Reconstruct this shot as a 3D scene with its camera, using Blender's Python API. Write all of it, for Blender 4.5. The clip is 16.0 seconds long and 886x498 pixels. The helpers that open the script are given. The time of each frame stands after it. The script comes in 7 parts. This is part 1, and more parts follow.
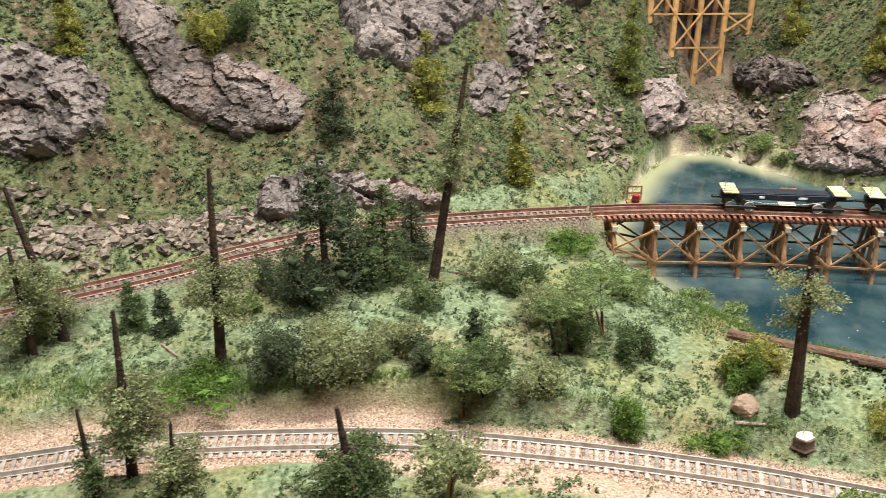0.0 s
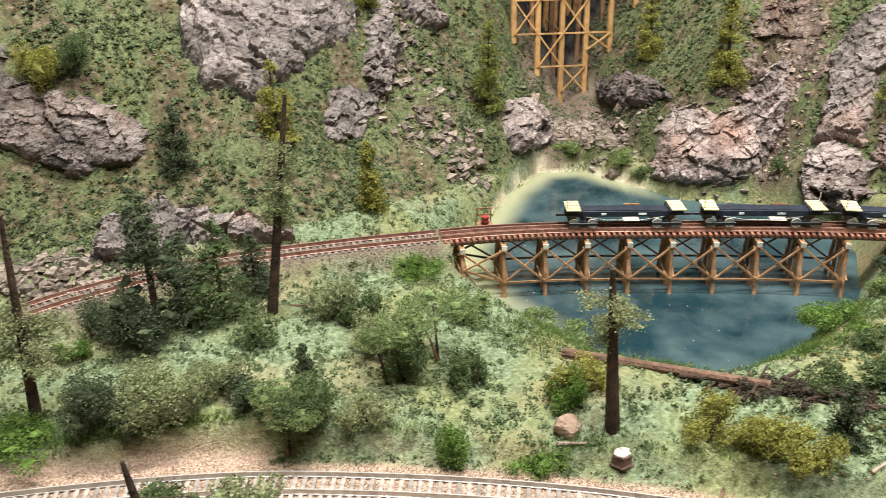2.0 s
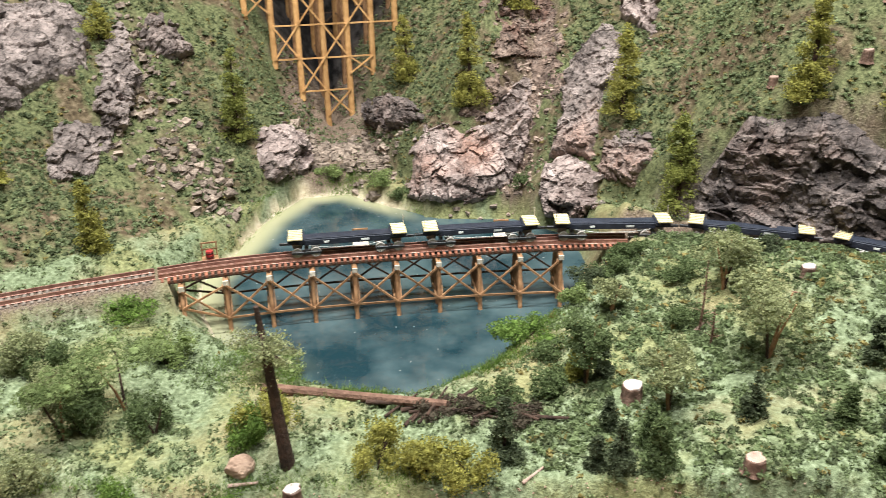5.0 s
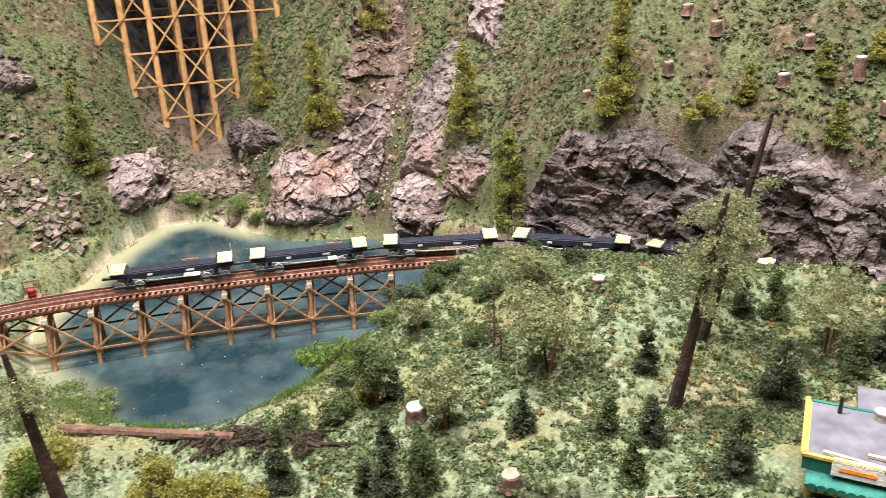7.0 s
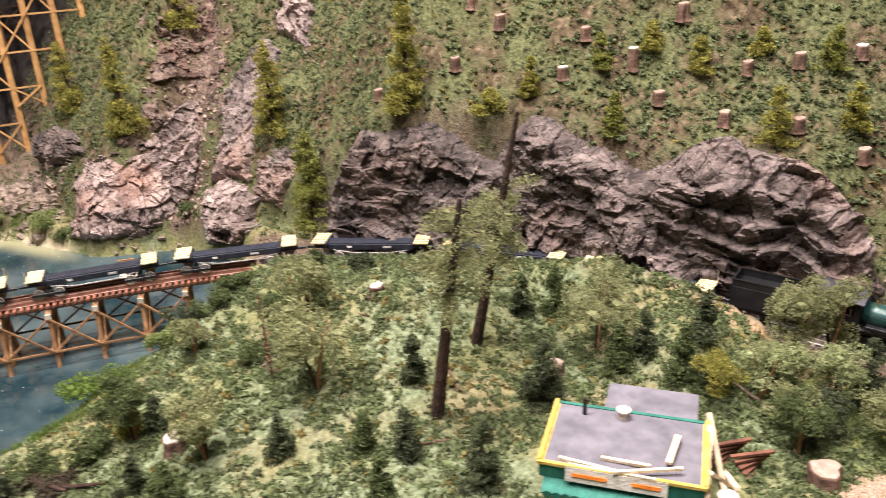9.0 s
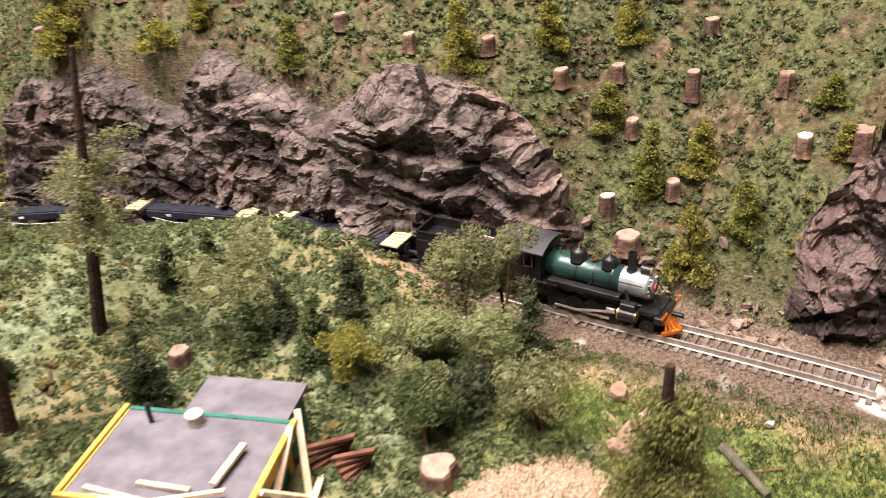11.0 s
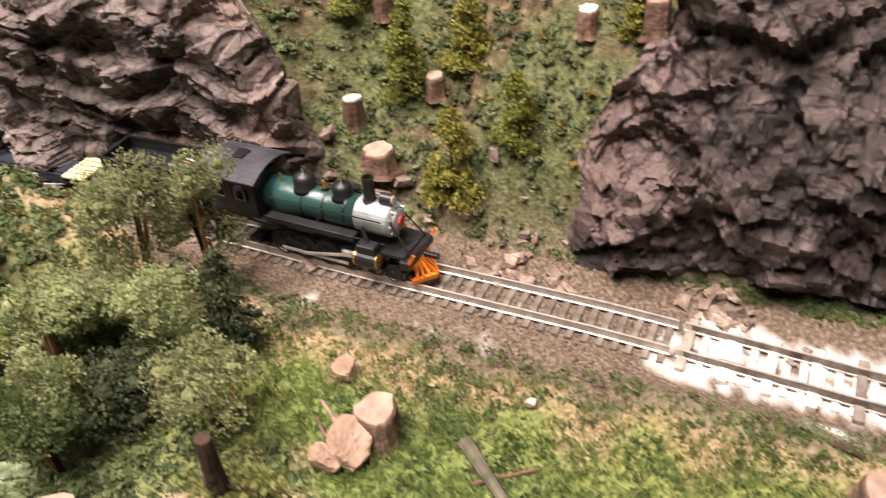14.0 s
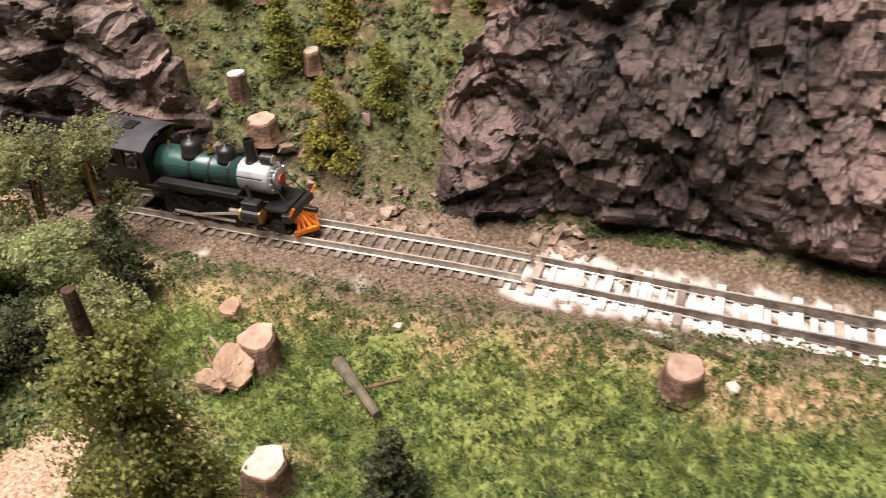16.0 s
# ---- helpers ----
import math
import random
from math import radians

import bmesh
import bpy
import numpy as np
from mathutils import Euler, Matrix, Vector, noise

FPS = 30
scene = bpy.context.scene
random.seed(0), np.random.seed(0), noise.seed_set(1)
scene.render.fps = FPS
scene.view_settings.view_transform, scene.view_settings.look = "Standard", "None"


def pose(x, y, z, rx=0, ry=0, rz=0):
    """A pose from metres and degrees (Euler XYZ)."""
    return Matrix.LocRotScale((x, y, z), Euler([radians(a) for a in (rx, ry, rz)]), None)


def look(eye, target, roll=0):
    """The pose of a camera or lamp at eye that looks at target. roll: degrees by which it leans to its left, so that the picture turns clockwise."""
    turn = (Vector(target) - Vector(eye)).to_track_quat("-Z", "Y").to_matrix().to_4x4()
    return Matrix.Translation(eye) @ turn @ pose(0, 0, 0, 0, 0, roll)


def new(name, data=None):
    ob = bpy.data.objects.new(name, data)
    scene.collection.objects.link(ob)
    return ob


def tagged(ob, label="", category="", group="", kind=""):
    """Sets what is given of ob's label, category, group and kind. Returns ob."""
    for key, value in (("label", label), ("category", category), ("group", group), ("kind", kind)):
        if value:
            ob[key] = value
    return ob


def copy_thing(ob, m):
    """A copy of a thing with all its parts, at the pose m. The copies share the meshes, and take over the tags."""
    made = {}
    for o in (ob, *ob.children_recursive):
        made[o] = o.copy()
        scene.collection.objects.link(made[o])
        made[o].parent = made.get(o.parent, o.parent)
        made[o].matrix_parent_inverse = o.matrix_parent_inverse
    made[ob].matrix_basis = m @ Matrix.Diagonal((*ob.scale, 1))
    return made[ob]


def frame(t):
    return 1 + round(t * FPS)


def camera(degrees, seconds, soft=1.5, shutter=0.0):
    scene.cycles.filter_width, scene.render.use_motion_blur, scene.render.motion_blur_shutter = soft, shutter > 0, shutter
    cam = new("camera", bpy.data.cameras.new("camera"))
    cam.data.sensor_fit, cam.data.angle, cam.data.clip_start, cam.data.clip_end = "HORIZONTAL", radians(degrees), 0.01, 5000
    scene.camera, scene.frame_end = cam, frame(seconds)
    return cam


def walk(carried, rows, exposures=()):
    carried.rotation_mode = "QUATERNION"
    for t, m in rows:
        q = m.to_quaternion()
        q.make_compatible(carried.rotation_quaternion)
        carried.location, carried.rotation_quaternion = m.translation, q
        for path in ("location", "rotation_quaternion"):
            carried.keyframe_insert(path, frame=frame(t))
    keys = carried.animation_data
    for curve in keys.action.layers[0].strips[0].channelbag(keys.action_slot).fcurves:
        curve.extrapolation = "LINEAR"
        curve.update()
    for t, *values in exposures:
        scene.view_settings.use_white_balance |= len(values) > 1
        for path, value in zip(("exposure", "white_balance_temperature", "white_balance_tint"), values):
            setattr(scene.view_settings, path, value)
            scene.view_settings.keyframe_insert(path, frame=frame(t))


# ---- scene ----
cam = camera(57.1, 16.0, soft=0.85, shutter=0.5)
PATH = [
    (0, (0.0, -0.004, 0.415), (-0.007, 1.794, -0.462), -0.4),
    (0.5, (0.02, -0.001, 0.416), (0.052, 1.8, -0.453), -0.5),
    (1, (0.04, -0.003, 0.418), (0.113, 1.801, -0.444), -0.7),
    (1.5, (0.061, 0.0, 0.42), (0.181, 1.805, -0.433), -0.9),
    (2, (0.081, 0.001, 0.423), (0.252, 1.807, -0.42), -0.8),
    (2.5, (0.103, -0.001, 0.422), (0.316, 1.806, -0.408), -0.7),
    (3, (0.132, -0.005, 0.422), (0.393, 1.8, -0.399), -0.8),
    (3.5, (0.168, -0.008, 0.423), (0.468, 1.794, -0.391), -0.9),
    (3.7, (0.184, -0.011, 0.421), (0.49, 1.79, -0.391), -0.9),
    (5.8, (0.27, -0.03, 0.439), (0.839, 1.708, -0.372), -0.5),
    (6, (0.288, -0.04, 0.439), (0.855, 1.7, -0.368), -0.7),
    (6.5, (0.33, -0.054, 0.445), (0.899, 1.689, -0.355), -1.4),
    (7, (0.361, -0.059, 0.445), (0.953, 1.679, -0.349), -2.0),
    (7.5, (0.379, -0.06, 0.442), (1.011, 1.662, -0.356), -2.2),
    (8, (0.403, -0.068, 0.446), (1.098, 1.627, -0.357), -2.6),
    (8.5, (0.432, -0.073, 0.448), (1.192, 1.594, -0.355), -2.8),
    (9, (0.473, -0.075, 0.447), (1.275, 1.56, -0.381), -2.4),
    (9.5, (0.531, -0.083, 0.436), (1.362, 1.516, -0.432), -2.1),
    (10, (0.593, -0.106, 0.428), (1.48, 1.449, -0.463), -2.8),
    (10.2, (0.613, -0.118, 0.419), (1.53, 1.418, -0.475), -2.9),
    (12.3, (0.812, -0.019, 0.388), (1.646, 1.393, -0.756), -4.8),
    (12.5, (0.817, -0.016, 0.378), (1.66, 1.374, -0.787), -4.6),
    (13, (0.83, -0.023, 0.366), (1.72, 1.324, -0.814), -4.1),
    (13.5, (0.843, -0.031, 0.359), (1.793, 1.269, -0.827), -3.7),
    (14, (0.85, -0.048, 0.347), (1.868, 1.191, -0.849), -2.9),
    (14.5, (0.851, -0.065, 0.34), (1.915, 1.119, -0.871), -2.2),
    (15, (0.839, -0.073, 0.338), (1.92, 1.094, -0.874), -1.9),
    (15.5, (0.836, -0.084, 0.343), (1.934, 1.074, -0.862), -1.9),
    (16, (0.834, -0.106, 0.348), (1.984, 1.023, -0.837), -1.9),
]
EXPOSURE = [(0, 0.03, 5950, 4), (3.5, 0.12, 5850, 4), (7, 0.22, 6000, 14), (10, 0.11, 6600, 22), (13, 0.18, 6750, 21), (16, -0.02, 6700, 18)]
walk(cam, [(t, look(eye, target, roll)) for t, eye, target, roll in PATH], EXPOSURE)


# ---- light ----
world = bpy.data.worlds.new("room_world")
scene.world = world
world.use_nodes = True
world.node_tree.nodes["Background"].inputs[0].default_value = (0.9, 0.93, 1.0, 1)
world.node_tree.nodes["Background"].inputs[1].default_value = 0.05


def ceiling_lamp(x, y, z, sx, sy, watts, colour):
    data = bpy.data.lights.new("ceiling_lamp", "AREA")
    data.shape, data.size, data.size_y, data.energy, data.color = "RECTANGLE", sx, sy, watts, colour
    ob = new("ceiling_lamp", data)
    ob.matrix_world = pose(x, y, z)
    return ob


ceiling_lamp(0.35, 0.60, 2.05, 1.3, 0.12, 102, (1.0, 0.94, 0.85))
ceiling_lamp(0.35, -0.25, 2.05, 1.3, 0.12, 56, (1.0, 0.95, 0.88))


# ---- numeric helpers ----
def hash01(ix, iy, iz, seed):
    n = (ix * 374761393 + iy * 668265263 + iz * 2147483647 + seed * 1274126177) & 0xFFFFFFFF
    n = ((n ^ (n >> 13)) * 1274126177) & 0xFFFFFFFF
    return ((n ^ (n >> 16)) & 0xFFFF) / 65535.0


def noise3(p, seed=0):
    """Smooth value noise in -1..1 at the points p (n, 3)."""
    i = np.floor(p).astype(np.int64)
    f = p - i
    f = f * f * (3 - 2 * f)
    out = np.zeros(len(p))
    for dx in (0, 1):
        for dy in (0, 1):
            for dz in (0, 1):
                w = (f[:, 0] if dx else 1 - f[:, 0]) * (f[:, 1] if dy else 1 - f[:, 1]) * (f[:, 2] if dz else 1 - f[:, 2])
                out += w * hash01(i[:, 0] + dx, i[:, 1] + dy, i[:, 2] + dz, seed)
    return out * 2 - 1


def fbm(p, octaves=4, seed=0):
    out, amp, total = np.zeros(len(p)), 1.0, 0.0
    for o in range(octaves):
        out += amp * noise3(p * 2.03 ** o + 17.3 * o, seed + o)
        total += amp
        amp *= 0.5
    return out / total


def crag(p, octaves=4, seed=0):
    """Broken, ledgy noise with sharp creases, about -1..1."""
    out, amp, total = np.zeros(len(p)), 1.0, 0.0
    for o in range(octaves):
        out += amp * (1 - 2.2 * np.abs(noise3(p * 1.9 ** o + 9.1 * o, seed + o)))
        total += amp
        amp *= 0.55
    return out / total


def smooth(e0, e1, v):
    t = np.clip((v - e0) / (e1 - e0), 0, 1)
    return t * t * (3 - 2 * t)


def along(line, p):
    """Distance of the points p (n, 2) from a polyline, the place on it counted in vertices, and the side (left of its way: positive)."""
    line = np.asarray(line, float)
    best, at, side = np.full(len(p), 1e9), np.zeros(len(p)), np.zeros(len(p))
    for k in range(len(line) - 1):
        a, b = line[k, :2], line[k + 1, :2]
        ab = b - a
        t = np.clip(((p - a) @ ab) / (ab @ ab), 0, 1)
        q = p - a - t[:, None] * ab
        d = np.hypot(q[:, 0], q[:, 1])
        m = d < best
        best[m], at[m] = d[m], k + t[m]
        side[m] = (ab[0] * (p[:, 1] - a[1]) - ab[1] * (p[:, 0] - a[0]))[m]
    return best, at, np.sign(side)


def inside(poly, p):
    poly = np.asarray(poly, float)
    c = np.zeros(len(p), bool)
    j = len(poly) - 1
    for i in range(len(poly)):
        (xi, yi), (xj, yj) = poly[i], poly[j]
        if yi != yj:
            c ^= ((yi > p[:, 1]) != (yj > p[:, 1])) & (p[:, 0] < (xj - xi) * (p[:, 1] - yi) / (yj - yi) + xi)
        j = i
    return c


def spline(points, n):
    """n places evenly spaced along a smooth curve through the points (2 or 3 columns)."""
    pts = np.asarray(points, float)
    ext = np.vstack([2 * pts[0] - pts[1], pts, 2 * pts[-1] - pts[-2]])
    fine = []
    for k in range(len(pts) - 1):
        p0, p1, p2, p3 = ext[k:k + 4]
        for t in np.linspace(0, 1, 24, endpoint=False):
            fine.append(0.5 * (2 * p1 + (p2 - p0) * t + (2 * p0 - 5 * p1 + 4 * p2 - p3) * t ** 2 + (3 * p1 - p0 - 3 * p2 + p3) * t ** 3))
    fine = np.array(fine + [pts[-1]])
    s = np.concatenate([[0], np.cumsum(np.linalg.norm(np.diff(fine, axis=0), axis=1))])
    u = np.linspace(0, s[-1], n)
    return np.stack([np.interp(u, s, fine[:, c]) for c in range(pts.shape[1])], 1)


# ---- plan of the layout: lines in metres, rail tops in z ----
MAIN = [(-0.75, 0.44, 0.074), (-0.55, 0.505, 0.075), (-0.35, 0.600, 0.076), (-0.25, 0.650, 0.078), (-0.188, 0.690, 0.079), (-0.08, 0.738, 0.080),
        (0.035, 0.760, 0.081), (0.124, 0.769, 0.082), (0.21, 0.774, 0.083), (0.30, 0.771, 0.083), (0.40, 0.760, 0.083), (0.50, 0.745, 0.084),
        (0.60, 0.721, 0.086), (0.69, 0.688, 0.088), (0.77, 0.635, 0.091), (0.85, 0.555, 0.094), (0.915, 0.460, 0.096), (0.955, 0.381, 0.097),
        (0.993, 0.308, 0.098), (1.028, 0.229, 0.099), (1.066, 0.148, 0.100), (1.087, 0.103, 0.100), (1.132, -0.001, 0.100), (1.165, -0.075, 0.100), (1.24, -0.25, 0.1)]
FRONT = [(-0.8, 0.27, 0.040), (-0.6, 0.345, 0.040), (-0.45, 0.398, 0.040), (-0.306, 0.433, 0.040), (-0.216, 0.453, 0.040), (-0.117, 0.460, 0.040), (-0.017, 0.459, 0.040), (0.082, 0.446, 0.040), (0.175, 0.427, 0.040), (0.26, 0.403, 0.040),
         (0.40, 0.352, 0.042), (0.55, 0.28, 0.045)]
FOOT = [(-0.9, 0.50), (-0.6, 0.60), (-0.36, 0.695), (-0.2, 0.745), (0.0, 0.800), (0.10, 0.87), (0.20, 0.985), (0.285, 1.075), (0.345, 1.16), (0.376, 1.30), (0.395, 1.46),
        (0.43, 1.46), (0.452, 1.30), (0.450, 1.16), (0.49, 1.0), (0.60, 0.965), (0.675, 0.86), (0.715, 0.735), (0.775, 0.668), (0.862, 0.575), (0.935, 0.465),
        (1.01, 0.335), (1.065, 0.235), (1.115, 0.135), (1.165, 0.045), (1.20, -0.05), (1.30, -0.30)]
#        height of the foot, rise of the cliff at it, slope above, by the same vertices
FOOT_Z = [0.08, 0.08, 0.085, 0.085, 0.085, 0.075, 0.055, 0.045, 0.050, 0.090, 0.20, 0.20, 0.090, 0.050, 0.035, 0.04, 0.07, 0.09, 0.095, 0.10, 0.10, 0.10, 0.10, 0.10, 0.10, 0.10, 0.10]
CLIFF = [0.005, 0.005, 0.005, 0.0, 0.0, 0.0, 0.01, 0.02, 0.03, 0.02, 0.01, 0.01, 0.02, 0.02, 0.03, 0.01, 0.0, 0.085, 0.11, 0.115, 0.10, 0.066, 0.01, 0.035, 0.07, 0.07, 0.07]
SLOPE = [1.0, 1.0, 1.05, 1.05, 0.95, 0.74, 0.95, 1.4, 1.3, 1.4, 1.4, 1.4, 1.4, 1.4, 1.25, 1.2, 1.1, 1.3, 1.45, 1.45, 1.3, 1.05, 0.95, 1.2, 1.45, 1.5, 1.5]
#        how far the slope starts gently and steepens upwards
HOLLOW = [1, 1, 1, 1, 0.95, 0.9, 0.8, 0.5, 0.2] + [0] * 18
POND = [(0.195, 0.80), (0.208, 0.735), (0.240, 0.692), (0.267, 0.655), (0.292, 0.615), (0.330, 0.584), (0.375, 0.560), (0.413, 0.570), (0.454, 0.598), (0.506, 0.630), (0.550, 0.662), (0.590, 0.715), (0.635, 0.80), (0.650, 0.88),
        (0.60, 0.955), (0.50, 0.985), (0.445, 1.05), (0.395, 1.115), (0.335, 1.115), (0.280, 1.04), (0.235, 0.94), (0.195, 0.87)]
MOUNDS = [(0.72, 0.50, 0.085, 0.040), (0.88, 0.335, 0.055, 0.035), (0.26, 0.515, 0.05, 0.018), (0.38, 0.49, 0.07, 0.012), (-0.05, 0.60, 0.10, 0.012), (0.10, 0.66, 0.06, 0.012), (1.08, -0.06, 0.10, 0.014)]
RIDGE = [(0.77, 0.57, 0.108), (0.845, 0.483, 0.126), (0.873, 0.441, 0.139), (0.892, 0.406, 0.142), (0.911, 0.369, 0.134), (0.935, 0.325, 0.122)]
GULLY = [(0.735, 1.20), (0.700, 1.13), (0.665, 1.08), (0.632, 1.03), (0.612, 0.985), (0.598, 0.955)]
#        swells and hollows of the hillside
HUMPS = [(0.772, 0.775, -0.049), (0.743, 0.917, 0.038), (-0.018, 1.02, 0.029), (1.064, 0.308, -0.028), (-0.309, 0.858, 0.044), (0.053, 1.068, 0.053), (0.997, 0.524, -0.026), (0.339, 1.27, -0.042), (0.116, 1.082, -0.028), (0.659, 1.097, 0.038), (0.546, 1.308, 0.033), (0.733, 1.088, -0.024),
         (0.508, 1.021, -0.023), (0.056, 0.989, -0.022), (-0.24, 0.884, 0.036), (-0.272, 0.824, -0.052), (-0.362, 0.785, 0.037), (-0.328, 0.738, -0.035), (0.22, 1.259, -0.028), (0.635, 1.031, -0.03), (0.593, 1.071, 0.033), (1.019, 0.362, 0.016), (1.06, 0.446, -0.02), (0.273, 1.292, 0.024)]
WATER_Z = 0.016
RIM = FOOT + [(2.2, -0.3), (2.2, 2.4), (-0.9, 2.4)]


def terrain(p):
    """Height of the ground at the points p (n, 2), and how rocky it is."""
    p = np.asarray(p, float)
    x, y = p[:, 0], p[:, 1]
    p3 = np.column_stack([p, np.zeros(len(p))])
    # the low ground in front
    z = np.interp(x, [-0.8, -0.2, 0.0, 0.1, 0.25, 0.40, 0.55, 0.66, 0.8, 1.0, 1.3], [0.045, 0.050, 0.056, 0.052, 0.042, 0.058, 0.088, 0.103, 0.100, 0.096, 0.100])
    for mx, my, r, h in MOUNDS:
        z = z + h * np.exp(-((x - mx) ** 2 + (y - my) ** 2) / (2 * (r * 0.7) ** 2))
    dr, ar, _ = along(RIDGE, p)
    zr = np.interp(ar, np.arange(len(RIDGE)), [q[2] for q in RIDGE])
    z = z + np.maximum(zr - z, 0) * np.exp(-(dr / 0.026) ** 2)
    z = z + 0.006 * fbm(p3 * 11, 3, 3)
    # the pond's bowl
    dp, _, _ = along(POND + POND[:1], p)
    inp = inside(POND, p)
    sd = np.where(inp, -dp, dp)
    z = np.where(sd < 0.06, WATER_Z - 0.012 + (z - WATER_Z + 0.012) * smooth(-0.012, 0.045, sd), z)
    # the hill behind
    d, at, _ = along(FOOT, p)
    hill = inside(RIM, p)
    vi = np.arange(len(FOOT))
    fz, cl, sl = np.interp(at, vi, FOOT_Z), np.interp(at, vi, CLIFF), np.interp(at, vi, SLOPE)
    wob = fbm(p3 * 6, 3, 11)
    dd = np.maximum(d + 0.012 * wob, 0)
    ho = np.interp(at, vi, HOLLOW)
    hz = fz + cl * smooth(0.0, 0.018, dd) + sl * ((1 - ho) * (dd - 0.22 * dd * dd) + ho * dd * dd / (dd + 0.035)) + 0.035 * smooth(0.02, 0.16, dd) * wob
    swell = np.zeros(len(p))
    for mx, my, h in HUMPS:
        swell += h * np.exp(-((x - mx) ** 2 + (y - my) ** 2) / 0.055 ** 2)
    hz = hz + swell * smooth(0.0, 0.030, dd)
    dg, _, _ = along(GULLY, p)
    hz = hz - 0.042 * np.exp(-(dg / 0.022) ** 2) * smooth(0.0, 0.05, dd)
    z = np.where(hill, hz, z + (fz - z) * smooth(0.05, 0.0, d) * (sd > 0.012))
    rock = np.where(hill, smooth(0.7, 1.2, cl * 14) * smooth(0.013, 0.005, dd), 0)
    # beds of the two lines
    for line, wide, fade in ((MAIN, 0.020, 0.018), (FRONT, 0.032, 0.010)):
        dl, al, _ = along(line, p)
        bed = np.interp(al, np.arange(len(line)), [q[2] for q in line]) - 0.0058
        span = (line is MAIN) * smooth(0.150, 0.175, x) * smooth(0.640, 0.610, x)
        z = np.where(span > 0.5, np.where(dl < 0.05, np.minimum(z, bed - 0.02), z), bed + (z - bed) * smooth(wide, wide + fade, dl))
    return z, rock


def ground_z(x, y):
    return float(terrain([(x, y)])[0][0])


# ---- materials ----
def shader(name, rough=0.85, metal=0.0):
    m = bpy.data.materials.new(name)
    m.use_nodes = True
    b = m.node_tree.nodes["Principled BSDF"]
    b.inputs["Roughness"].default_value, b.inputs["Metallic"].default_value = rough, metal
    return m, m.node_tree.nodes, m.node_tree.links, b


def mixed(name, dark, light, scale=60.0, rough=0.85, metal=0.0, bump=0.4, bump_scale=None, vary=0.25, spec=0.3, third=None):
    """Two tones mixed by noise at two scales, a third in patches, each object or island a little different, with fine relief."""
    m, n, l, b = shader(name, rough, metal)
    b.inputs["Specular IOR Level"].default_value = spec
    geo = n.new("ShaderNodeNewGeometry")
    co = n.new("ShaderNodeTexCoord")
    t1 = n.new("ShaderNodeTexNoise")
    t1.inputs["Scale"].default_value, t1.inputs["Detail"].default_value = scale, 6
    l.new(co.outputs["Object"], t1.inputs["Vector"])
    r1 = n.new("ShaderNodeValToRGB")
    r1.color_ramp.elements[0].position, r1.color_ramp.elements[1].position = 0.32, 0.68
    r1.color_ramp.elements[0].color, r1.color_ramp.elements[1].color = (*dark, 1), (*light, 1)
    l.new(t1.outputs["Fac"], r1.inputs["Fac"])
    col = r1.outputs["Color"]
    if third:
        t2 = n.new("ShaderNodeTexNoise")
        t2.inputs["Scale"].default_value, t2.inputs["Detail"].default_value = scale * 0.23, 4
        l.new(co.outputs["Object"], t2.inputs["Vector"])
        r2 = n.new("ShaderNodeValToRGB")
        r2.color_ramp.elements[0].position, r2.color_ramp.elements[1].position = 0.52, 0.66
        l.new(t2.outputs["Fac"], r2.inputs["Fac"])
        mx = n.new("ShaderNodeMix")
        mx.data_type = "RGBA"
        l.new(r2.outputs["Color"], mx.inputs["Factor"])
        l.new(col, mx.inputs["A"])
        mx.inputs["B"].default_value = (*third, 1)
        col = mx.outputs["Result"]
    hs = n.new("ShaderNodeHueSaturation")
    mr = n.new("ShaderNodeMapRange")
    mr.inputs["To Min"].default_value, mr.inputs["To Max"].default_value = 1 - vary, 1 + vary
    oi = n.new("ShaderNodeObjectInfo")
    ad = n.new("ShaderNodeMath")
    ad.operation = "ADD"
    l.new(oi.outputs["Random"], ad.inputs[0])
    l.new(geo.outputs["Random Per Island"], ad.inputs[1])
    fr = n.new("ShaderNodeMath")
    fr.operation = "FRACT"
    l.new(ad.outputs[0], fr.inputs[0])
    l.new(fr.outputs[0], mr.inputs["Value"])
    l.new(mr.outputs["Result"], hs.inputs["Value"])
    l.new(col, hs.inputs["Color"])
    l.new(hs.outputs["Color"], b.inputs["Base Color"])
    if bump:
        t3 = n.new("ShaderNodeTexNoise")
        t3.inputs["Scale"].default_value, t3.inputs["Detail"].default_value = bump_scale or scale * 4, 5
        l.new(co.outputs["Object"], t3.inputs["Vector"])
        bp = n.new("ShaderNodeBump")
        bp.inputs["Strength"].default_value, bp.inputs["Distance"].default_value = bump, 0.002
        l.new(t3.outputs["Fac"], bp.inputs["Height"])
        l.new(bp.outputs["Normal"], b.inputs["Normal"])
    return m


def foliage(name, dark, light, rough=0.9):
    """Thin leaves: matt, a little light passing through them."""
    m = mixed(name, dark, light, 150, rough, 0, 0.6, 900, 0.20, 0.15)
    n, l = m.node_tree.nodes, m.node_tree.links
    b, out = n["Principled BSDF"], n["Material Output"]
    tr, mx = n.new("ShaderNodeBsdfTranslucent"), n.new("ShaderNodeMixShader")
    mx.inputs[0].default_value = 0.48
    l.new(b.inputs["Base Color"].links[0].from_socket, tr.inputs["Color"])
    l.new(b.outputs[0], mx.inputs[1])
    l.new(tr.outputs[0], mx.inputs[2])
    l.new(mx.outputs[0], out.inputs["Surface"])
    return m


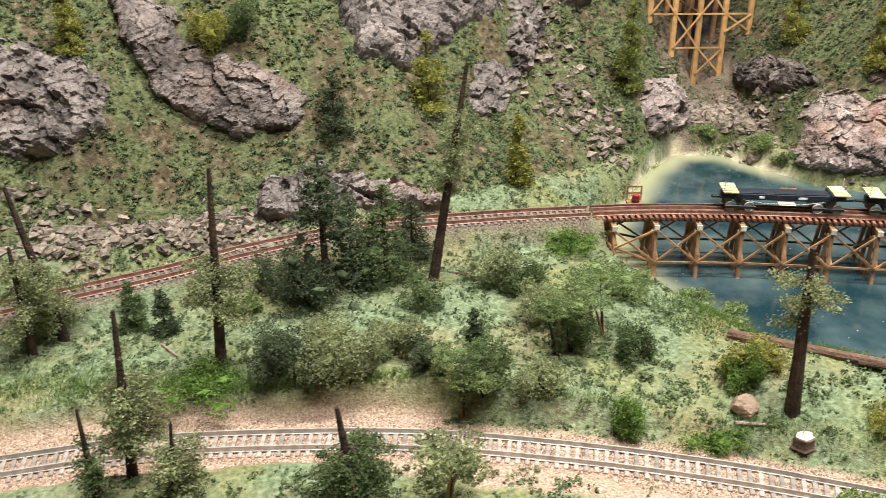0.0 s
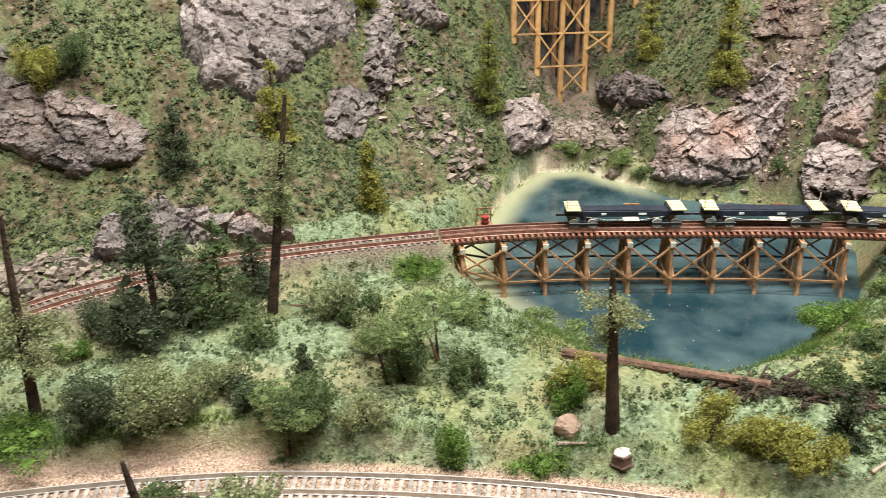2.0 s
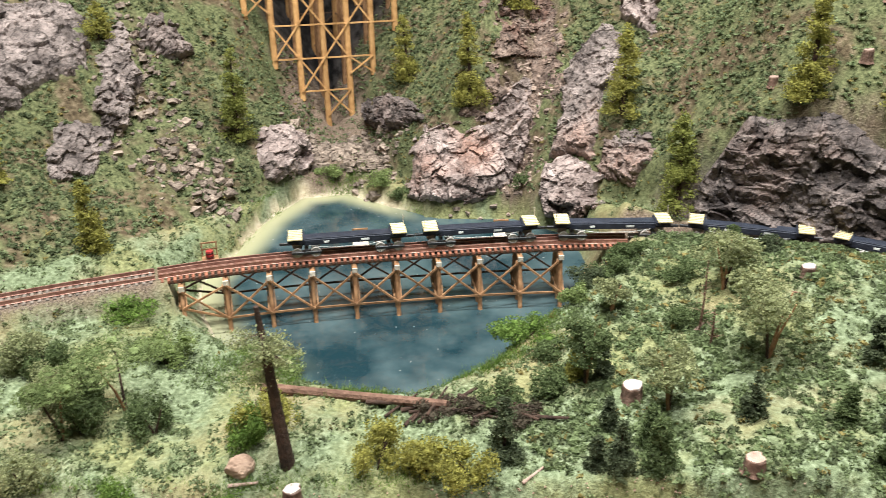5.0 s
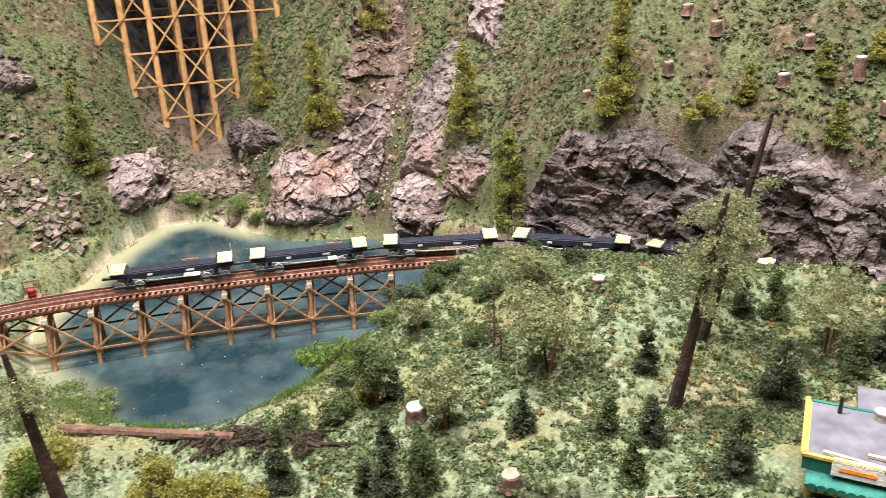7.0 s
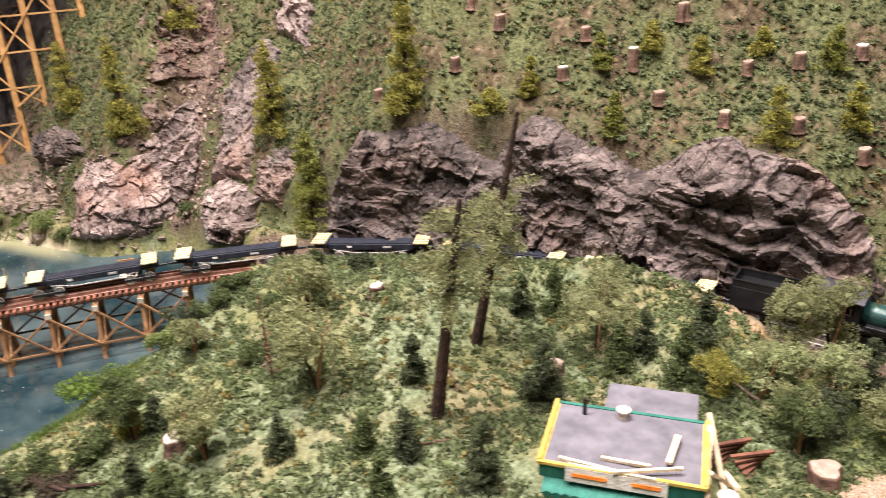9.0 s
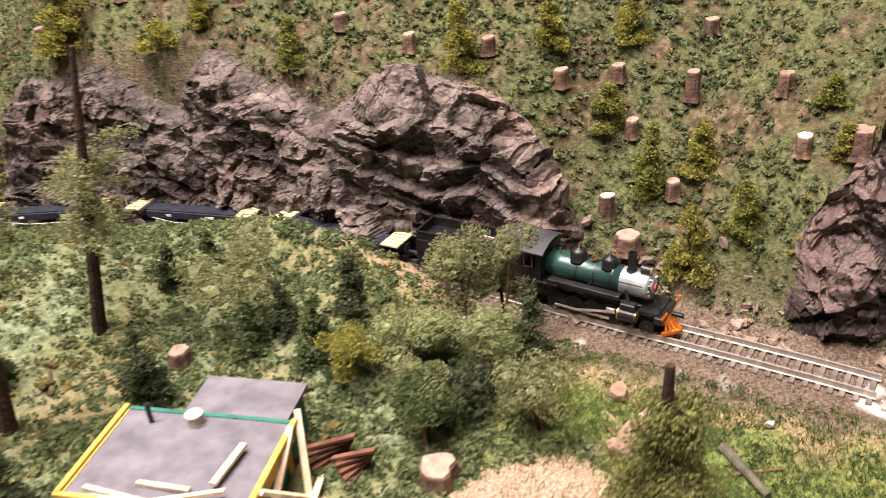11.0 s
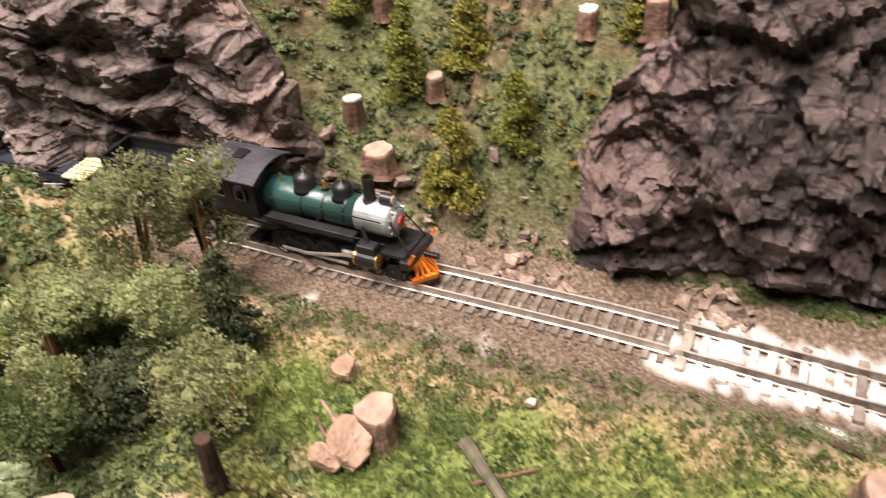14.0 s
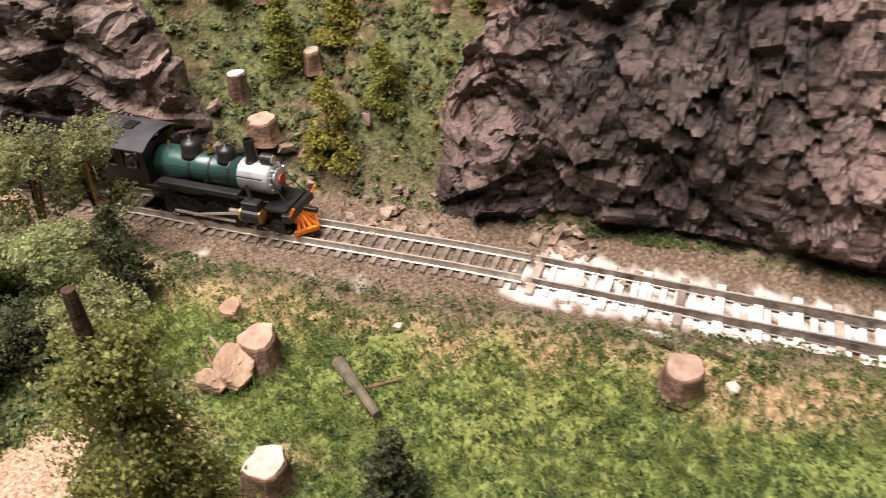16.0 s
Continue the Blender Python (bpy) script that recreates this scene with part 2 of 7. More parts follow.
def stone(name, dark, light, third, scale=30.0, rough=0.85, spec=0.3, relief=1.0, dust=(0.42, 0.36, 0.31)):
    """Cast rock: every facet of its own tone, mottled, stained and dusted pale in patches, shaded cracks painted into
    the colour, with coarse and fine broken relief.
    """
    m = mixed(name, dark, light, scale, rough, 0, 0, None, 0.05, spec, third)
    n, l = m.node_tree.nodes, m.node_tree.links
    b = n["Principled BSDF"]
    co = n.new("ShaderNodeTexCoord")
    col = b.inputs["Base Color"].links[0].from_socket
    fa = n.new("ShaderNodeAttribute")
    fa.attribute_name = "facet"
    sp = n.new("ShaderNodeTexNoise")
    sp.inputs["Scale"].default_value, sp.inputs["Detail"].default_value, sp.inputs["Roughness"].default_value = 170, 8, 0.8
    l.new(co.outputs["Object"], sp.inputs["Vector"])
    mr = n.new("ShaderNodeMapRange")
    mr.inputs["From Min"].default_value, mr.inputs["From Max"].default_value = 0.32, 0.68
    mr.inputs["To Min"].default_value, mr.inputs["To Max"].default_value = 0.58, 1.42
    l.new(sp.outputs["Fac"], mr.inputs["Value"])
    mu = n.new("ShaderNodeMath")
    mu.operation = "MULTIPLY"
    l.new(fa.outputs["Fac"], mu.inputs[0])
    l.new(mr.outputs["Result"], mu.inputs[1])
    hs = n.new("ShaderNodeHueSaturation")
    l.new(mu.outputs[0], hs.inputs["Value"])
    l.new(col, hs.inputs["Color"])
    dn = n.new("ShaderNodeTexNoise")
    dn.inputs["Scale"].default_value, dn.inputs["Detail"].default_value, dn.inputs["Roughness"].default_value = 70, 8, 0.7
    l.new(co.outputs["Object"], dn.inputs["Vector"])
    dr = n.new("ShaderNodeValToRGB")
    dr.color_ramp.elements[0].position, dr.color_ramp.elements[0].color = 0.50, (0, 0, 0, 1)
    dr.color_ramp.elements[1].position, dr.color_ramp.elements[1].color = 0.72, (0.75, 0.75, 0.75, 1)
    l.new(dn.outputs["Fac"], dr.inputs["Fac"])
    mx = n.new("ShaderNodeMix")
    mx.data_type = "RGBA"
    l.new(dr.outputs["Color"], mx.inputs["Factor"])
    l.new(hs.outputs["Color"], mx.inputs["A"])
    mx.inputs["B"].default_value = (*dust, 1)
    col = mx.outputs["Result"]
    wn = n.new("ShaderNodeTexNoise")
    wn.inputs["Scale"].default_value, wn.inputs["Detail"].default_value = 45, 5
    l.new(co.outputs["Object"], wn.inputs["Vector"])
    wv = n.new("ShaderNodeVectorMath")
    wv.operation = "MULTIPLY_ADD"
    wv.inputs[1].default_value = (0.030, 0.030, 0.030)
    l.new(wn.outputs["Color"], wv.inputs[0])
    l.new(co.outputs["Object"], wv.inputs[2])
    # crack darkness put into the colour: dark lines along warped cell edges, no grooves
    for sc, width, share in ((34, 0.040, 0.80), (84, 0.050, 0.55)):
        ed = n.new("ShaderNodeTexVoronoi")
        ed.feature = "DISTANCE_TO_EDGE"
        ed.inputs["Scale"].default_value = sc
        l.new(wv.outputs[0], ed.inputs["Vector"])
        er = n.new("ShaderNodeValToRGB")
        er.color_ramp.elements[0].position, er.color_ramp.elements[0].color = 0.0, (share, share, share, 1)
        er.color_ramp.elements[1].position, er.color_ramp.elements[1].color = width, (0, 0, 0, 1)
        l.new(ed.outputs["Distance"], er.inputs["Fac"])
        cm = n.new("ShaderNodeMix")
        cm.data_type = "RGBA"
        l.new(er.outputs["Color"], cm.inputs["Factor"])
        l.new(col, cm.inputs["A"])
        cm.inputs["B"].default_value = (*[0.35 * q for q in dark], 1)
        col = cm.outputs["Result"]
    l.new(col, b.inputs["Base Color"])
    last = None
    for sc, det, ro, depth in ((70, 9, 0.68, 0.0042), (140, 0, 0, 0.0016), (360, 6, 0.7, 0.0014)):
        if det:
            t = n.new("ShaderNodeTexNoise")
            t.inputs["Scale"].default_value, t.inputs["Detail"].default_value, t.inputs["Roughness"].default_value = sc, det, ro
        else:
            t = n.new("ShaderNodeTexVoronoi")
            t.distance = "MANHATTAN"
            t.inputs["Scale"].default_value = sc
        l.new(co.outputs["Object"], t.inputs["Vector"])
        bp = n.new("ShaderNodeBump")
        bp.inputs["Strength"].default_value, bp.inputs["Distance"].default_value = 0.8, depth * relief
        l.new(t.outputs["Fac" if det else "Distance"], bp.inputs["Height"])
        if last:
            l.new(last, bp.inputs["Normal"])
        last = bp.outputs["Normal"]
    l.new(last, b.inputs["Normal"])
    return m


TIMBER = mixed("trestle_timber", (0.19, 0.095, 0.042), (0.37, 0.205, 0.10), 120, 0.75, vary=0.22)
TIMBER_PALE = mixed("tall_trestle_timber", (0.34, 0.175, 0.060), (0.52, 0.30, 0.12), 90, 0.7, vary=0.15)
# dark wood, also the painted-in shade on the far sides of both trestles
TIMBER_DARK_OR_SHADED = mixed("dark_or_shaded_timber", (0.045, 0.03, 0.02), (0.10, 0.06, 0.04), 150, 0.85, vary=0.3)
TIE_GREY = mixed("weathered_tie", (0.17, 0.14, 0.12), (0.36, 0.30, 0.255), 160, 0.9, vary=0.3)
TIE_MAIN = mixed("main_line_tie", (0.085, 0.070, 0.058), (0.21, 0.172, 0.14), 160, 0.9, vary=0.3)
TIE_BROWN = mixed("bridge_tie", (0.16, 0.06, 0.035), (0.30, 0.12, 0.07), 160, 0.85, vary=0.3)
CAP_WHITE = mixed("pale_end_grain", (0.50, 0.42, 0.33), (0.72, 0.64, 0.52), 300, 0.8)
RAIL_STEEL = mixed("rail_nickel", (0.40, 0.35, 0.31), (0.60, 0.55, 0.50), 200, 0.35, 0.40, 0.1, vary=0.06, spec=0.5)
RAIL_RUST = mixed("rail_rust", (0.24, 0.11, 0.08), (0.44, 0.26, 0.20), 200, 0.42, 0.35, 0.1, vary=0.08, spec=0.5)
BARK = mixed("bark", (0.022, 0.014, 0.010), (0.075, 0.042, 0.028), 130, 0.9, bump=0.8, bump_scale=420, vary=0.2)
CUT_WOOD = mixed("cut_wood", (0.22, 0.14, 0.105), (0.38, 0.27, 0.215), 160, 0.8, vary=0.15)
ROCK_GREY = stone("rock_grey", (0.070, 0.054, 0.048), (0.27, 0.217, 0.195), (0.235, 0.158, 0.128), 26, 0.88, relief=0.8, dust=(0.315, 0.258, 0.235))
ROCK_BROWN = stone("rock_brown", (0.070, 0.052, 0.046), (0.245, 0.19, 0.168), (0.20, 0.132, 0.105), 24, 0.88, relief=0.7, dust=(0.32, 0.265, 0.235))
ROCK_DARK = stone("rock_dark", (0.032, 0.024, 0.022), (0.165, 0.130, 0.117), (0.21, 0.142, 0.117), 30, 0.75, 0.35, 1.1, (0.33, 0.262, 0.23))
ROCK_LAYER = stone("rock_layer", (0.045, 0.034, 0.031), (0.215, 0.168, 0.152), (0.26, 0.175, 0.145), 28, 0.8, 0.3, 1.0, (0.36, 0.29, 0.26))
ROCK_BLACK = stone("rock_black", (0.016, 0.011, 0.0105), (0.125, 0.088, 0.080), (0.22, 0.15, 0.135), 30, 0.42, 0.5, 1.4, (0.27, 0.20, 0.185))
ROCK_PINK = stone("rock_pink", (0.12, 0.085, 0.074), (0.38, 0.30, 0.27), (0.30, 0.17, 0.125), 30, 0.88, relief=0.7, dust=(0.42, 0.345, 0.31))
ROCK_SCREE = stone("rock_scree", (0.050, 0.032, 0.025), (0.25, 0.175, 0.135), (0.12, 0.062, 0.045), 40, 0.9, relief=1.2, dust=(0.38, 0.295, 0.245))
BLACK_PAINT = mixed("black_paint", (0.006, 0.006, 0.007), (0.016, 0.016, 0.017), 90, 0.42, 0.0, 0.05, vary=0.1, spec=0.5)
GREEN_PAINT = mixed("boiler_green", (0.014, 0.050, 0.044), (0.024, 0.074, 0.066), 60, 0.32, 0.1, 0.05, vary=0.05, spec=0.5)
SILVER_PAINT = mixed("smokebox_silver", (0.29, 0.30, 0.31), (0.46, 0.47, 0.48), 90, 0.42, 0.4, 0.1, vary=0.05, spec=0.5)
ORANGE_PAINT = mixed("orange_paint", (0.55, 0.14, 0.015), (0.75, 0.22, 0.03), 90, 0.5, vary=0.1)
BRASS = mixed("brass", (0.60, 0.38, 0.10), (0.80, 0.55, 0.18), 90, 0.3, 0.9, 0.05, vary=0.05, spec=0.5)
DECK_YELLOW = mixed("platform_board", (0.55, 0.45, 0.22), (0.75, 0.64, 0.36), 120, 0.8, vary=0.2)
FOLIAGE_DARK = foliage("foliage_dark", (0.052, 0.066, 0.036), (0.155, 0.18, 0.098))
FOLIAGE_MID = foliage("foliage_mid", (0.070, 0.095, 0.038), (0.20, 0.25, 0.105))
FOLIAGE_GREY = foliage("foliage_grey", (0.16, 0.175, 0.082), (0.45, 0.465, 0.24))
FOLIAGE_YELLOW = foliage("foliage_yellow", (0.18, 0.17, 0.038), (0.46, 0.435, 0.115))
FOLIAGE_OLIVE = foliage("foliage_olive_green", (0.13, 0.145, 0.035), (0.36, 0.37, 0.10))
FOLIAGE_BRIGHT = foliage("foliage_bright", (0.09, 0.15, 0.03), (0.24, 0.34, 0.08))


def ground_material():
    m, n, l, b = shader("ground_cover", 0.95)
    b.inputs["Specular IOR Level"].default_value = 0.1
    co = n.new("ShaderNodeTexCoord")

    def noise_tex(scale, detail=6):
        t = n.new("ShaderNodeTexNoise")
        t.inputs["Scale"].default_value, t.inputs["Detail"].default_value = scale, detail
        l.new(co.outputs["Object"], t.inputs["Vector"])
        return t.outputs["Fac"]

    def ramp(fac, stops):
        r = n.new("ShaderNodeValToRGB")
        e = r.color_ramp.elements
        while len(e) < len(stops):
            e.new(0.5)
        for k, (pos, c) in enumerate(stops):
            e[k].position, e[k].color = pos, (*c, 1)
        l.new(fac, r.inputs["Fac"])
        return r.outputs["Color"]

    def mix(fac, a, bb):
        x = n.new("ShaderNodeMix")
        x.data_type = "RGBA"
        l.new(fac, x.inputs["Factor"])
        l.new(a, x.inputs["A"])
        l.new(bb, x.inputs["B"])
        return x.outputs["Result"]

    def attr(name):
        a = n.new("ShaderNodeAttribute")
        a.attribute_name = name
        return a.outputs["Fac"]

    grass = ramp(noise_tex(260), [(0.25, (0.050, 0.060, 0.030)), (0.5, (0.150, 0.178, 0.098)), (0.72, (0.255, 0.290, 0.178))])
    dry = ramp(noise_tex(190), [(0.3, (0.15, 0.10, 0.05)), (0.7, (0.40, 0.31, 0.17))])
    olive = ramp(noise_tex(280), [(0.28, (0.075, 0.075, 0.025)), (0.7, (0.28, 0.275, 0.125))])
    grass = mix(ramp(noise_tex(13, 4), [(0.46, (0, 0, 0)), (0.62, (0.85, 0.85, 0.85))]), grass, olive)
    soft = ramp(noise_tex(9, 3), [(0.50, (0, 0, 0)), (0.72, (0.8, 0.8, 0.8))])
    lush = ramp(noise_tex(420), [(0.3, (0.050, 0.072, 0.021)), (0.7, (0.21, 0.255, 0.080))])
    gold = ramp(noise_tex(420), [(0.3, (0.085, 0.098, 0.028)), (0.7, (0.245, 0.262, 0.085))])
    earth = ramp(noise_tex(420), [(0.3, (0.19, 0.115, 0.060)), (0.7, (0.46, 0.33, 0.21))])
    meadow = mix(ramp(noise_tex(15, 5), [(0.62, (0, 0, 0)), (0.74, (0.9, 0.9, 0.9))]), mix(ramp(noise_tex(11, 4), [(0.46, (0, 0, 0)), (0.62, (1, 1, 1))]), lush, gold), earth)
    meadow = mix(attr("verge"), meadow, earth)
    col = mix(attr("meadow"), mix(soft, grass, dry), meadow)
    dirt = ramp(noise_tex(520), [(0.28, (0.062, 0.043, 0.030)), (0.5, (0.135, 0.097, 0.070)), (0.74, (0.265, 0.205, 0.158))])
    pinkd = ramp(noise_tex(620), [(0.30, (0.20, 0.125, 0.085)), (0.5, (0.36, 0.245, 0.175)), (0.72, (0.54, 0.41, 0.32))])
    sand = ramp(noise_tex(150), [(0.3, (0.48, 0.38, 0.26)), (0.7, (0.72, 0.62, 0.46))])
    rockc = ramp(noise_tex(38), [(0.3, (0.06, 0.05, 0.046)), (0.52, (0.20, 0.155, 0.14)), (0.72, (0.38, 0.31, 0.28))])
    soil = ramp(noise_tex(150), [(0.3, (0.040, 0.028, 0.017)), (0.52, (0.105, 0.078, 0.046)), (0.74, (0.24, 0.185, 0.12))])
    weeds = ramp(noise_tex(260), [(0.3, (0.036, 0.042, 0.018)), (0.7, (0.165, 0.172, 0.080))])
    patch = ramp(noise_tex(22, 4), [(0.40, (0, 0, 0)), (0.54, (1, 1, 1))])
    col = mix(attr("hillside"), col, mix(patch, soil, weeds))
    col = mix(attr("rock"), col, rockc)
    col = mix(attr("dirt"), col, dirt)
    col = mix(attr("pink"), col, pinkd)
    col = mix(attr("sand"), col, sand)
    # deep shade of the gorge, put into the ground colour as near-black
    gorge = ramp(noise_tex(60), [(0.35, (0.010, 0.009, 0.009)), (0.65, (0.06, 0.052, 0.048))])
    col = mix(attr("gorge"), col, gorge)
    white = ramp(noise_tex(90), [(0.35, (0.46, 0.41, 0.37)), (0.6, (0.76, 0.73, 0.70))])
    col = mix(attr("white"), col, white)
    l.new(col, b.inputs["Base Color"])
    bp = n.new("ShaderNodeBump")
    bp.inputs["Strength"].default_value, bp.inputs["Distance"].default_value = 0.9, 0.0018
    l.new(noise_tex(520, 7), bp.inputs["Height"])
    l.new(bp.outputs["Normal"], b.inputs["Normal"])
    return m


GROUND = ground_material()


def water_material():
    m, n, l, b = shader("pond_resin", 0.07)
    b.inputs["Specular IOR Level"].default_value = 0.5
    co = n.new("ShaderNodeTexCoord")
    t = n.new("ShaderNodeTexNoise")
    t.inputs["Scale"].default_value, t.inputs["Detail"].default_value = 13, 7
    l.new(co.outputs["Object"], t.inputs["Vector"])
    r = n.new("ShaderNodeValToRGB")
    r.color_ramp.elements[0].position, r.color_ramp.elements[0].color = 0.40, (0.010, 0.027, 0.034, 1)
    r.color_ramp.elements[1].position, r.color_ramp.elements[1].color = 0.64, (0.062, 0.092, 0.097, 1)
    l.new(t.outputs["Fac"], r.inputs["Fac"])
    a = n.new("ShaderNodeAttribute")
    a.attribute_name = "shallow"
    mx = n.new("ShaderNodeMix")
    mx.data_type = "RGBA"
    l.new(a.outputs["Fac"], mx.inputs["Factor"])
    l.new(r.outputs["Color"], mx.inputs["A"])
    mx.inputs["B"].default_value = (0.30, 0.29, 0.17, 1)
    vo = n.new("ShaderNodeTexVoronoi")
    vo.inputs["Scale"].default_value = 75
    l.new(co.outputs["Object"], vo.inputs["Vector"])
    sp = n.new("ShaderNodeValToRGB")
    sp.color_ramp.elements[0].position, sp.color_ramp.elements[0].color = 0.035, (1, 1, 1, 1)
    sp.color_ramp.elements[1].position, sp.color_ramp.elements[1].color = 0.055, (0, 0, 0, 1)
    l.new(vo.outputs["Distance"], sp.inputs["Fac"])
    m2 = n.new("ShaderNodeMix")
    m2.data_type = "RGBA"
    l.new(sp.outputs["Color"], m2.inputs["Factor"])
    l.new(mx.outputs["Result"], m2.inputs["A"])
    m2.inputs["B"].default_value = (0.45, 0.45, 0.42, 1)
    l.new(m2.outputs["Result"], b.inputs["Base Color"])
    w = n.new("ShaderNodeTexNoise")
    w.inputs["Scale"].default_value, w.inputs["Detail"].default_value = 45, 3
    l.new(co.outputs["Object"], w.inputs["Vector"])
    bp = n.new("ShaderNodeBump")
    bp.inputs["Strength"].default_value, bp.inputs["Distance"].default_value = 0.12, 0.004
    l.new(w.outputs["Fac"], bp.inputs["Height"])
    l.new(bp.outputs["Normal"], b.inputs["Normal"])
    return m


WATER = water_material()


# ---- mesh helpers ----
def from_arrays(name, verts, faces, material, parent=None, label="", smooth_faces=False):
    me = bpy.data.meshes.new(name)
    me.from_pydata([tuple(v) for v in verts], [], [tuple(f) for f in faces])
    me.materials.append(material)
    if smooth_faces:
        me.polygons.foreach_set("use_smooth", [True] * len(me.polygons))
    ob = new(name, me)
    if parent:
        ob.parent = parent
    if label:
        tagged(ob, label)
    return ob


def part(name, bm, material, parent, label="", smooth_faces=False):
    me = bpy.data.meshes.new(name)
    bm.to_mesh(me)
    bm.free()
    me.materials.append(material)
    if smooth_faces:
        me.polygons.foreach_set("use_smooth", [True] * len(me.polygons))
    ob = new(name, me)
    if parent:
        ob.parent = parent
    if label:
        tagged(ob, label)
    return ob


def thing(name, m, label, category, group="", kind=""):
    ob = new(name)
    ob.empty_display_size = 0.01
    ob.matrix_world = m
    return tagged(ob, label, category, group, kind)


def box(sx, sy, sz, m=None, bevel=0.0):
    """A block centred on the origin of m."""
    bm = bmesh.new()
    bmesh.ops.create_cube(bm, size=1.0)
    bmesh.ops.scale(bm, vec=(sx, sy, sz), verts=bm.verts)
    if bevel:
        bmesh.ops.bevel(bm, geom=bm.edges[:], offset=bevel, segments=1, affect="EDGES")
    if m is not None:
        bm.transform(m)
    return bm


def tube(r0, r1, h, seg=12, m=None, cap=True):
    """A round bar or cone along z from 0 to h."""
    bm = bmesh.new()
    bmesh.ops.create_cone(bm, cap_ends=cap, segments=seg, radius1=r0, radius2=r1, depth=h)
    bmesh.ops.translate(bm, vec=(0, 0, h / 2), verts=bm.verts)
    if m is not None:
        bm.transform(m)
    return bm


def between(a, b):
    """The pose whose z axis runs from a to b, at a."""
    a, b = Vector(a), Vector(b)
    return Matrix.Translation(a) @ (b - a).to_track_quat("Z", "Y").to_matrix().to_4x4()


def beam(a, b, w, h, bevel=0.0):
    """A squared timber from a to b, w wide and h high."""
    a, b = Vector(a), Vector(b)
    d = b - a
    x = d.normalized()
    y = Vector((0, 0, 1)).cross(x)
    y = y.normalized() if y.length > 1e-4 else Vector((0, 1, 0))
    z = x.cross(y)
    m = Matrix(((x.x, y.x, z.x, 0), (x.y, y.y, z.y, 0), (x.z, y.z, z.z, 0), (0, 0, 0, 1)))
    return box(d.length, w, h, Matrix.Translation((a + b) / 2) @ m, bevel)


def joined(bms):
    out = bmesh.new()
    for bm in bms:
        me = bpy.data.meshes.new("tmp")
        bm.to_mesh(me)
        bm.free()
        out.from_mesh(me)
        bpy.data.meshes.remove(me)
    return out


def lathe(profile, seg=20, m=None):
    """A turned solid from (radius, height) pairs."""
    bm = bmesh.new()
    rings = []
    for r, z in profile:
        rings.append([bm.verts.new((r * math.cos(2 * math.pi * k / seg), r * math.sin(2 * math.pi * k / seg), z)) for k in range(seg)] if r > 1e-6 else [bm.verts.new((0, 0, z))])
    for a, c in zip(rings, rings[1:]):
        for k in range(seg):
            k2 = (k + 1) % seg
            vs = [a[k % len(a)], a[k2 % len(a)], c[k2 % len(c)], c[k % len(c)]]
            vs = list(dict.fromkeys(vs))
            if len(vs) > 2:
                bm.faces.new(vs)
    if m is not None:
        bm.transform(m)
    return bm


def sweep(points, section, closed_ends=True):
    """A mesh swept along 3D points that stay upright: section holds (side, up) pairs."""
    pts = np.asarray(points, float)
    tan = np.gradient(pts, axis=0)
    tan[:, 2] = 0
    tan /= np.linalg.norm(tan, axis=1)[:, None]
    side = np.stack([-tan[:, 1], tan[:, 0], np.zeros(len(pts))], 1)
    k = len(section)
    verts = np.concatenate([[p + s * u + np.array((0, 0, v)) for u, v in section] for p, s in zip(pts, side)])
    faces = [(i * k + j, i * k + (j + 1) % k, (i + 1) * k + (j + 1) % k, (i + 1) * k + j) for i in range(len(pts) - 1) for j in range(k)]
    if closed_ends:
        faces += [tuple(range(k))[::-1], tuple(range((len(pts) - 1) * k, len(pts) * k))]
    return verts, faces


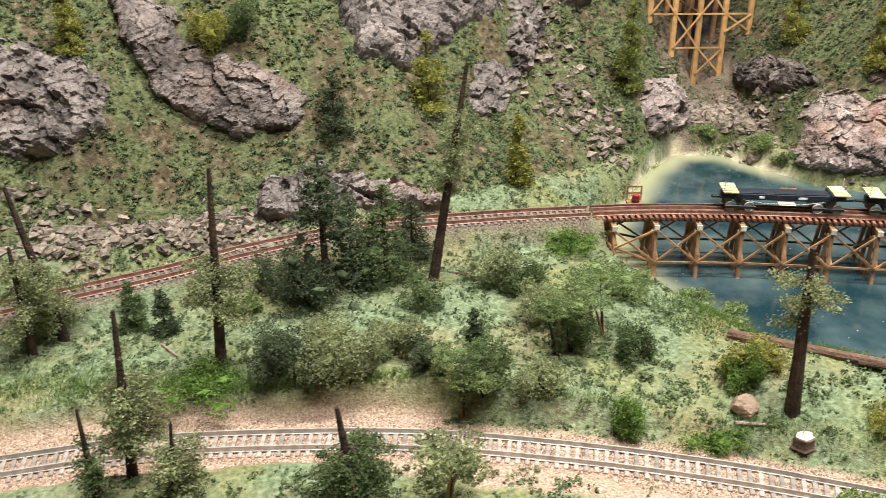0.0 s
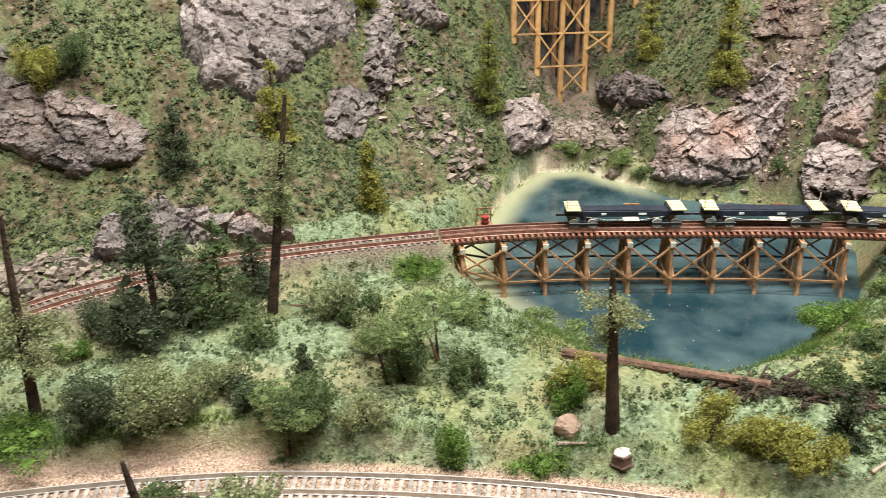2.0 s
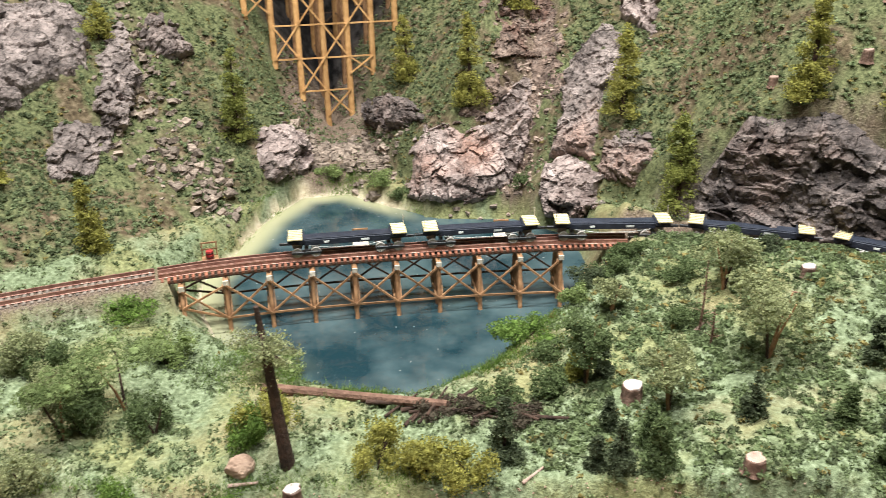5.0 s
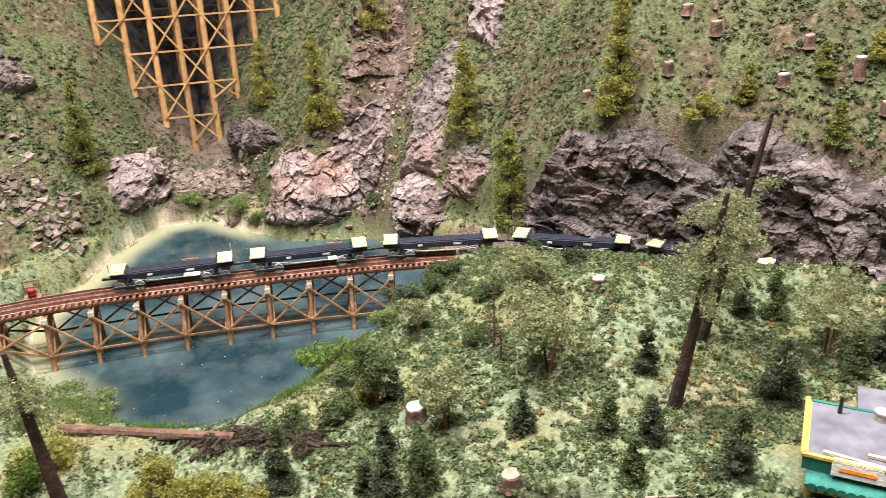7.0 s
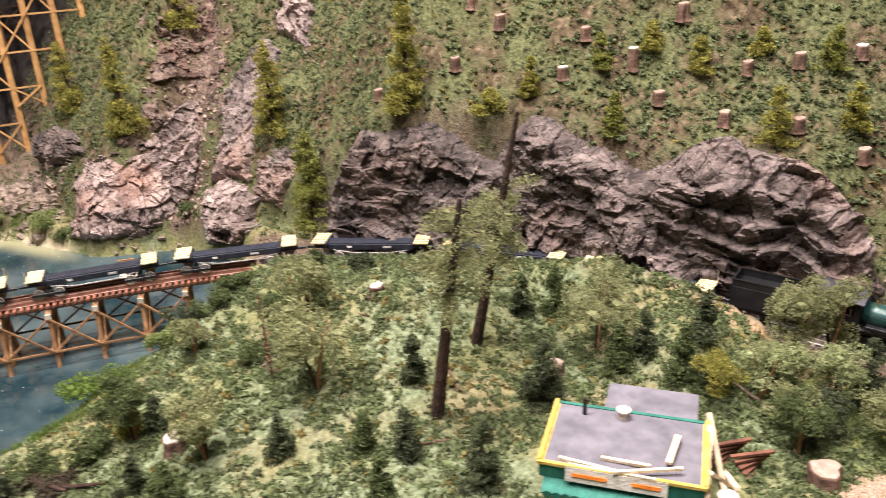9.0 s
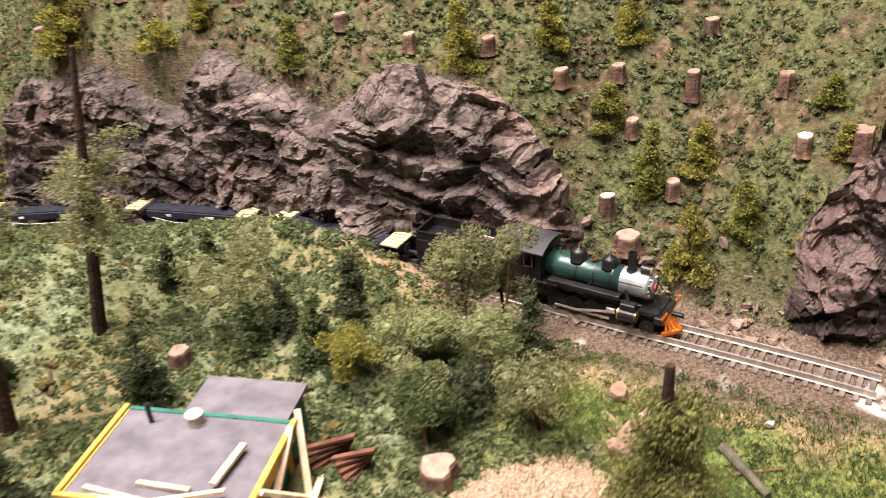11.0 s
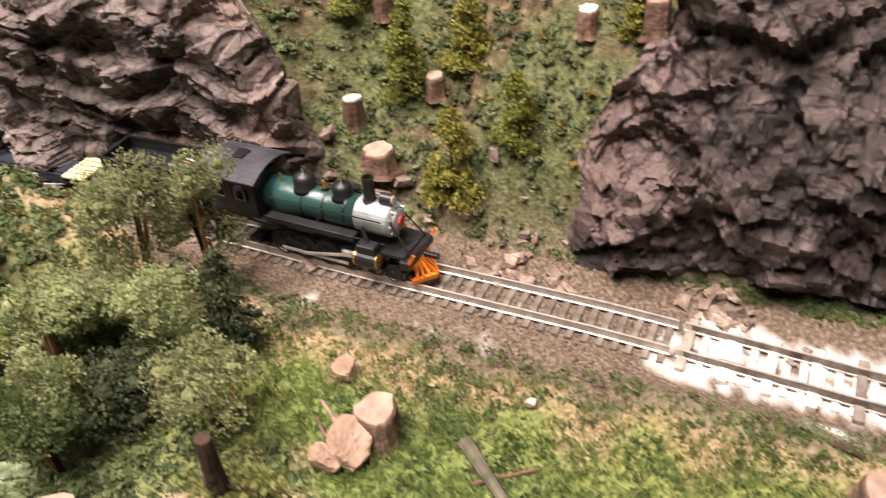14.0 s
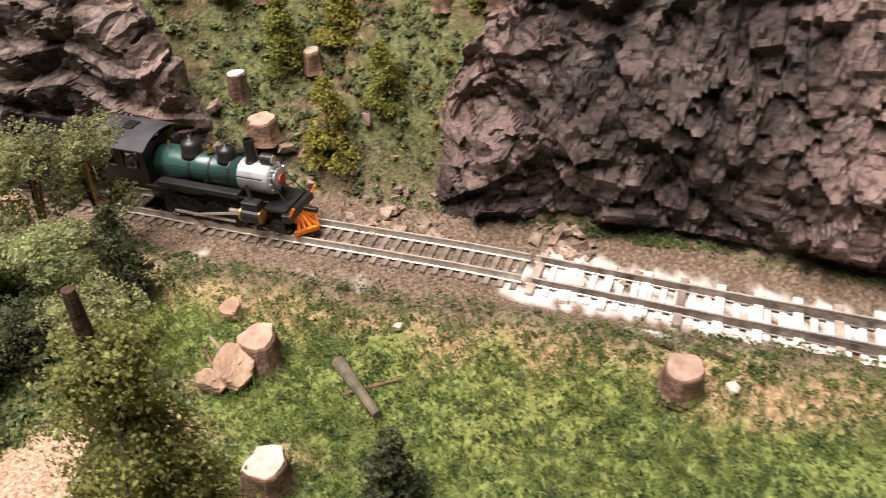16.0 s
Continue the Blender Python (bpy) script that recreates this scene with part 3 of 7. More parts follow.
# ---- ground ----
def build_ground():
    step = 0.005
    xs, ys = np.arange(-0.72, 1.36, step), np.arange(-0.30, 1.62, step)
    gx, gy = np.meshgrid(xs, ys)
    p = np.column_stack([gx.ravel(), gy.ravel()])
    z, rock = terrain(p)
    dm, _, mside = along(MAIN, p)
    df, _, fside = along(FRONT, p)
    p3 = np.column_stack([p, z])
    x, y = p[:, 0], p[:, 1]
    lump = fbm(p3 * 45, 3, 21)
    fine = fbm(p3 * 140, 3, 31)
    flat = np.maximum(smooth(0.038, 0.020, dm), smooth(0.045, 0.024, df))
    hill = inside(RIM, p)
    z = z + (1 - flat) * smooth(0.90, 0.96, x) * (~hill) * 0.0030 * (crag(p3 * 60, 2, 51) - 0.55)
    z = z + (1 - flat) * (1 + 0.7 * hill) * (0.0030 * lump + 0.0018 * fine) + flat * 0.0007 * fine
    d, at, _ = along(FOOT, p)
    rough = rock * hill
    z = z + rough * (0.005 * crag(p3 * np.array((26, 26, 40)), 4, 41) - 0.012)
    dirt = np.clip(smooth(0.020, 0.0, dm - 0.028 + 0.016 * smooth(0.2, 0.1, x) - 0.010 * smooth(0.9, 1.0, x) * (~inside(RIM, p)) + 0.012 * lump) * (1 - smooth(0.14, 0.17, x) * smooth(0.65, 0.62, x)), 0, 1)
    pink = np.maximum(smooth(0.006, -0.002, df - 0.034 + 0.012 * smooth(-0.002, 0.006, x) * (fside > 0) - 0.006 * (fside < 0) - 0.022 * (fside < 0) * smooth(-0.10, 0.0, x) + 0.003 * lump), smooth(0.07, 0.04, np.hypot(x - 0.875, (y - 0.135) * 1.5) + 0.02 * lump))
    dirt = np.maximum(dirt, hill * smooth(0.030, 0.012, along(GULLY, p)[0] + 0.034 * lump))
    dirt = np.maximum(dirt, smooth(0.315, 0.345, x + 0.03 * lump) * smooth(0.485, 0.455, x + 0.03 * lump) * smooth(1.10, 1.14, y + 0.03 * lump))
    sd, _, _ = along(POND + POND[:1], p)
    sand = smooth(0.014, 0.005, sd + 0.008 * lump) * smooth(0.66, 0.74, y) * smooth(0.034, 0.026, z) * (1 - smooth(0.43, 0.49, x))
    meadow = smooth(0.85, 0.95, x + 0.05 * lump) * (~hill) * (1 - dirt)
    white = smooth(0.0, 1.0, 0.92 * smooth(np.where(mside < 0, 0.021, 0.025), np.where(mside < 0, 0.016, 0.019), dm + 0.006 * lump) + 0.9 * smooth(0.030, 0.020, np.hypot(x - 1.10, y - 0.080))) * smooth(0.095, 0.089, y + 0.006 * lump) * (x > 0.9) * (y > -0.2) * smooth(0.2, 0.4, fine + 0.45)
    spill = smooth(0.0050, 0.0020, np.abs(dm - 0.031 + 0.006 * lump)) * smooth(0.15, 0.35, fbm(p3 * 70, 2, 61)) * (x > 0.95) * (mside < 0) * smooth(0.25, 0.22, y)
    white = np.maximum(white, spill)
    nx, ny = len(xs), len(ys)
    idx = np.arange(nx * ny).reshape(ny, nx)
    quads = np.stack([idx[:-1, :-1], idx[:-1, 1:], idx[1:, 1:], idx[1:, :-1]], -1).reshape(-1, 4)
    me = bpy.data.meshes.new("ground")
    me.vertices.add(nx * ny)
    me.vertices.foreach_set("co", np.column_stack([p, z]).ravel())
    me.loops.add(quads.size)
    me.loops.foreach_set("vertex_index", quads.ravel())
    me.polygons.add(len(quads))
    me.polygons.foreach_set("loop_start", np.arange(0, quads.size, 4))
    me.update(calc_edges=True)
    me.polygons.foreach_set("use_smooth", np.ones(len(quads), bool))
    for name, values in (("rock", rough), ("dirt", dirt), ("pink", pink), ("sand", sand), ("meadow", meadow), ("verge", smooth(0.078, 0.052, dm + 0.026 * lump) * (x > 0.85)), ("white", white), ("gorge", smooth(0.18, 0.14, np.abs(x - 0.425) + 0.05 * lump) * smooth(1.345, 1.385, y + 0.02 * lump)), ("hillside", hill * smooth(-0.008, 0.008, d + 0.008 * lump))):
        a = me.attributes.new(name, "FLOAT", "POINT")
        a.data.foreach_set("value", np.asarray(values, np.float32))
    me.materials.append(GROUND)
    return tagged(new("ground", me), "sculpted hillside, banks and track beds covered with green ground foam", "ground", kind="structure")


ground = build_ground()


def build_water():
    step = 0.008
    xs, ys = np.arange(0.14, 0.68, step), np.arange(0.48, 1.16, step)
    gx, gy = np.meshgrid(xs, ys)
    p = np.column_stack([gx.ravel(), gy.ravel()])
    d, _, _ = along(POND + POND[:1], p)
    keep = inside(POND, p) | (d < 0.035)
    shallow = np.where(inside(POND, p), smooth(0.035, 0.0, d), 1) * smooth(0.62, 0.8, p[:, 1]) * (1 - smooth(0.43, 0.49, p[:, 0]))
    idx = np.arange(len(p)).reshape(len(ys), len(xs))
    quads = np.stack([idx[:-1, :-1], idx[:-1, 1:], idx[1:, 1:], idx[1:, :-1]], -1).reshape(-1, 4)
    quads = quads[keep[quads].all(1)]
    ob = from_arrays("water", np.column_stack([p, np.full(len(p), WATER_Z)]), quads, WATER, smooth_faces=True)
    a = ob.data.attributes.new("shallow", "FLOAT", "POINT")
    a.data.foreach_set("value", shallow.astype(np.float32))
    return tagged(ob, "still blue-green resin pond with pale sandy edges", "pond water", kind="structure")


build_water()

# ---- railway lines ----
GAUGE = 0.0165
RAIL = [(-0.0010, -0.0045), (0.0010, -0.0045), (0.0010, -0.0040), (0.0003, -0.0037), (0.0003, -0.0010), (0.00052, -0.0007), (0.00052, 0.0), (-0.00052, 0.0), (-0.00052, -0.0007), (-0.0003, -0.0010), (-0.0003, -0.0037), (-0.0010, -0.0040)]


def offset(points, d):
    pts = np.asarray(points, float)
    tan = np.gradient(pts, axis=0)[:, :2]
    tan /= np.linalg.norm(tan, axis=1)[:, None]
    out = pts.copy()
    out[:, 0] += -tan[:, 1] * d
    out[:, 1] += tan[:, 0] * d
    return out


def lay_track(points, label, tie_mat, rail_mat, pitch, tie=(0.030, 0.0030, 0.0024)):
    """Two rails and separate ties on the line of points (rail tops)."""
    t = thing("railway_track", Matrix(), label, "railway track", kind="structure")
    for sgn in (-1, 1):
        v, f = sweep(offset(points, sgn * (GAUGE / 2 + 0.0008)), RAIL)
        from_arrays("rail", v, f, rail_mat, t)
    seg = np.concatenate([[0], np.cumsum(np.linalg.norm(np.diff(points, axis=0), axis=1))])
    rng = random.Random(5)
    shared = []
    for k in range(4):
        bm = box(tie[1] * rng.uniform(0.92, 1.08), tie[0], tie[2], None, 0.0003)
        me = bpy.data.meshes.new("tie")
        bm.to_mesh(me)
        bm.free()
        me.materials.append(tie_mat)
        shared.append(me)
    for s in np.arange(pitch / 2, seg[-1], pitch):
        q = [np.interp(s, seg, points[:, c]) for c in range(3)]
        r = [np.interp(s + 0.002, seg, points[:, c]) for c in range(3)]
        ob = new("tie", shared[rng.randrange(4)])
        ob.parent = t
        ob.matrix_world = pose(q[0], q[1], q[2] - 0.0045 - tie[2] / 2, 0, 0, math.degrees(math.atan2(r[1] - q[1], r[0] - q[0])) + rng.uniform(-1.5, 1.5))
    return t


main_line = spline(MAIN, 900)
front_line = spline(FRONT, 420)
west = main_line[main_line[:, 0] < 0.150]
deck = main_line[(main_line[:, 0] >= 0.1495) & (main_line[:, 0] < 0.640)]
east = main_line[main_line[:, 0] >= 0.6395]
lay_track(west, "dark model track with grey ties on brown ballast", TIE_MAIN, RAIL_RUST, 0.0068)
lay_track(east[east[:, 1] >= 0.088], "bright-railed model track with weathered grey ties on brown ballast", TIE_MAIN, RAIL_STEEL, 0.0068)
TIE_WHITE = mixed("white_painted_tie", (0.50, 0.46, 0.42), (0.78, 0.74, 0.69), 160, 0.85, vary=0.15)
lay_track(east[east[:, 1] < 0.0885], "bright-railed model track with white-painted ties in white ballast", TIE_WHITE, RAIL_STEEL, 0.0068)
lay_track(front_line, "weathered model track with pale ties on tan ballast", TIE_GREY, RAIL_STEEL, 0.0068)


# ---- trestle over the pond ----
def arc_place(line, s):
    seg = np.concatenate([[0], np.cumsum(np.linalg.norm(np.diff(line, axis=0), axis=1))])
    q = np.array([np.interp(s, seg, line[:, c]) for c in range(3)])
    r = np.array([np.interp(s + 0.003, seg, line[:, c]) for c in range(3)])
    d = (r - q)[:2] / np.linalg.norm((r - q)[:2])
    return q, np.array((d[0], d[1], 0)), np.array((-d[1], d[0], 0)), seg[-1]


def build_bridge():
    t = thing("trestle_bridge", Matrix(), "brown timber trestle bridge carrying the track across the pond", "bridge")
    _, _, _, length = arc_place(deck, 0)
    up = np.array((0, 0, 1.0))
    for sgn in (-1, 1):
        v, f = sweep(offset(deck, sgn * (GAUGE / 2 + 0.0008)), RAIL)
        from_arrays("rail", v, f, RAIL_RUST, t)
        v, f = sweep(offset(deck, sgn * 0.0045), [(-0.0007, -0.0045), (0.0007, -0.0045), (0.0007, -0.001), (-0.0007, -0.001)])
        from_arrays("guard_rail", v, f, RAIL_RUST, t)
        for o in (0.006, 0.0105):
            v, f = sweep(offset(deck, sgn * o), [(-0.0018, -0.0112), (0.0018, -0.0112), (0.0018, -0.0078), (-0.0018, -0.0078)])
            from_arrays("stringer", v, f, TIMBER_DARK_OR_SHADED, t)
    bm = box(0.0030, 0.034, 0.0030, None, 0.0003)
    me = bpy.data.meshes.new("tie")
    bm.to_mesh(me)
    bm.free()
    me.materials.append(TIE_BROWN)
    for s in np.arange(0.003, length - 0.002, 0.0062):
        q, a, b, _ = arc_place(deck, s)
        ob = new("tie", me)
        ob.parent = t
        ob.matrix_world = pose(q[0] + 0.0004 * math.sin(s * 9000), q[1], q[2] - 0.0062, 0, 0, math.degrees(math.atan2(a[1], a[0])))
    bents = []
    for k in range(10):
        s = 0.020 + 0.0445 * k
        q, a, b, _ = arc_place(deck, s)
        top = q[2] - 0.0112
        c = np.array((q[0], q[1], 0))
        cap_a, cap_b = c - b * 0.0225 + up * (top - 0.0025), c + b * 0.0225 + up * (top - 0.0025)
        part("cap", beam(cap_a, cap_b, 0.0052, 0.0050, 0.0004), TIMBER, t)
        for e, w in ((cap_a, -1), (cap_b, 1)):
            part("cap_end", box(0.0056, 0.0016, 0.0056, Matrix.Translation(Vector(e + b * w * 0.0004)) @ pose(0, 0, 0, 0, 0, math.degrees(math.atan2(a[1], a[0]))), 0.0003), CAP_WHITE, t, "pale cut end of the cap beam")
        feet = []
        for o, batter in ((-0.0185, -0.011), (-0.0065, -0.003), (0.0065, 0.003), (0.0185, 0.011)):
            hi = c + b * o + up * (top - 0.005)
            lo_xy = c + b * (o + batter)
            lo_z = min(WATER_Z - 0.004, top - 0.03) if inside(POND, lo_xy[None, :2])[0] else ground_z(lo_xy[0], lo_xy[1]) - 0.004
            lo = lo_xy + up * min(lo_z, top - 0.012)
            part("post", tube(0.0023, 0.0022, (Vector(hi) - Vector(lo)).length, 8, between(lo, hi)), TIMBER, t)
            feet.append((hi, lo))
        mid = 0.62
        for side in (0, 3):
            hi, lo = feet[side]
            bents.append((k, side, hi, hi + (lo - hi) * mid, lo))
        g0, g3 = [feet[i][0] + (feet[i][1] - feet[i][0]) * mid for i in (0, 3)]
        part("sill_girt", beam(g0 - a * 0.0035, g3 - a * 0.0035, 0.0016, 0.0030), TIMBER, t)
        for u, w in ((0, 3), (3, 0)):
            part("sway_brace", beam(feet[u][0] - up * 0.002 + a * 0.0034 * (1 if u else -1), (g3 if u == 0 else g0) + a * 0.0034 * (1 if u else -1), 0.0014, 0.0030), TIMBER, t)
    by = {(k, s): (hi, m, lo) for k, s, hi, m, lo in bents}
    for k in range(9):
        for s in (0, 3):
            out = -1 if s == 0 else 1
            _, _, b, _ = arc_place(deck, 0.042 + 0.0445 * k)
            o = b * out * 0.0032
            # far side uses the dark copy, its shade painted in by colour
            mat = TIMBER if s == 0 else TIMBER_DARK_OR_SHADED
            h1, m1, _ = by[(k, s)]
            h2, m2, _ = by[(k + 1, s)]
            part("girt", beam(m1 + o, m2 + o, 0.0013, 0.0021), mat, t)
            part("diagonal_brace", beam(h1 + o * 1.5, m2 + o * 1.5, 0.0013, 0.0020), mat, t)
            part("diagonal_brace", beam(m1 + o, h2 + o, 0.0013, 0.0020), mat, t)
    return t


build_bridge()


# ---- rocks ----
def quick_mesh(name, verts, faces, material, parent=None, label="", smooth_faces=False):
    """As from_arrays, for large arrays of equal faces."""
    verts, faces = np.asarray(verts, np.float32), np.asarray(faces, np.int32)
    k = faces.shape[1]
    me = bpy.data.meshes.new(name)
    me.vertices.add(len(verts))
    me.vertices.foreach_set("co", verts.ravel())
    me.loops.add(faces.size)
    me.loops.foreach_set("vertex_index", faces.ravel())
    me.polygons.add(len(faces))
    me.polygons.foreach_set("loop_start", np.arange(0, faces.size, k, dtype=np.int32))
    me.update(calc_edges=True)
    me.polygons.foreach_set("use_smooth", np.full(len(faces), smooth_faces, bool))
    me.materials.append(material)
    ob = new(name, me)
    if parent:
        ob.parent = parent
    if label:
        tagged(ob, label)
    return ob


BALL = {}


def ball(sub):
    if sub not in BALL:
        bm = bmesh.new()
        bmesh.ops.create_icosphere(bm, subdivisions=sub, radius=1.0)
        bm.verts.ensure_lookup_table()
        BALL[sub] = (np.array([v.co[:] for v in bm.verts]), np.array([[v.index for v in f.verts] for f in bm.faces]))
        bm.free()
    return BALL[sub]


def shards(p, seed, with_tone=False):
    """Broken facets: the space is split into cells, each with a slanted plane of its own."""
    i0 = np.floor(p).astype(np.int64)
    best, val, tone = np.full(len(p), 9.0), np.zeros(len(p)), np.zeros(len(p))
    for dx in (-1, 0, 1):
        for dy in (-1, 0, 1):
            for dz in (-1, 0, 1):
                c = i0 + np.array((dx, dy, dz))
                h = [hash01(c[:, 0], c[:, 1], c[:, 2], seed + q) for q in range(7)]
                q = p - (c + np.stack(h[:3], 1))
                d = np.einsum("ij,ij->i", q, q)
                v = 0.55 * (h[3] - 0.5) + 1.1 * ((h[4] - 0.5) * q[:, 0] + (h[5] - 0.5) * q[:, 1] + (h[6] - 0.5) * q[:, 2])
                m = d < best
                best[m], val[m], tone[m] = d[m], v[m], h[3][m]
    return (val * 2, tone) if with_tone else val * 2


def rock_shape(size, seed, sub=4, crack=0.10, freq=2.6, planes=16):
    """An angular stone: a ball cut by random planes, then broken by creased noise."""
    rng = np.random.RandomState(seed)
    v, f = ball(sub)
    n = rng.normal(size=(planes, 3))
    n /= np.linalg.norm(n, axis=1)[:, None]
    d = rng.uniform(0.50, 0.86, planes) if sub > 2 else rng.uniform(0.40, 0.72, planes)
    r = np.min(np.where(v @ n.T > 0.05, d / np.maximum(v @ n.T, 0.05), 9), axis=1)
    r = np.minimum(r, 1.05)
    p = v * r[:, None]
    if sub > 2:
        w = p + 0.10 * np.stack([noise3(p * 3 + q, seed + q) for q in (1, 2, 3)], 1)
        sc = np.asarray(size) / max(size)
        p = p * (1 + crack * (0.9 * shards(w * sc * freq + seed, seed) + 0.45 * shards(w * sc * freq * 2.7 + seed, seed + 20) + 0.35 * crag(p * sc * freq * 3 + seed, 4, seed)) + 0.02 * noise3(p * sc * 30 + seed, seed))[:, None]
    return p * np.asarray(size) / 2, f


def rock(name, at, size, turn, material, seed, label, category="rock", sub=5, crack=0.13, freq=2.4, tilt=0, group="", planes=16):
    p, f = rock_shape(size, seed, sub, crack, freq, planes)
    if sub == 1:
        p = p * 1.4 * np.random.RandomState(seed).uniform(0.68, 1.22, (len(p), 1))
    ob = quick_mesh(name, p, f, material)
    ob.matrix_world = pose(at[0], at[1], at[2], tilt, 0, turn)
    return tagged(ob, label, category, group)


def broken_relief(p, warp, seed, broken, ledge, dip, chips=1.0):
    """Relief of fractured rock at four sizes, with tilted ledges; and the tone of each facet."""
    big, t1 = shards(warp * np.array((20, 20, 23)), seed + 3, True)
    mid, t2 = shards(warp * np.array((48, 48, 56)), seed + 6, True)
    low, t3 = shards(warp * np.array((110, 110, 125)), seed + 7, True)
    dip = np.asarray(dip) / np.linalg.norm(dip)
    bed = (warp @ dip) * 46 + 1.3 * fbm(p * 12, 2, seed + 1)
    saw = bed - np.floor(bed)
    out = 0.008 * fbm(p * 9, 2, seed) + broken * (0.0110 * big + chips * (0.0072 * mid + 0.0034 * low)) + 0.0008 * crag(p * 90, 3, seed + 8)
    out = out + 0.014 * ledge * (np.where(saw < 0.82, saw / 0.82, (1 - saw) / 0.18) - 0.5) * (0.6 + 0.8 * noise3(p * 16, seed + 2))
    return out, 0.56 + 0.40 * t1 + 0.34 * t2 + 0.20 * t3


def facet_tones(ob, tone):
    a = ob.data.attributes.new("facet", "FLOAT", "POINT")
    a.data.foreach_set("value", np.asarray(tone, np.float32))
    return ob


def rock_region(poly, lift, seed, material, label, round_top=0.0, broken=0.8, ledge=0.3, dip=(0.2, 0.1, 1.0), step=0.0016):
    """Bare rock standing out of the hillside inside an outline of the plan; round_top rounds it like a boulder."""
    poly = np.asarray(poly, float)
    ring = np.column_stack([poly, terrain(poly)[0]])
    mid = ring.mean(0)
    e = 0.02
    z0 = terrain([(mid[0] - e, mid[1]), (mid[0] + e, mid[1]), (mid[0], mid[1] - e), (mid[0], mid[1] + e)])[0]
    nor = np.array((-(z0[1] - z0[0]) / (2 * e), -(z0[3] - z0[2]) / (2 * e), 1.0))
    nor = nor / np.linalg.norm(nor) + np.array((0, -0.30, 0))
    nor /= np.linalg.norm(nor)
    eu = np.cross(np.array((0, 0, 1.0)), nor)
    eu /= np.linalg.norm(eu)
    ev = np.cross(nor, eu)
    flat = np.column_stack([(ring - mid) @ eu, (ring - mid) @ ev])
    lo, hi = flat.min(0) - 0.012, flat.max(0) + 0.012
    us, vs = np.arange(lo[0], hi[0], step), np.arange(lo[1], hi[1], step)
    u, v = np.meshgrid(us, vs, indexing="ij")
    cu, cv = np.linspace(lo[0], hi[0], 36), np.linspace(lo[1], hi[1], 36)
    gu, gv = np.meshgrid(cu, cv, indexing="ij")
    base = mid + gu.ravel()[:, None] * eu + gv.ravel()[:, None] * ev
    w = np.zeros(len(base))
    for k in range(14):
        q = base + w[:, None] * nor
        w = np.clip(w - 0.55 * (q[:, 2] - terrain(q[:, :2])[0]), -0.08, 0.08)
    w = w.reshape(36, 36)
    part_u = np.stack([np.interp(us, cu, w[:, j]) for j in range(36)], 1)
    w = np.stack([np.interp(vs, cv, part_u[i]) for i in range(len(us))])
    q = np.column_stack([u.ravel(), v.ravel()])
    d, _, _ = along(np.vstack([flat, flat[:1]]), q)
    sd = np.where(inside(flat, q), d, -d)
    p = mid + q[:, :1] * eu + q[:, 1:] * ev + w.ravel()[:, None] * nor
    ragged = sd + 0.009 * fbm(p * 30, 4, seed + 4) + 0.006 * shards(p * 45, seed + 5)
    deep = max(sd.max(), 0.012)
    k = np.clip(ragged / deep, 0, 1)
    up = (q[:, 1] - flat[:, 1].min()) / (flat[:, 1].max() - flat[:, 1].min())
    wedge = round_top + (1 - round_top) * np.clip(1.15 - up, 0, 1)
    body = lift * wedge * (round_top * np.sqrt(k * (2 - k)) + (1 - round_top) * smooth(-0.003, 0.012, ragged))
    p = p + nor * body[:, None]
    warp = p + 0.004 * np.stack([noise3(p * 40 + j, seed + j) for j in (1, 2, 3)], 1)
    out, tone = broken_relief(p, warp, seed, broken, ledge, dip)
    hold = smooth(-0.004, 0.006, ragged)
    p = p + nor * (hold * out - (1 - hold) * 0.012)[:, None]
    idx = np.arange(len(p)).reshape(u.shape)
    f = np.stack([idx[:-1, :-1], idx[1:, :-1], idx[1:, 1:], idx[:-1, 1:]], -1).reshape(-1, 4)
    f = f[(ragged[f] > -0.010).any(1)]
    used = np.unique(f)
    renum = np.zeros(len(p), np.int64)
    renum[used] = np.arange(len(used))
    return tagged(facet_tones(quick_mesh("rock_outcrop", p[used], renum[f], material), tone[used]), label, "rock", "rock outcrops of the hillside")


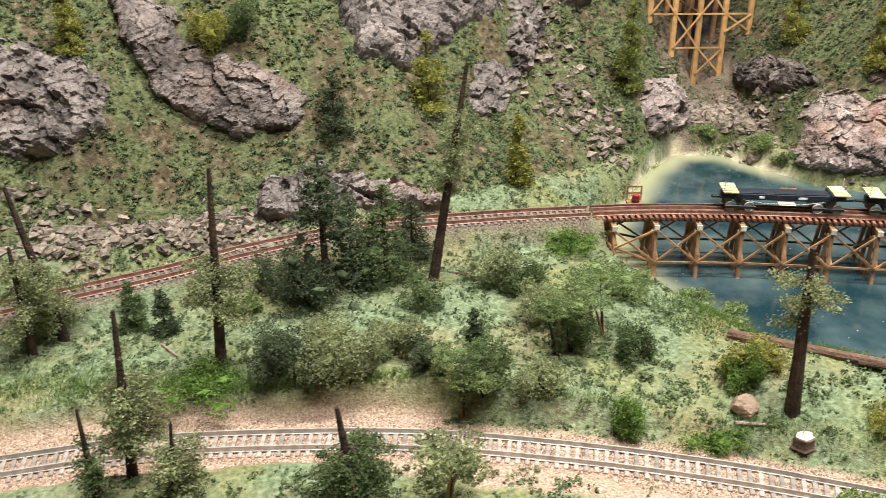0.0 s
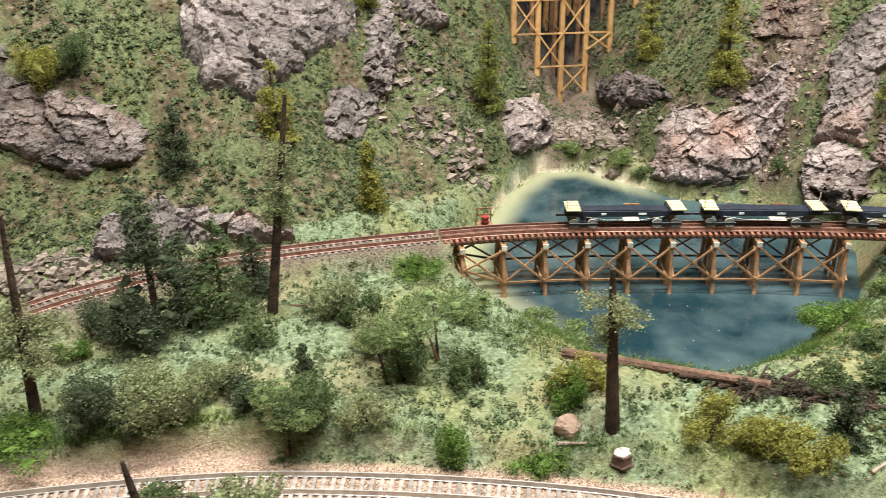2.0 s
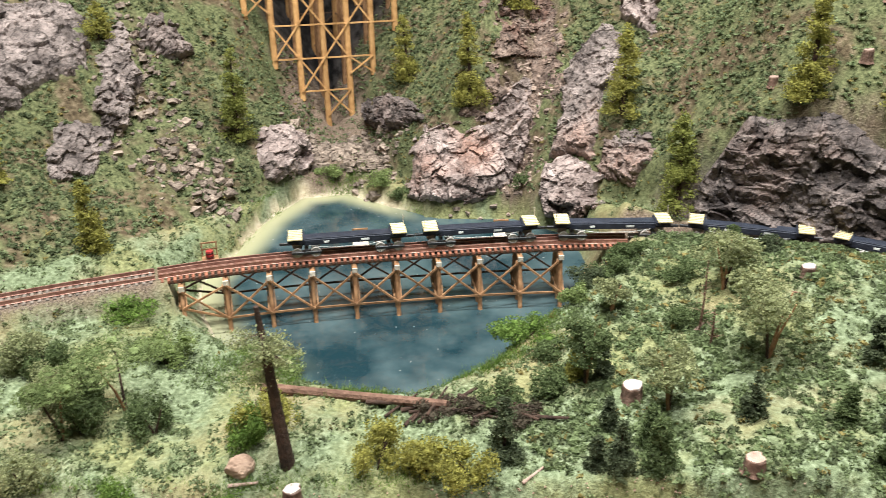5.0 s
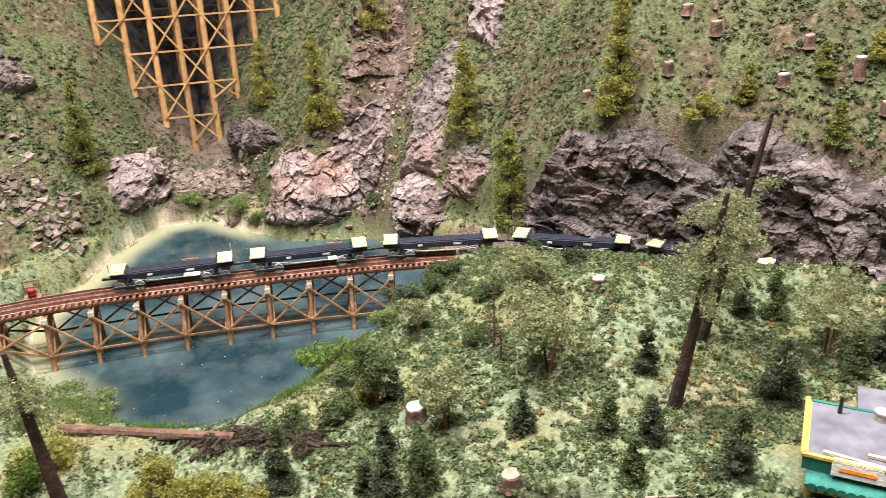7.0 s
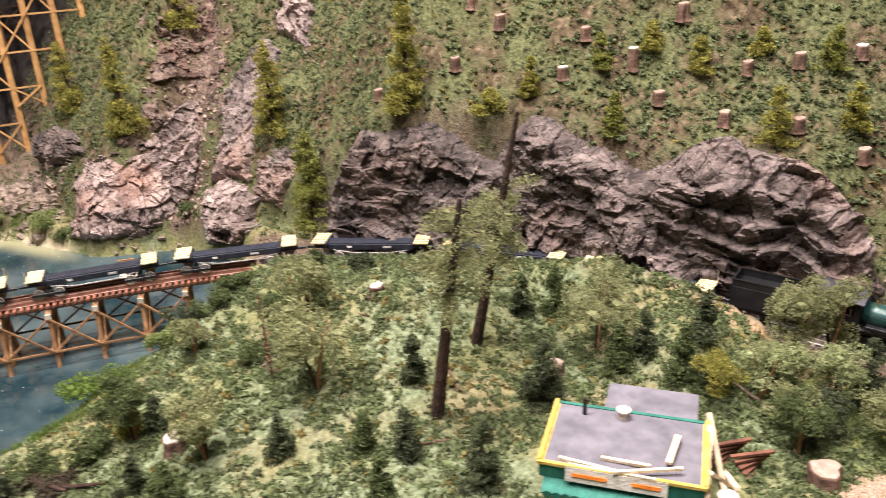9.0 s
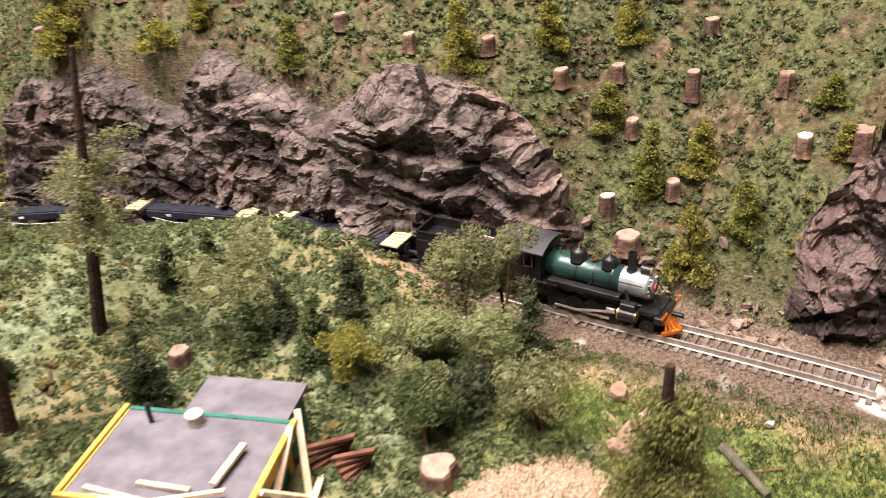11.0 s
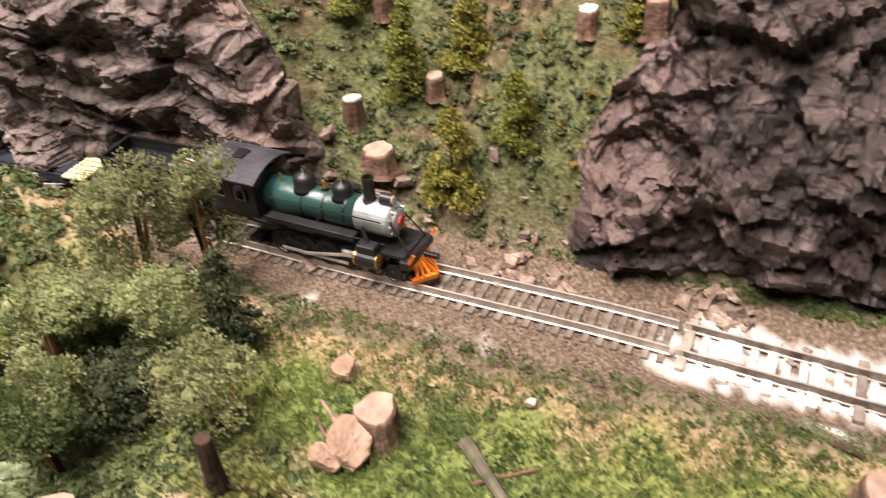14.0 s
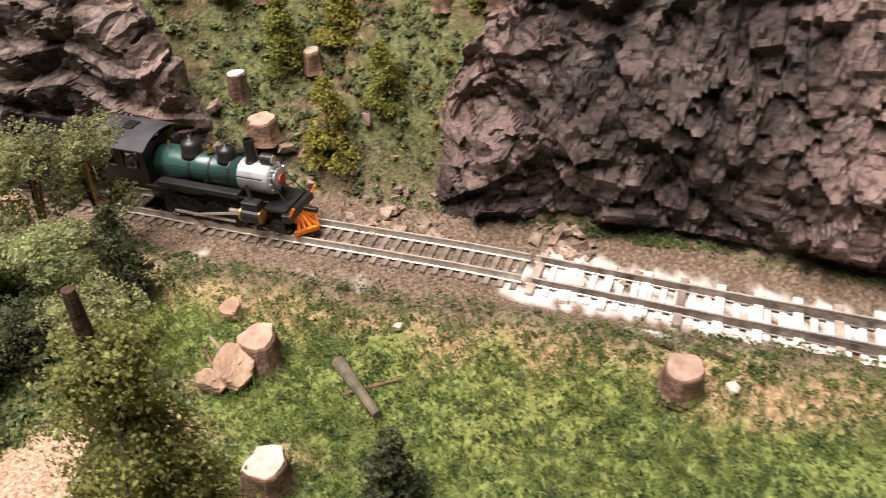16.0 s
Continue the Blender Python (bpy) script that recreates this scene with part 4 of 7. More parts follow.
def rock_face(a, b, wide, lift, seed, material, label, ease=2.6, broken=1.0, ledge=0.3, dip=(0.2, 0.1, 1.0), chips=1.0):
    """A broken rock wall over the steep foot of the hill, between two places on FOOT counted in vertices."""
    line = np.asarray(FOOT, float)
    n, m0, m = int((b - a) * 96), 420, 130
    at = np.linspace(a, b, n)
    ker = np.ones(21) / 21
    fx, fy = [np.convolve(np.pad(np.interp(at, np.arange(len(line)), line[:, c]), 10, mode="edge"), ker, "valid") for c in (0, 1)]
    tan = np.stack([np.gradient(fx), np.gradient(fy)], 1)
    tan /= np.linalg.norm(tan, axis=1)[:, None]
    u, v = np.linspace(0, 1, n), np.linspace(0, 1, m0)
    reach = np.interp(at, [q[0] for q in wide], [q[1] for q in wide])
    w = -0.010 + (reach[:, None] + 0.010) * v[None, :] ** 1.7
    x = fx[:, None] - tan[:, 1][:, None] * w
    y = fy[:, None] + tan[:, 0][:, None] * w
    z, _ = terrain(np.column_stack([x.ravel(), y.ravel()]))
    g = np.stack([x, y, z.reshape(n, m0)], -1)
    s = np.concatenate([np.zeros((n, 1)), np.cumsum(np.linalg.norm(np.diff(g, axis=1), axis=2), axis=1)], 1)
    v = np.linspace(0, 1, m)
    g = np.stack([np.stack([np.interp(v * s[i, -1], s[i], g[i, :, c]) for c in range(3)], -1) for i in range(n)])
    du, dv = np.gradient(g, axis=0), np.gradient(g, axis=1)
    nor = np.cross(du, dv)
    nor /= np.linalg.norm(nor, axis=2)[:, :, None] + 1e-9
    p = g.reshape(-1, 3)
    ragged = 0.22 * noise3(np.column_stack([np.repeat(at * 2.6, m), np.zeros(n * m), np.zeros(n * m)]), seed).reshape(n, m)
    hold = smooth(0, 1, np.minimum(1, np.minimum(u, 1 - u) * (b - a) * ease))[:, None] * smooth(1.0, 0.80, v[None, :] + 0.6 * ragged) * smooth(0.0, 0.10, v)[None, :]
    warp = p + 0.004 * np.stack([noise3(p * 40 + q, seed + q) for q in (1, 2, 3)], 1)
    out, tone = broken_relief(p, warp, seed, broken, ledge, dip, chips)
    out = hold * (lift + out.reshape(n, m)) - (1 - hold) * 0.006
    g = g + nor * out[:, :, None]
    idx = np.arange(n * m).reshape(n, m)
    f = np.stack([idx[:-1, :-1], idx[1:, :-1], idx[1:, 1:], idx[:-1, 1:]], -1).reshape(-1, 4)
    return tagged(facet_tones(quick_mesh("rock_cliff", g.reshape(-1, 3), f, material), tone), label, "rock")


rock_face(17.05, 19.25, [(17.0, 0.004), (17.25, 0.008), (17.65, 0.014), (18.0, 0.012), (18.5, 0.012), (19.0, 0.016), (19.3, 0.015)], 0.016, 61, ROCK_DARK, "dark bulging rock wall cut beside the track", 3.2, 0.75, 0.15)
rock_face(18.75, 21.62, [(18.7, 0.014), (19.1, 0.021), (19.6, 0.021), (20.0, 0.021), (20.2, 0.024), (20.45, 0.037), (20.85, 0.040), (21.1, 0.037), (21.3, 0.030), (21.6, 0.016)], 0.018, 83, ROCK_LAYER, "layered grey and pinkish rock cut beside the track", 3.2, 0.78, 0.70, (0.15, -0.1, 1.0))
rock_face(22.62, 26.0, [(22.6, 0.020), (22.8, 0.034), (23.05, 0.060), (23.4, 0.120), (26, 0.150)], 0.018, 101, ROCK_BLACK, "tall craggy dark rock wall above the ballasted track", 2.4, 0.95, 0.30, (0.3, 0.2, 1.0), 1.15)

SLAB = "weathered grey-brown rock outcrop bulging out of the hillside"
PINK = "pinkish fractured boulder at the foot of the hill"
LEFT_FACE = [(-0.496, 0.825), (-0.454, 0.835), (-0.426, 0.847), (-0.396, 0.839), (-0.363, 0.827), (-0.341, 0.812), (-0.341, 0.788), (-0.369, 0.765), (-0.404, 0.751), (-0.426, 0.751), (-0.482, 0.751)]
WHALE = [(-0.354, 0.907), (-0.296, 0.897), (-0.277, 0.873), (-0.223, 0.874), (-0.188, 0.873), (-0.145, 0.877), (-0.147, 0.859), (-0.163, 0.840), (-0.210, 0.828), (-0.253, 0.837), (-0.291, 0.832), (-0.310, 0.835), (-0.336, 0.853), (-0.359, 0.889)]
STACK = [(-0.197, 0.738), (-0.199, 0.786), (-0.178, 0.801), (-0.138, 0.824), (-0.108, 0.815), (-0.059, 0.811), (-0.029, 0.806), (0.007, 0.805), (0.004, 0.783), (-0.081, 0.767), (-0.131, 0.751), (-0.180, 0.736)]
BIG_FACE = [(-0.127, 0.973), (-0.125, 1.008), (-0.114, 1.087), (-0.055, 1.134), (0.028, 1.167), (0.064, 1.167), (0.088, 1.148), (0.082, 1.120), (0.068, 1.067), (0.035, 1.043), (0.011, 1.019), (-0.016, 0.989), (-0.027, 0.959), (-0.050, 0.925), (-0.095, 0.921), (-0.121, 0.937)]
SPIRE = [(0.082, 1.109), (0.096, 1.152), (0.116, 1.176), (0.129, 1.163), (0.136, 1.130), (0.109, 1.071), (0.089, 1.048), (0.080, 1.058)]
LINK = [(0.032, 1.014), (0.059, 1.036), (0.096, 1.060), (0.100, 1.036), (0.072, 0.983), (0.043, 0.961), (0.028, 0.985)]
RED_ROCK = [(0.143, 1.185), (0.167, 1.207), (0.191, 1.206), (0.206, 1.182), (0.187, 1.153), (0.154, 1.149), (0.136, 1.159)]
CREEK_WEST = [(0.267, 1.094), (0.284, 1.143), (0.316, 1.169), (0.341, 1.174), (0.354, 1.179), (0.339, 1.148), (0.295, 1.090), (0.277, 1.077)]
GORGE_ROCK = [(0.453, 1.282), (0.466, 1.289), (0.492, 1.216), (0.512, 1.139), (0.512, 1.101), (0.484, 1.136), (0.460, 1.209)]
CREEK_EAST = [(0.485, 1.090), (0.515, 1.080), (0.555, 1.032), (0.592, 1.040), (0.645, 1.079), (0.670, 1.081), (0.654, 1.033), (0.623, 1.012), (0.569, 0.976), (0.519, 0.990), (0.476, 1.033)]
SCREE = [(0.527, 1.058), (0.559, 1.050), (0.597, 1.065), (0.623, 1.117), (0.665, 1.165), (0.755, 1.143), (0.728, 1.095), (0.701, 1.045), (0.668, 1.003), (0.645, 0.960), (0.629, 1.012), (0.602, 0.996), (0.608, 1.036), (0.568, 1.027)]
SPUR = [(0.645, 0.959), (0.681, 0.992), (0.719, 1.058), (0.769, 1.065), (0.781, 1.018), (0.739, 0.954), (0.711, 0.933), (0.696, 0.911), (0.685, 0.904), (0.669, 0.931)]
SHORE_ROCK = [(0.626, 0.936), (0.648, 0.963), (0.678, 0.920), (0.691, 0.877), (0.667, 0.838), (0.657, 0.871), (0.634, 0.917)]
DARK_KNOB = [(0.696, 0.916), (0.720, 0.894), (0.736, 0.850), (0.712, 0.797), (0.702, 0.817), (0.690, 0.875)]
HIGH_KNOB = [(0.782, 1.047), (0.808, 1.080), (0.846, 1.047), (0.814, 0.985), (0.781, 0.942), (0.800, 1.010)]
REGIONS = [LEFT_FACE, WHALE, STACK, BIG_FACE, SPIRE, LINK, RED_ROCK, CREEK_WEST, GORGE_ROCK, CREEK_EAST, SCREE, SPUR, SHORE_ROCK, DARK_KNOB, HIGH_KNOB]
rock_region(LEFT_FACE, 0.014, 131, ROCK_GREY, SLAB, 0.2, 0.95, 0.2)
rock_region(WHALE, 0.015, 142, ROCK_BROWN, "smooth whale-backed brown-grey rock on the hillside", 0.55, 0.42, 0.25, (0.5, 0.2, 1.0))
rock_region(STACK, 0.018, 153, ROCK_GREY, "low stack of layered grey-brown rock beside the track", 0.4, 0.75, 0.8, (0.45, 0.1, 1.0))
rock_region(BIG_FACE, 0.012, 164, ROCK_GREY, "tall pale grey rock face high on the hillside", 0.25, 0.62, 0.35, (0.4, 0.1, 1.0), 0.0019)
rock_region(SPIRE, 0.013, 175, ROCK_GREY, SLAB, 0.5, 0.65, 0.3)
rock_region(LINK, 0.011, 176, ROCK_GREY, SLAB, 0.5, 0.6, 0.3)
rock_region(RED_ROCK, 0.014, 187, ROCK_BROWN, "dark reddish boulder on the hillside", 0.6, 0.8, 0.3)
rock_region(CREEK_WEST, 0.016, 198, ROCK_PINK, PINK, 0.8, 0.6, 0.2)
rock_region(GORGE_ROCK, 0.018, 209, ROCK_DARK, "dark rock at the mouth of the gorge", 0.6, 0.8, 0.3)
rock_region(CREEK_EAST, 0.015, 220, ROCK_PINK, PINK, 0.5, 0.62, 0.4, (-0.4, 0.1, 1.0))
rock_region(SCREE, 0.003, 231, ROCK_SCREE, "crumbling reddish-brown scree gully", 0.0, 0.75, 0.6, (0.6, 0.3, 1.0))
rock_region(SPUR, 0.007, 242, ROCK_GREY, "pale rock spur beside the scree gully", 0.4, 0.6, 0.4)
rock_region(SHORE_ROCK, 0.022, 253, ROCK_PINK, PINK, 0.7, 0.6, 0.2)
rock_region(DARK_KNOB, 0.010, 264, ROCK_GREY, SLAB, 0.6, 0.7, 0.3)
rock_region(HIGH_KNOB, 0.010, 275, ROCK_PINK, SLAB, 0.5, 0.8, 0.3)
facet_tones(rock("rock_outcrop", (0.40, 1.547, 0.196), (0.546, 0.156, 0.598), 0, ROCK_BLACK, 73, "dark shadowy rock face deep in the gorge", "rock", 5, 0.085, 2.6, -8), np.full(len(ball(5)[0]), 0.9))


RUBBLE_BROWN = mixed("brown_broken_stone", (0.14, 0.095, 0.072), (0.36, 0.27, 0.215), 260, 0.9, bump=0.5, bump_scale=900, vary=0.35)
RUBBLE = mixed("broken_stone", (0.10, 0.073, 0.056), (0.30, 0.235, 0.185), 260, 0.9, bump=0.5, bump_scale=900, vary=0.35)


CORNERS = np.array([(x, y, z) for x in (-1, 1) for y in (-1, 1) for z in (-1, 1)], float) * 0.5
SIDES = np.array([(0, 1, 3, 2), (4, 6, 7, 5), (0, 4, 5, 1), (2, 3, 7, 6), (0, 2, 6, 4), (1, 5, 7, 3)])


def rubble(name, spots, material, label, seed):
    """Angular broken stones of many sizes, strewn round some places: (x, y, reach x, reach y, count, smallest, largest)."""
    rng = np.random.RandomState(seed)
    vs, fs, base = [], [], 0
    for cx, cy, rx, ry, count, s0, s1 in spots:
        q = np.column_stack([cx + rng.normal(size=count) * rx * 0.5, cy + rng.normal(size=count) * ry * 0.5])
        z, _ = terrain(q)
        size = s0 + (s1 - s0) * rng.uniform(size=count) ** 1.8
        for k in range(count):
            p = CORNERS * rng.uniform(0.45, 1.15, (8, 3)) * size[k] * np.array((rng.uniform(1.0, 1.7), rng.uniform(0.8, 1.2), rng.uniform(0.5, 0.9)))
            turn = np.array(Euler((rng.uniform(-0.5, 0.5), rng.uniform(-0.5, 0.5), rng.uniform(0, 6.28))).to_matrix())
            vs.append(p @ turn.T + np.array((q[k, 0], q[k, 1], z[k] + size[k] * 0.16)))
            fs.append(SIDES + base)
            base += 8
    return tagged(quick_mesh(name, np.concatenate(vs), np.concatenate(fs), material), label, "stones", kind="stuff")


rubble("rubble", [(-0.36, 0.695, 0.07, 0.040, 300, 0.002, 0.011), (-0.27, 0.720, 0.09, 0.026, 340, 0.002, 0.011), (-0.20, 0.740, 0.06, 0.022, 150, 0.002, 0.010)], RUBBLE, "heap of broken pinkish-grey stones beside the track", 3)
rubble("rubble", [(0.375, 1.19, 0.05, 0.045, 220, 0.003, 0.013), (0.44, 1.16, 0.045, 0.07, 340, 0.003, 0.014), (0.20, 1.04, 0.045, 0.06, 110, 0.003, 0.014), (0.14, 1.08, 0.05, 0.09, 150, 0.003, 0.012), (0.13, 1.14, 0.03, 0.05, 90, 0.003, 0.010), (0.56, 0.985, 0.06, 0.02, 16, 0.004, 0.010)], RUBBLE, "scattered grey stones at the creek mouth", 5)
rubble("rubble", [(1.045, 0.255, 0.030, 0.030, 44, 0.004, 0.010), (1.083, 0.175, 0.022, 0.035, 34, 0.003, 0.008), (0.632, 1.03, 0.034, 0.06, 90, 0.002, 0.008), (0.612, 0.985, 0.034, 0.04, 80, 0.002, 0.007), (0.665, 1.08, 0.034, 0.06, 90, 0.002, 0.008), (0.70, 1.13, 0.034, 0.06, 70, 0.002, 0.008), (1.125, 0.085, 0.012, 0.04, 34, 0.003, 0.007)], RUBBLE_BROWN, "loose stones at the foot of the slope beside the track", 7)


def grit(name, line, reach, count, inner, z_off, material, label, seed, span=None):
    """Ballast: small four-sided stones strewn along a line."""
    rng = np.random.RandomState(seed)
    pts = spline(line, 500)
    k = rng.randint(0, 500, count * 2)
    off = rng.normal(size=count * 2) * reach
    q = offset(pts, 0.0)[k]
    tan = np.gradient(pts, axis=0)[:, :2]
    tan /= np.linalg.norm(tan, axis=1)[:, None]
    x, y = q[:, 0] - tan[k, 1] * off + rng.normal(size=len(k)) * 0.002, q[:, 1] + tan[k, 0] * off + rng.normal(size=len(k)) * 0.002
    ok = (x > -0.45) & (y > -0.14) & ~((x > 0.145) & (x < 0.645) & (line is MAIN)) & (np.abs(off) < 0.040) & ~((line is MAIN) & (x > 1.0) & (y < 0.094))
    x, y = x[ok][:count], y[ok][:count]
    z, _ = terrain(np.column_stack([x, y]))
    n = len(x)
    s = rng.uniform(0.0006, 0.0013, n)
    base = np.array(((1, 0, -0.5), (-0.5, 0.87, -0.5), (-0.5, -0.87, -0.5), (0, 0, 0.8)))
    v = base[None] * s[:, None, None] * rng.uniform(0.6, 1.3, (n, 4, 3))
    a = rng.uniform(0, 6.28, n)
    ca, sa = np.cos(a)[:, None], np.sin(a)[:, None]
    v = np.stack([v[:, :, 0] * ca - v[:, :, 1] * sa, v[:, :, 0] * sa + v[:, :, 1] * ca, v[:, :, 2]], -1) + np.column_stack([x, y, z + z_off])[:, None, :]
    f = (np.array(((0, 1, 3), (1, 2, 3), (2, 0, 3)))[None] + 4 * np.arange(n)[:, None, None]).reshape(-1, 3)
    return tagged(quick_mesh(name, v.reshape(-1, 3), f, material), label, "ballast", kind="stuff")


GRIT_PINK = mixed("ballast_pink", (0.20, 0.12, 0.08), (0.50, 0.36, 0.27), 900, 0.9, bump=0, vary=0.4)
GRIT_GREY = mixed("ballast_grey", (0.080, 0.058, 0.045), (0.29, 0.225, 0.18), 900, 0.9, bump=0, vary=0.45)
grit("ballast", FRONT, 0.020, 22000, 0, 0.0004, GRIT_PINK, "fine pinkish-tan ballast stones under the front track", 21)
grit("ballast", MAIN, 0.014, 16000, 0, 0.0004, GRIT_GREY, "fine grey-brown ballast stones under the main track", 22)


# ---- plants ----
def flakes(centres, sizes, rng, squash=1.0):
    """Small bent leaves, one at each centre, turned at random: (verts, quads)."""
    n = len(centres)
    a = rng.normal(size=(n, 3))
    a /= np.linalg.norm(a, axis=1)[:, None]
    b = np.cross(a, rng.normal(size=(n, 3)))
    b /= np.linalg.norm(b, axis=1)[:, None]
    c = np.cross(a, b)
    s = np.asarray(sizes)[:, None]
    c0 = np.asarray(centres)
    verts = np.stack([c0 + s * (a * 0.6), c0 + s * (b * 0.45 + c * 0.2), c0 - s * (a * 0.6), c0 - s * (b * 0.45 - c * 0.2)], 1).reshape(-1, 3)
    return verts, np.arange(4 * n).reshape(n, 4)


def blobs(centres, radii, rng, flat=1.0):
    """Small angular lumps of foam: (verts, triangles)."""
    v, f = ball(1)
    n = len(centres)
    p = v[None] * rng.uniform(0.35, 1.35, (n, len(v), 1)) * np.asarray(radii)[:, None, None] * np.array((1, 1, flat))
    return (p + np.asarray(centres)[:, None, :]).reshape(-1, 3), (f[None] + len(v) * np.arange(n)[:, None, None]).reshape(-1, 3)


def tufted(name, leaves, cores, material, parent=None):
    """One mesh of loose leaves and the solid lumps under them."""
    (v, f), (cv, cf) = leaves, cores
    tri = np.concatenate([f[:, [0, 1, 2]], f[:, [0, 2, 3]], cf + len(v)])
    return quick_mesh(name, np.concatenate([v, cv]), tri, material, parent)


def stem(points, radii, seg=7):
    """A tapered, bent trunk or limb."""
    bm = bmesh.new()
    rings = []
    for (x, y, z), r in zip(points, radii):
        rings.append([bm.verts.new((x + r * math.cos(6.2832 * k / seg), y + r * math.sin(6.2832 * k / seg), z)) for k in range(seg)])
    for a, b in zip(rings, rings[1:]):
        for k in range(seg):
            bm.faces.new((a[k], a[(k + 1) % seg], b[(k + 1) % seg], b[k]))
    bm.faces.new(rings[-1])
    bm.faces.new(rings[0][::-1])
    return bm


def planted(name, x, y, label, category, group="", sink=0.001):
    return thing(name, pose(x, y, ground_z(x, y) - sink), label, category, group)


def conifer(x, y, h, width, mat, seed, label, name="conifer", density=1.0, group="", flake=0.0019):
    """A small foam conifer: trunk and a ragged cone of many tufts of needles."""
    rng = np.random.RandomState(seed)
    t = planted(name, x, y, label, "tree", group)
    lx, ly = rng.normal(size=2) * 0.05 * h
    part("trunk", stem([(0, 0, 0), (lx * 0.5, ly * 0.5, h * 0.5), (lx, ly, h * 0.96)], (0.035 * h * 0.7 + 0.0006, 0.02 * h, 0.0005), 6), BARK, t)
    tufts = int(22 + 380 * h)
    u = np.concatenate([rng.uniform(0.04, 0.93, tufts - 3) ** 1.1, (0.90, 0.95, 0.985)])
    ang = np.arange(tufts) * 2.4 + rng.uniform(-0.7, 0.7, tufts)
    side = 1 + 0.35 * noise3(np.column_stack([np.cos(ang), np.sin(ang), u * h * 60]) + seed, seed)
    reach = width / 2 * (1 - u) ** 0.62 * rng.uniform(0.45, 1.0, tufts) * side
    c = np.column_stack([reach * np.cos(ang) + lx * u, reach * np.sin(ang) + ly * u, u * h - 0.22 * reach])
    size = (0.25 * width * (1 - 0.62 * u) + 0.0013) * rng.uniform(0.65, 1.25, tufts)
    n = int((700 + 38000 * h) * density)
    k = rng.choice(tufts, n, p=size ** 1.6 / (size ** 1.6).sum())
    d = rng.normal(size=(n, 3))
    d /= np.linalg.norm(d, axis=1)[:, None]
    p = c[k] + d * (size[k] * rng.uniform(0.25, 1.0, n) ** 0.6)[:, None] * np.array((1.15, 1.15, 0.72))
    p[:, 2] = np.maximum(p[:, 2], 0.0005)
    tufted("crown", flakes(p, rng.uniform(0.55, 1.2, n) * flake, rng), blobs(c + np.array((0, 0, 0.0008)), size * 0.38, rng, 0.75), mat, t)
    return t


def round_tree(x, y, h, width, mat, seed, label, crown_from=0.35, stems=3, name="round_tree", flake=0.0019, group=""):
    """A bushy tree: forked stems under an airy, uneven crown."""
    rng = np.random.RandomState(seed)
    t = planted(name, x, y, label, "tree", group)
    for k in range(stems):
        a = rng.uniform(0, 6.28)
        ex, ey = math.cos(a) * width * 0.22, math.sin(a) * width * 0.22
        part("trunk", stem([(0, 0, 0), (ex * 0.35, ey * 0.35, h * 0.35), (ex, ey, h * 0.78)], (0.0016, 0.0011, 0.0005), 6), BARK if k % 2 else TIMBER, t)
    lobes = rng.uniform(-1, 1, (15, 3)) * np.array((width * 0.33, width * 0.33, h * (1 - crown_from) * 0.34))
    mid = np.array((0, 0, h * (crown_from + 1) / 2))
    n = int(380 + 260000 * width * h * (1 - crown_from) * 0.9)
    n = min(int(n * 3.6 * (0.0019 / flake) ** 1.6), 9000)
    which = rng.randint(0, 15, n)
    d = rng.normal(size=(n, 3))
    d /= np.linalg.norm(d, axis=1)[:, None]
    d[:, 2] = np.where(d[:, 2] < -0.2, d[:, 2] * 0.6, d[:, 2])
    r = rng.uniform(0.55, 1.0, n) ** 0.5 * (1 + 0.22 * noise3(d * 2.4 + seed, seed))
    c = mid + lobes[which] + d * r[:, None] * np.array((width * 0.20, width * 0.20, h * (1 - crown_from) * 0.21))
    tufted("crown", flakes(c, rng.uniform(0.6, 1.3, n) * flake, rng), blobs(mid + lobes, np.full(15, 0.075 * width), rng, min(1.2, h * (1 - crown_from) / width)), mat, t)
    return t


def bush(x, y, h, width, mat, seed, label, flake=0.0016, group=""):
    rng = np.random.RandomState(seed)
    t = planted("bush", x, y, label, "bush", group)
    for k in range(3):
        a = rng.uniform(0, 6.28)
        part("stem", stem([(0, 0, 0), (math.cos(a) * width * 0.2, math.sin(a) * width * 0.2, h * 0.6)], (0.0010, 0.0004), 5), BARK, t)
    n = min(6000, int(600 + 1700000 * width * h))
    lobes = rng.uniform(-1, 1, (13, 3)) * np.array((width * 0.36, width * 0.30, h * 0.30))
    which = rng.randint(0, 13, n)
    d = rng.normal(size=(n, 3))
    d /= np.linalg.norm(d, axis=1)[:, None]
    r = rng.uniform(0.4, 1.0, n) ** 0.5 * (1 + 0.25 * noise3(d * 2.6 + seed, seed))
    c = np.array((0, 0, h * 0.46)) + lobes[which] + d * r[:, None] * np.array((width * 0.19, width * 0.19, h * 0.27))
    c[:, 2] = np.maximum(c[:, 2], 0)
    tufted("foliage", flakes(c, rng.uniform(0.6, 1.3, n) * flake, rng), blobs(np.array((0, 0, h * 0.46)) + lobes, np.full(13, 0.080 * width), rng, min(1.3, 1.3 * h / width)), mat, t)
    return t


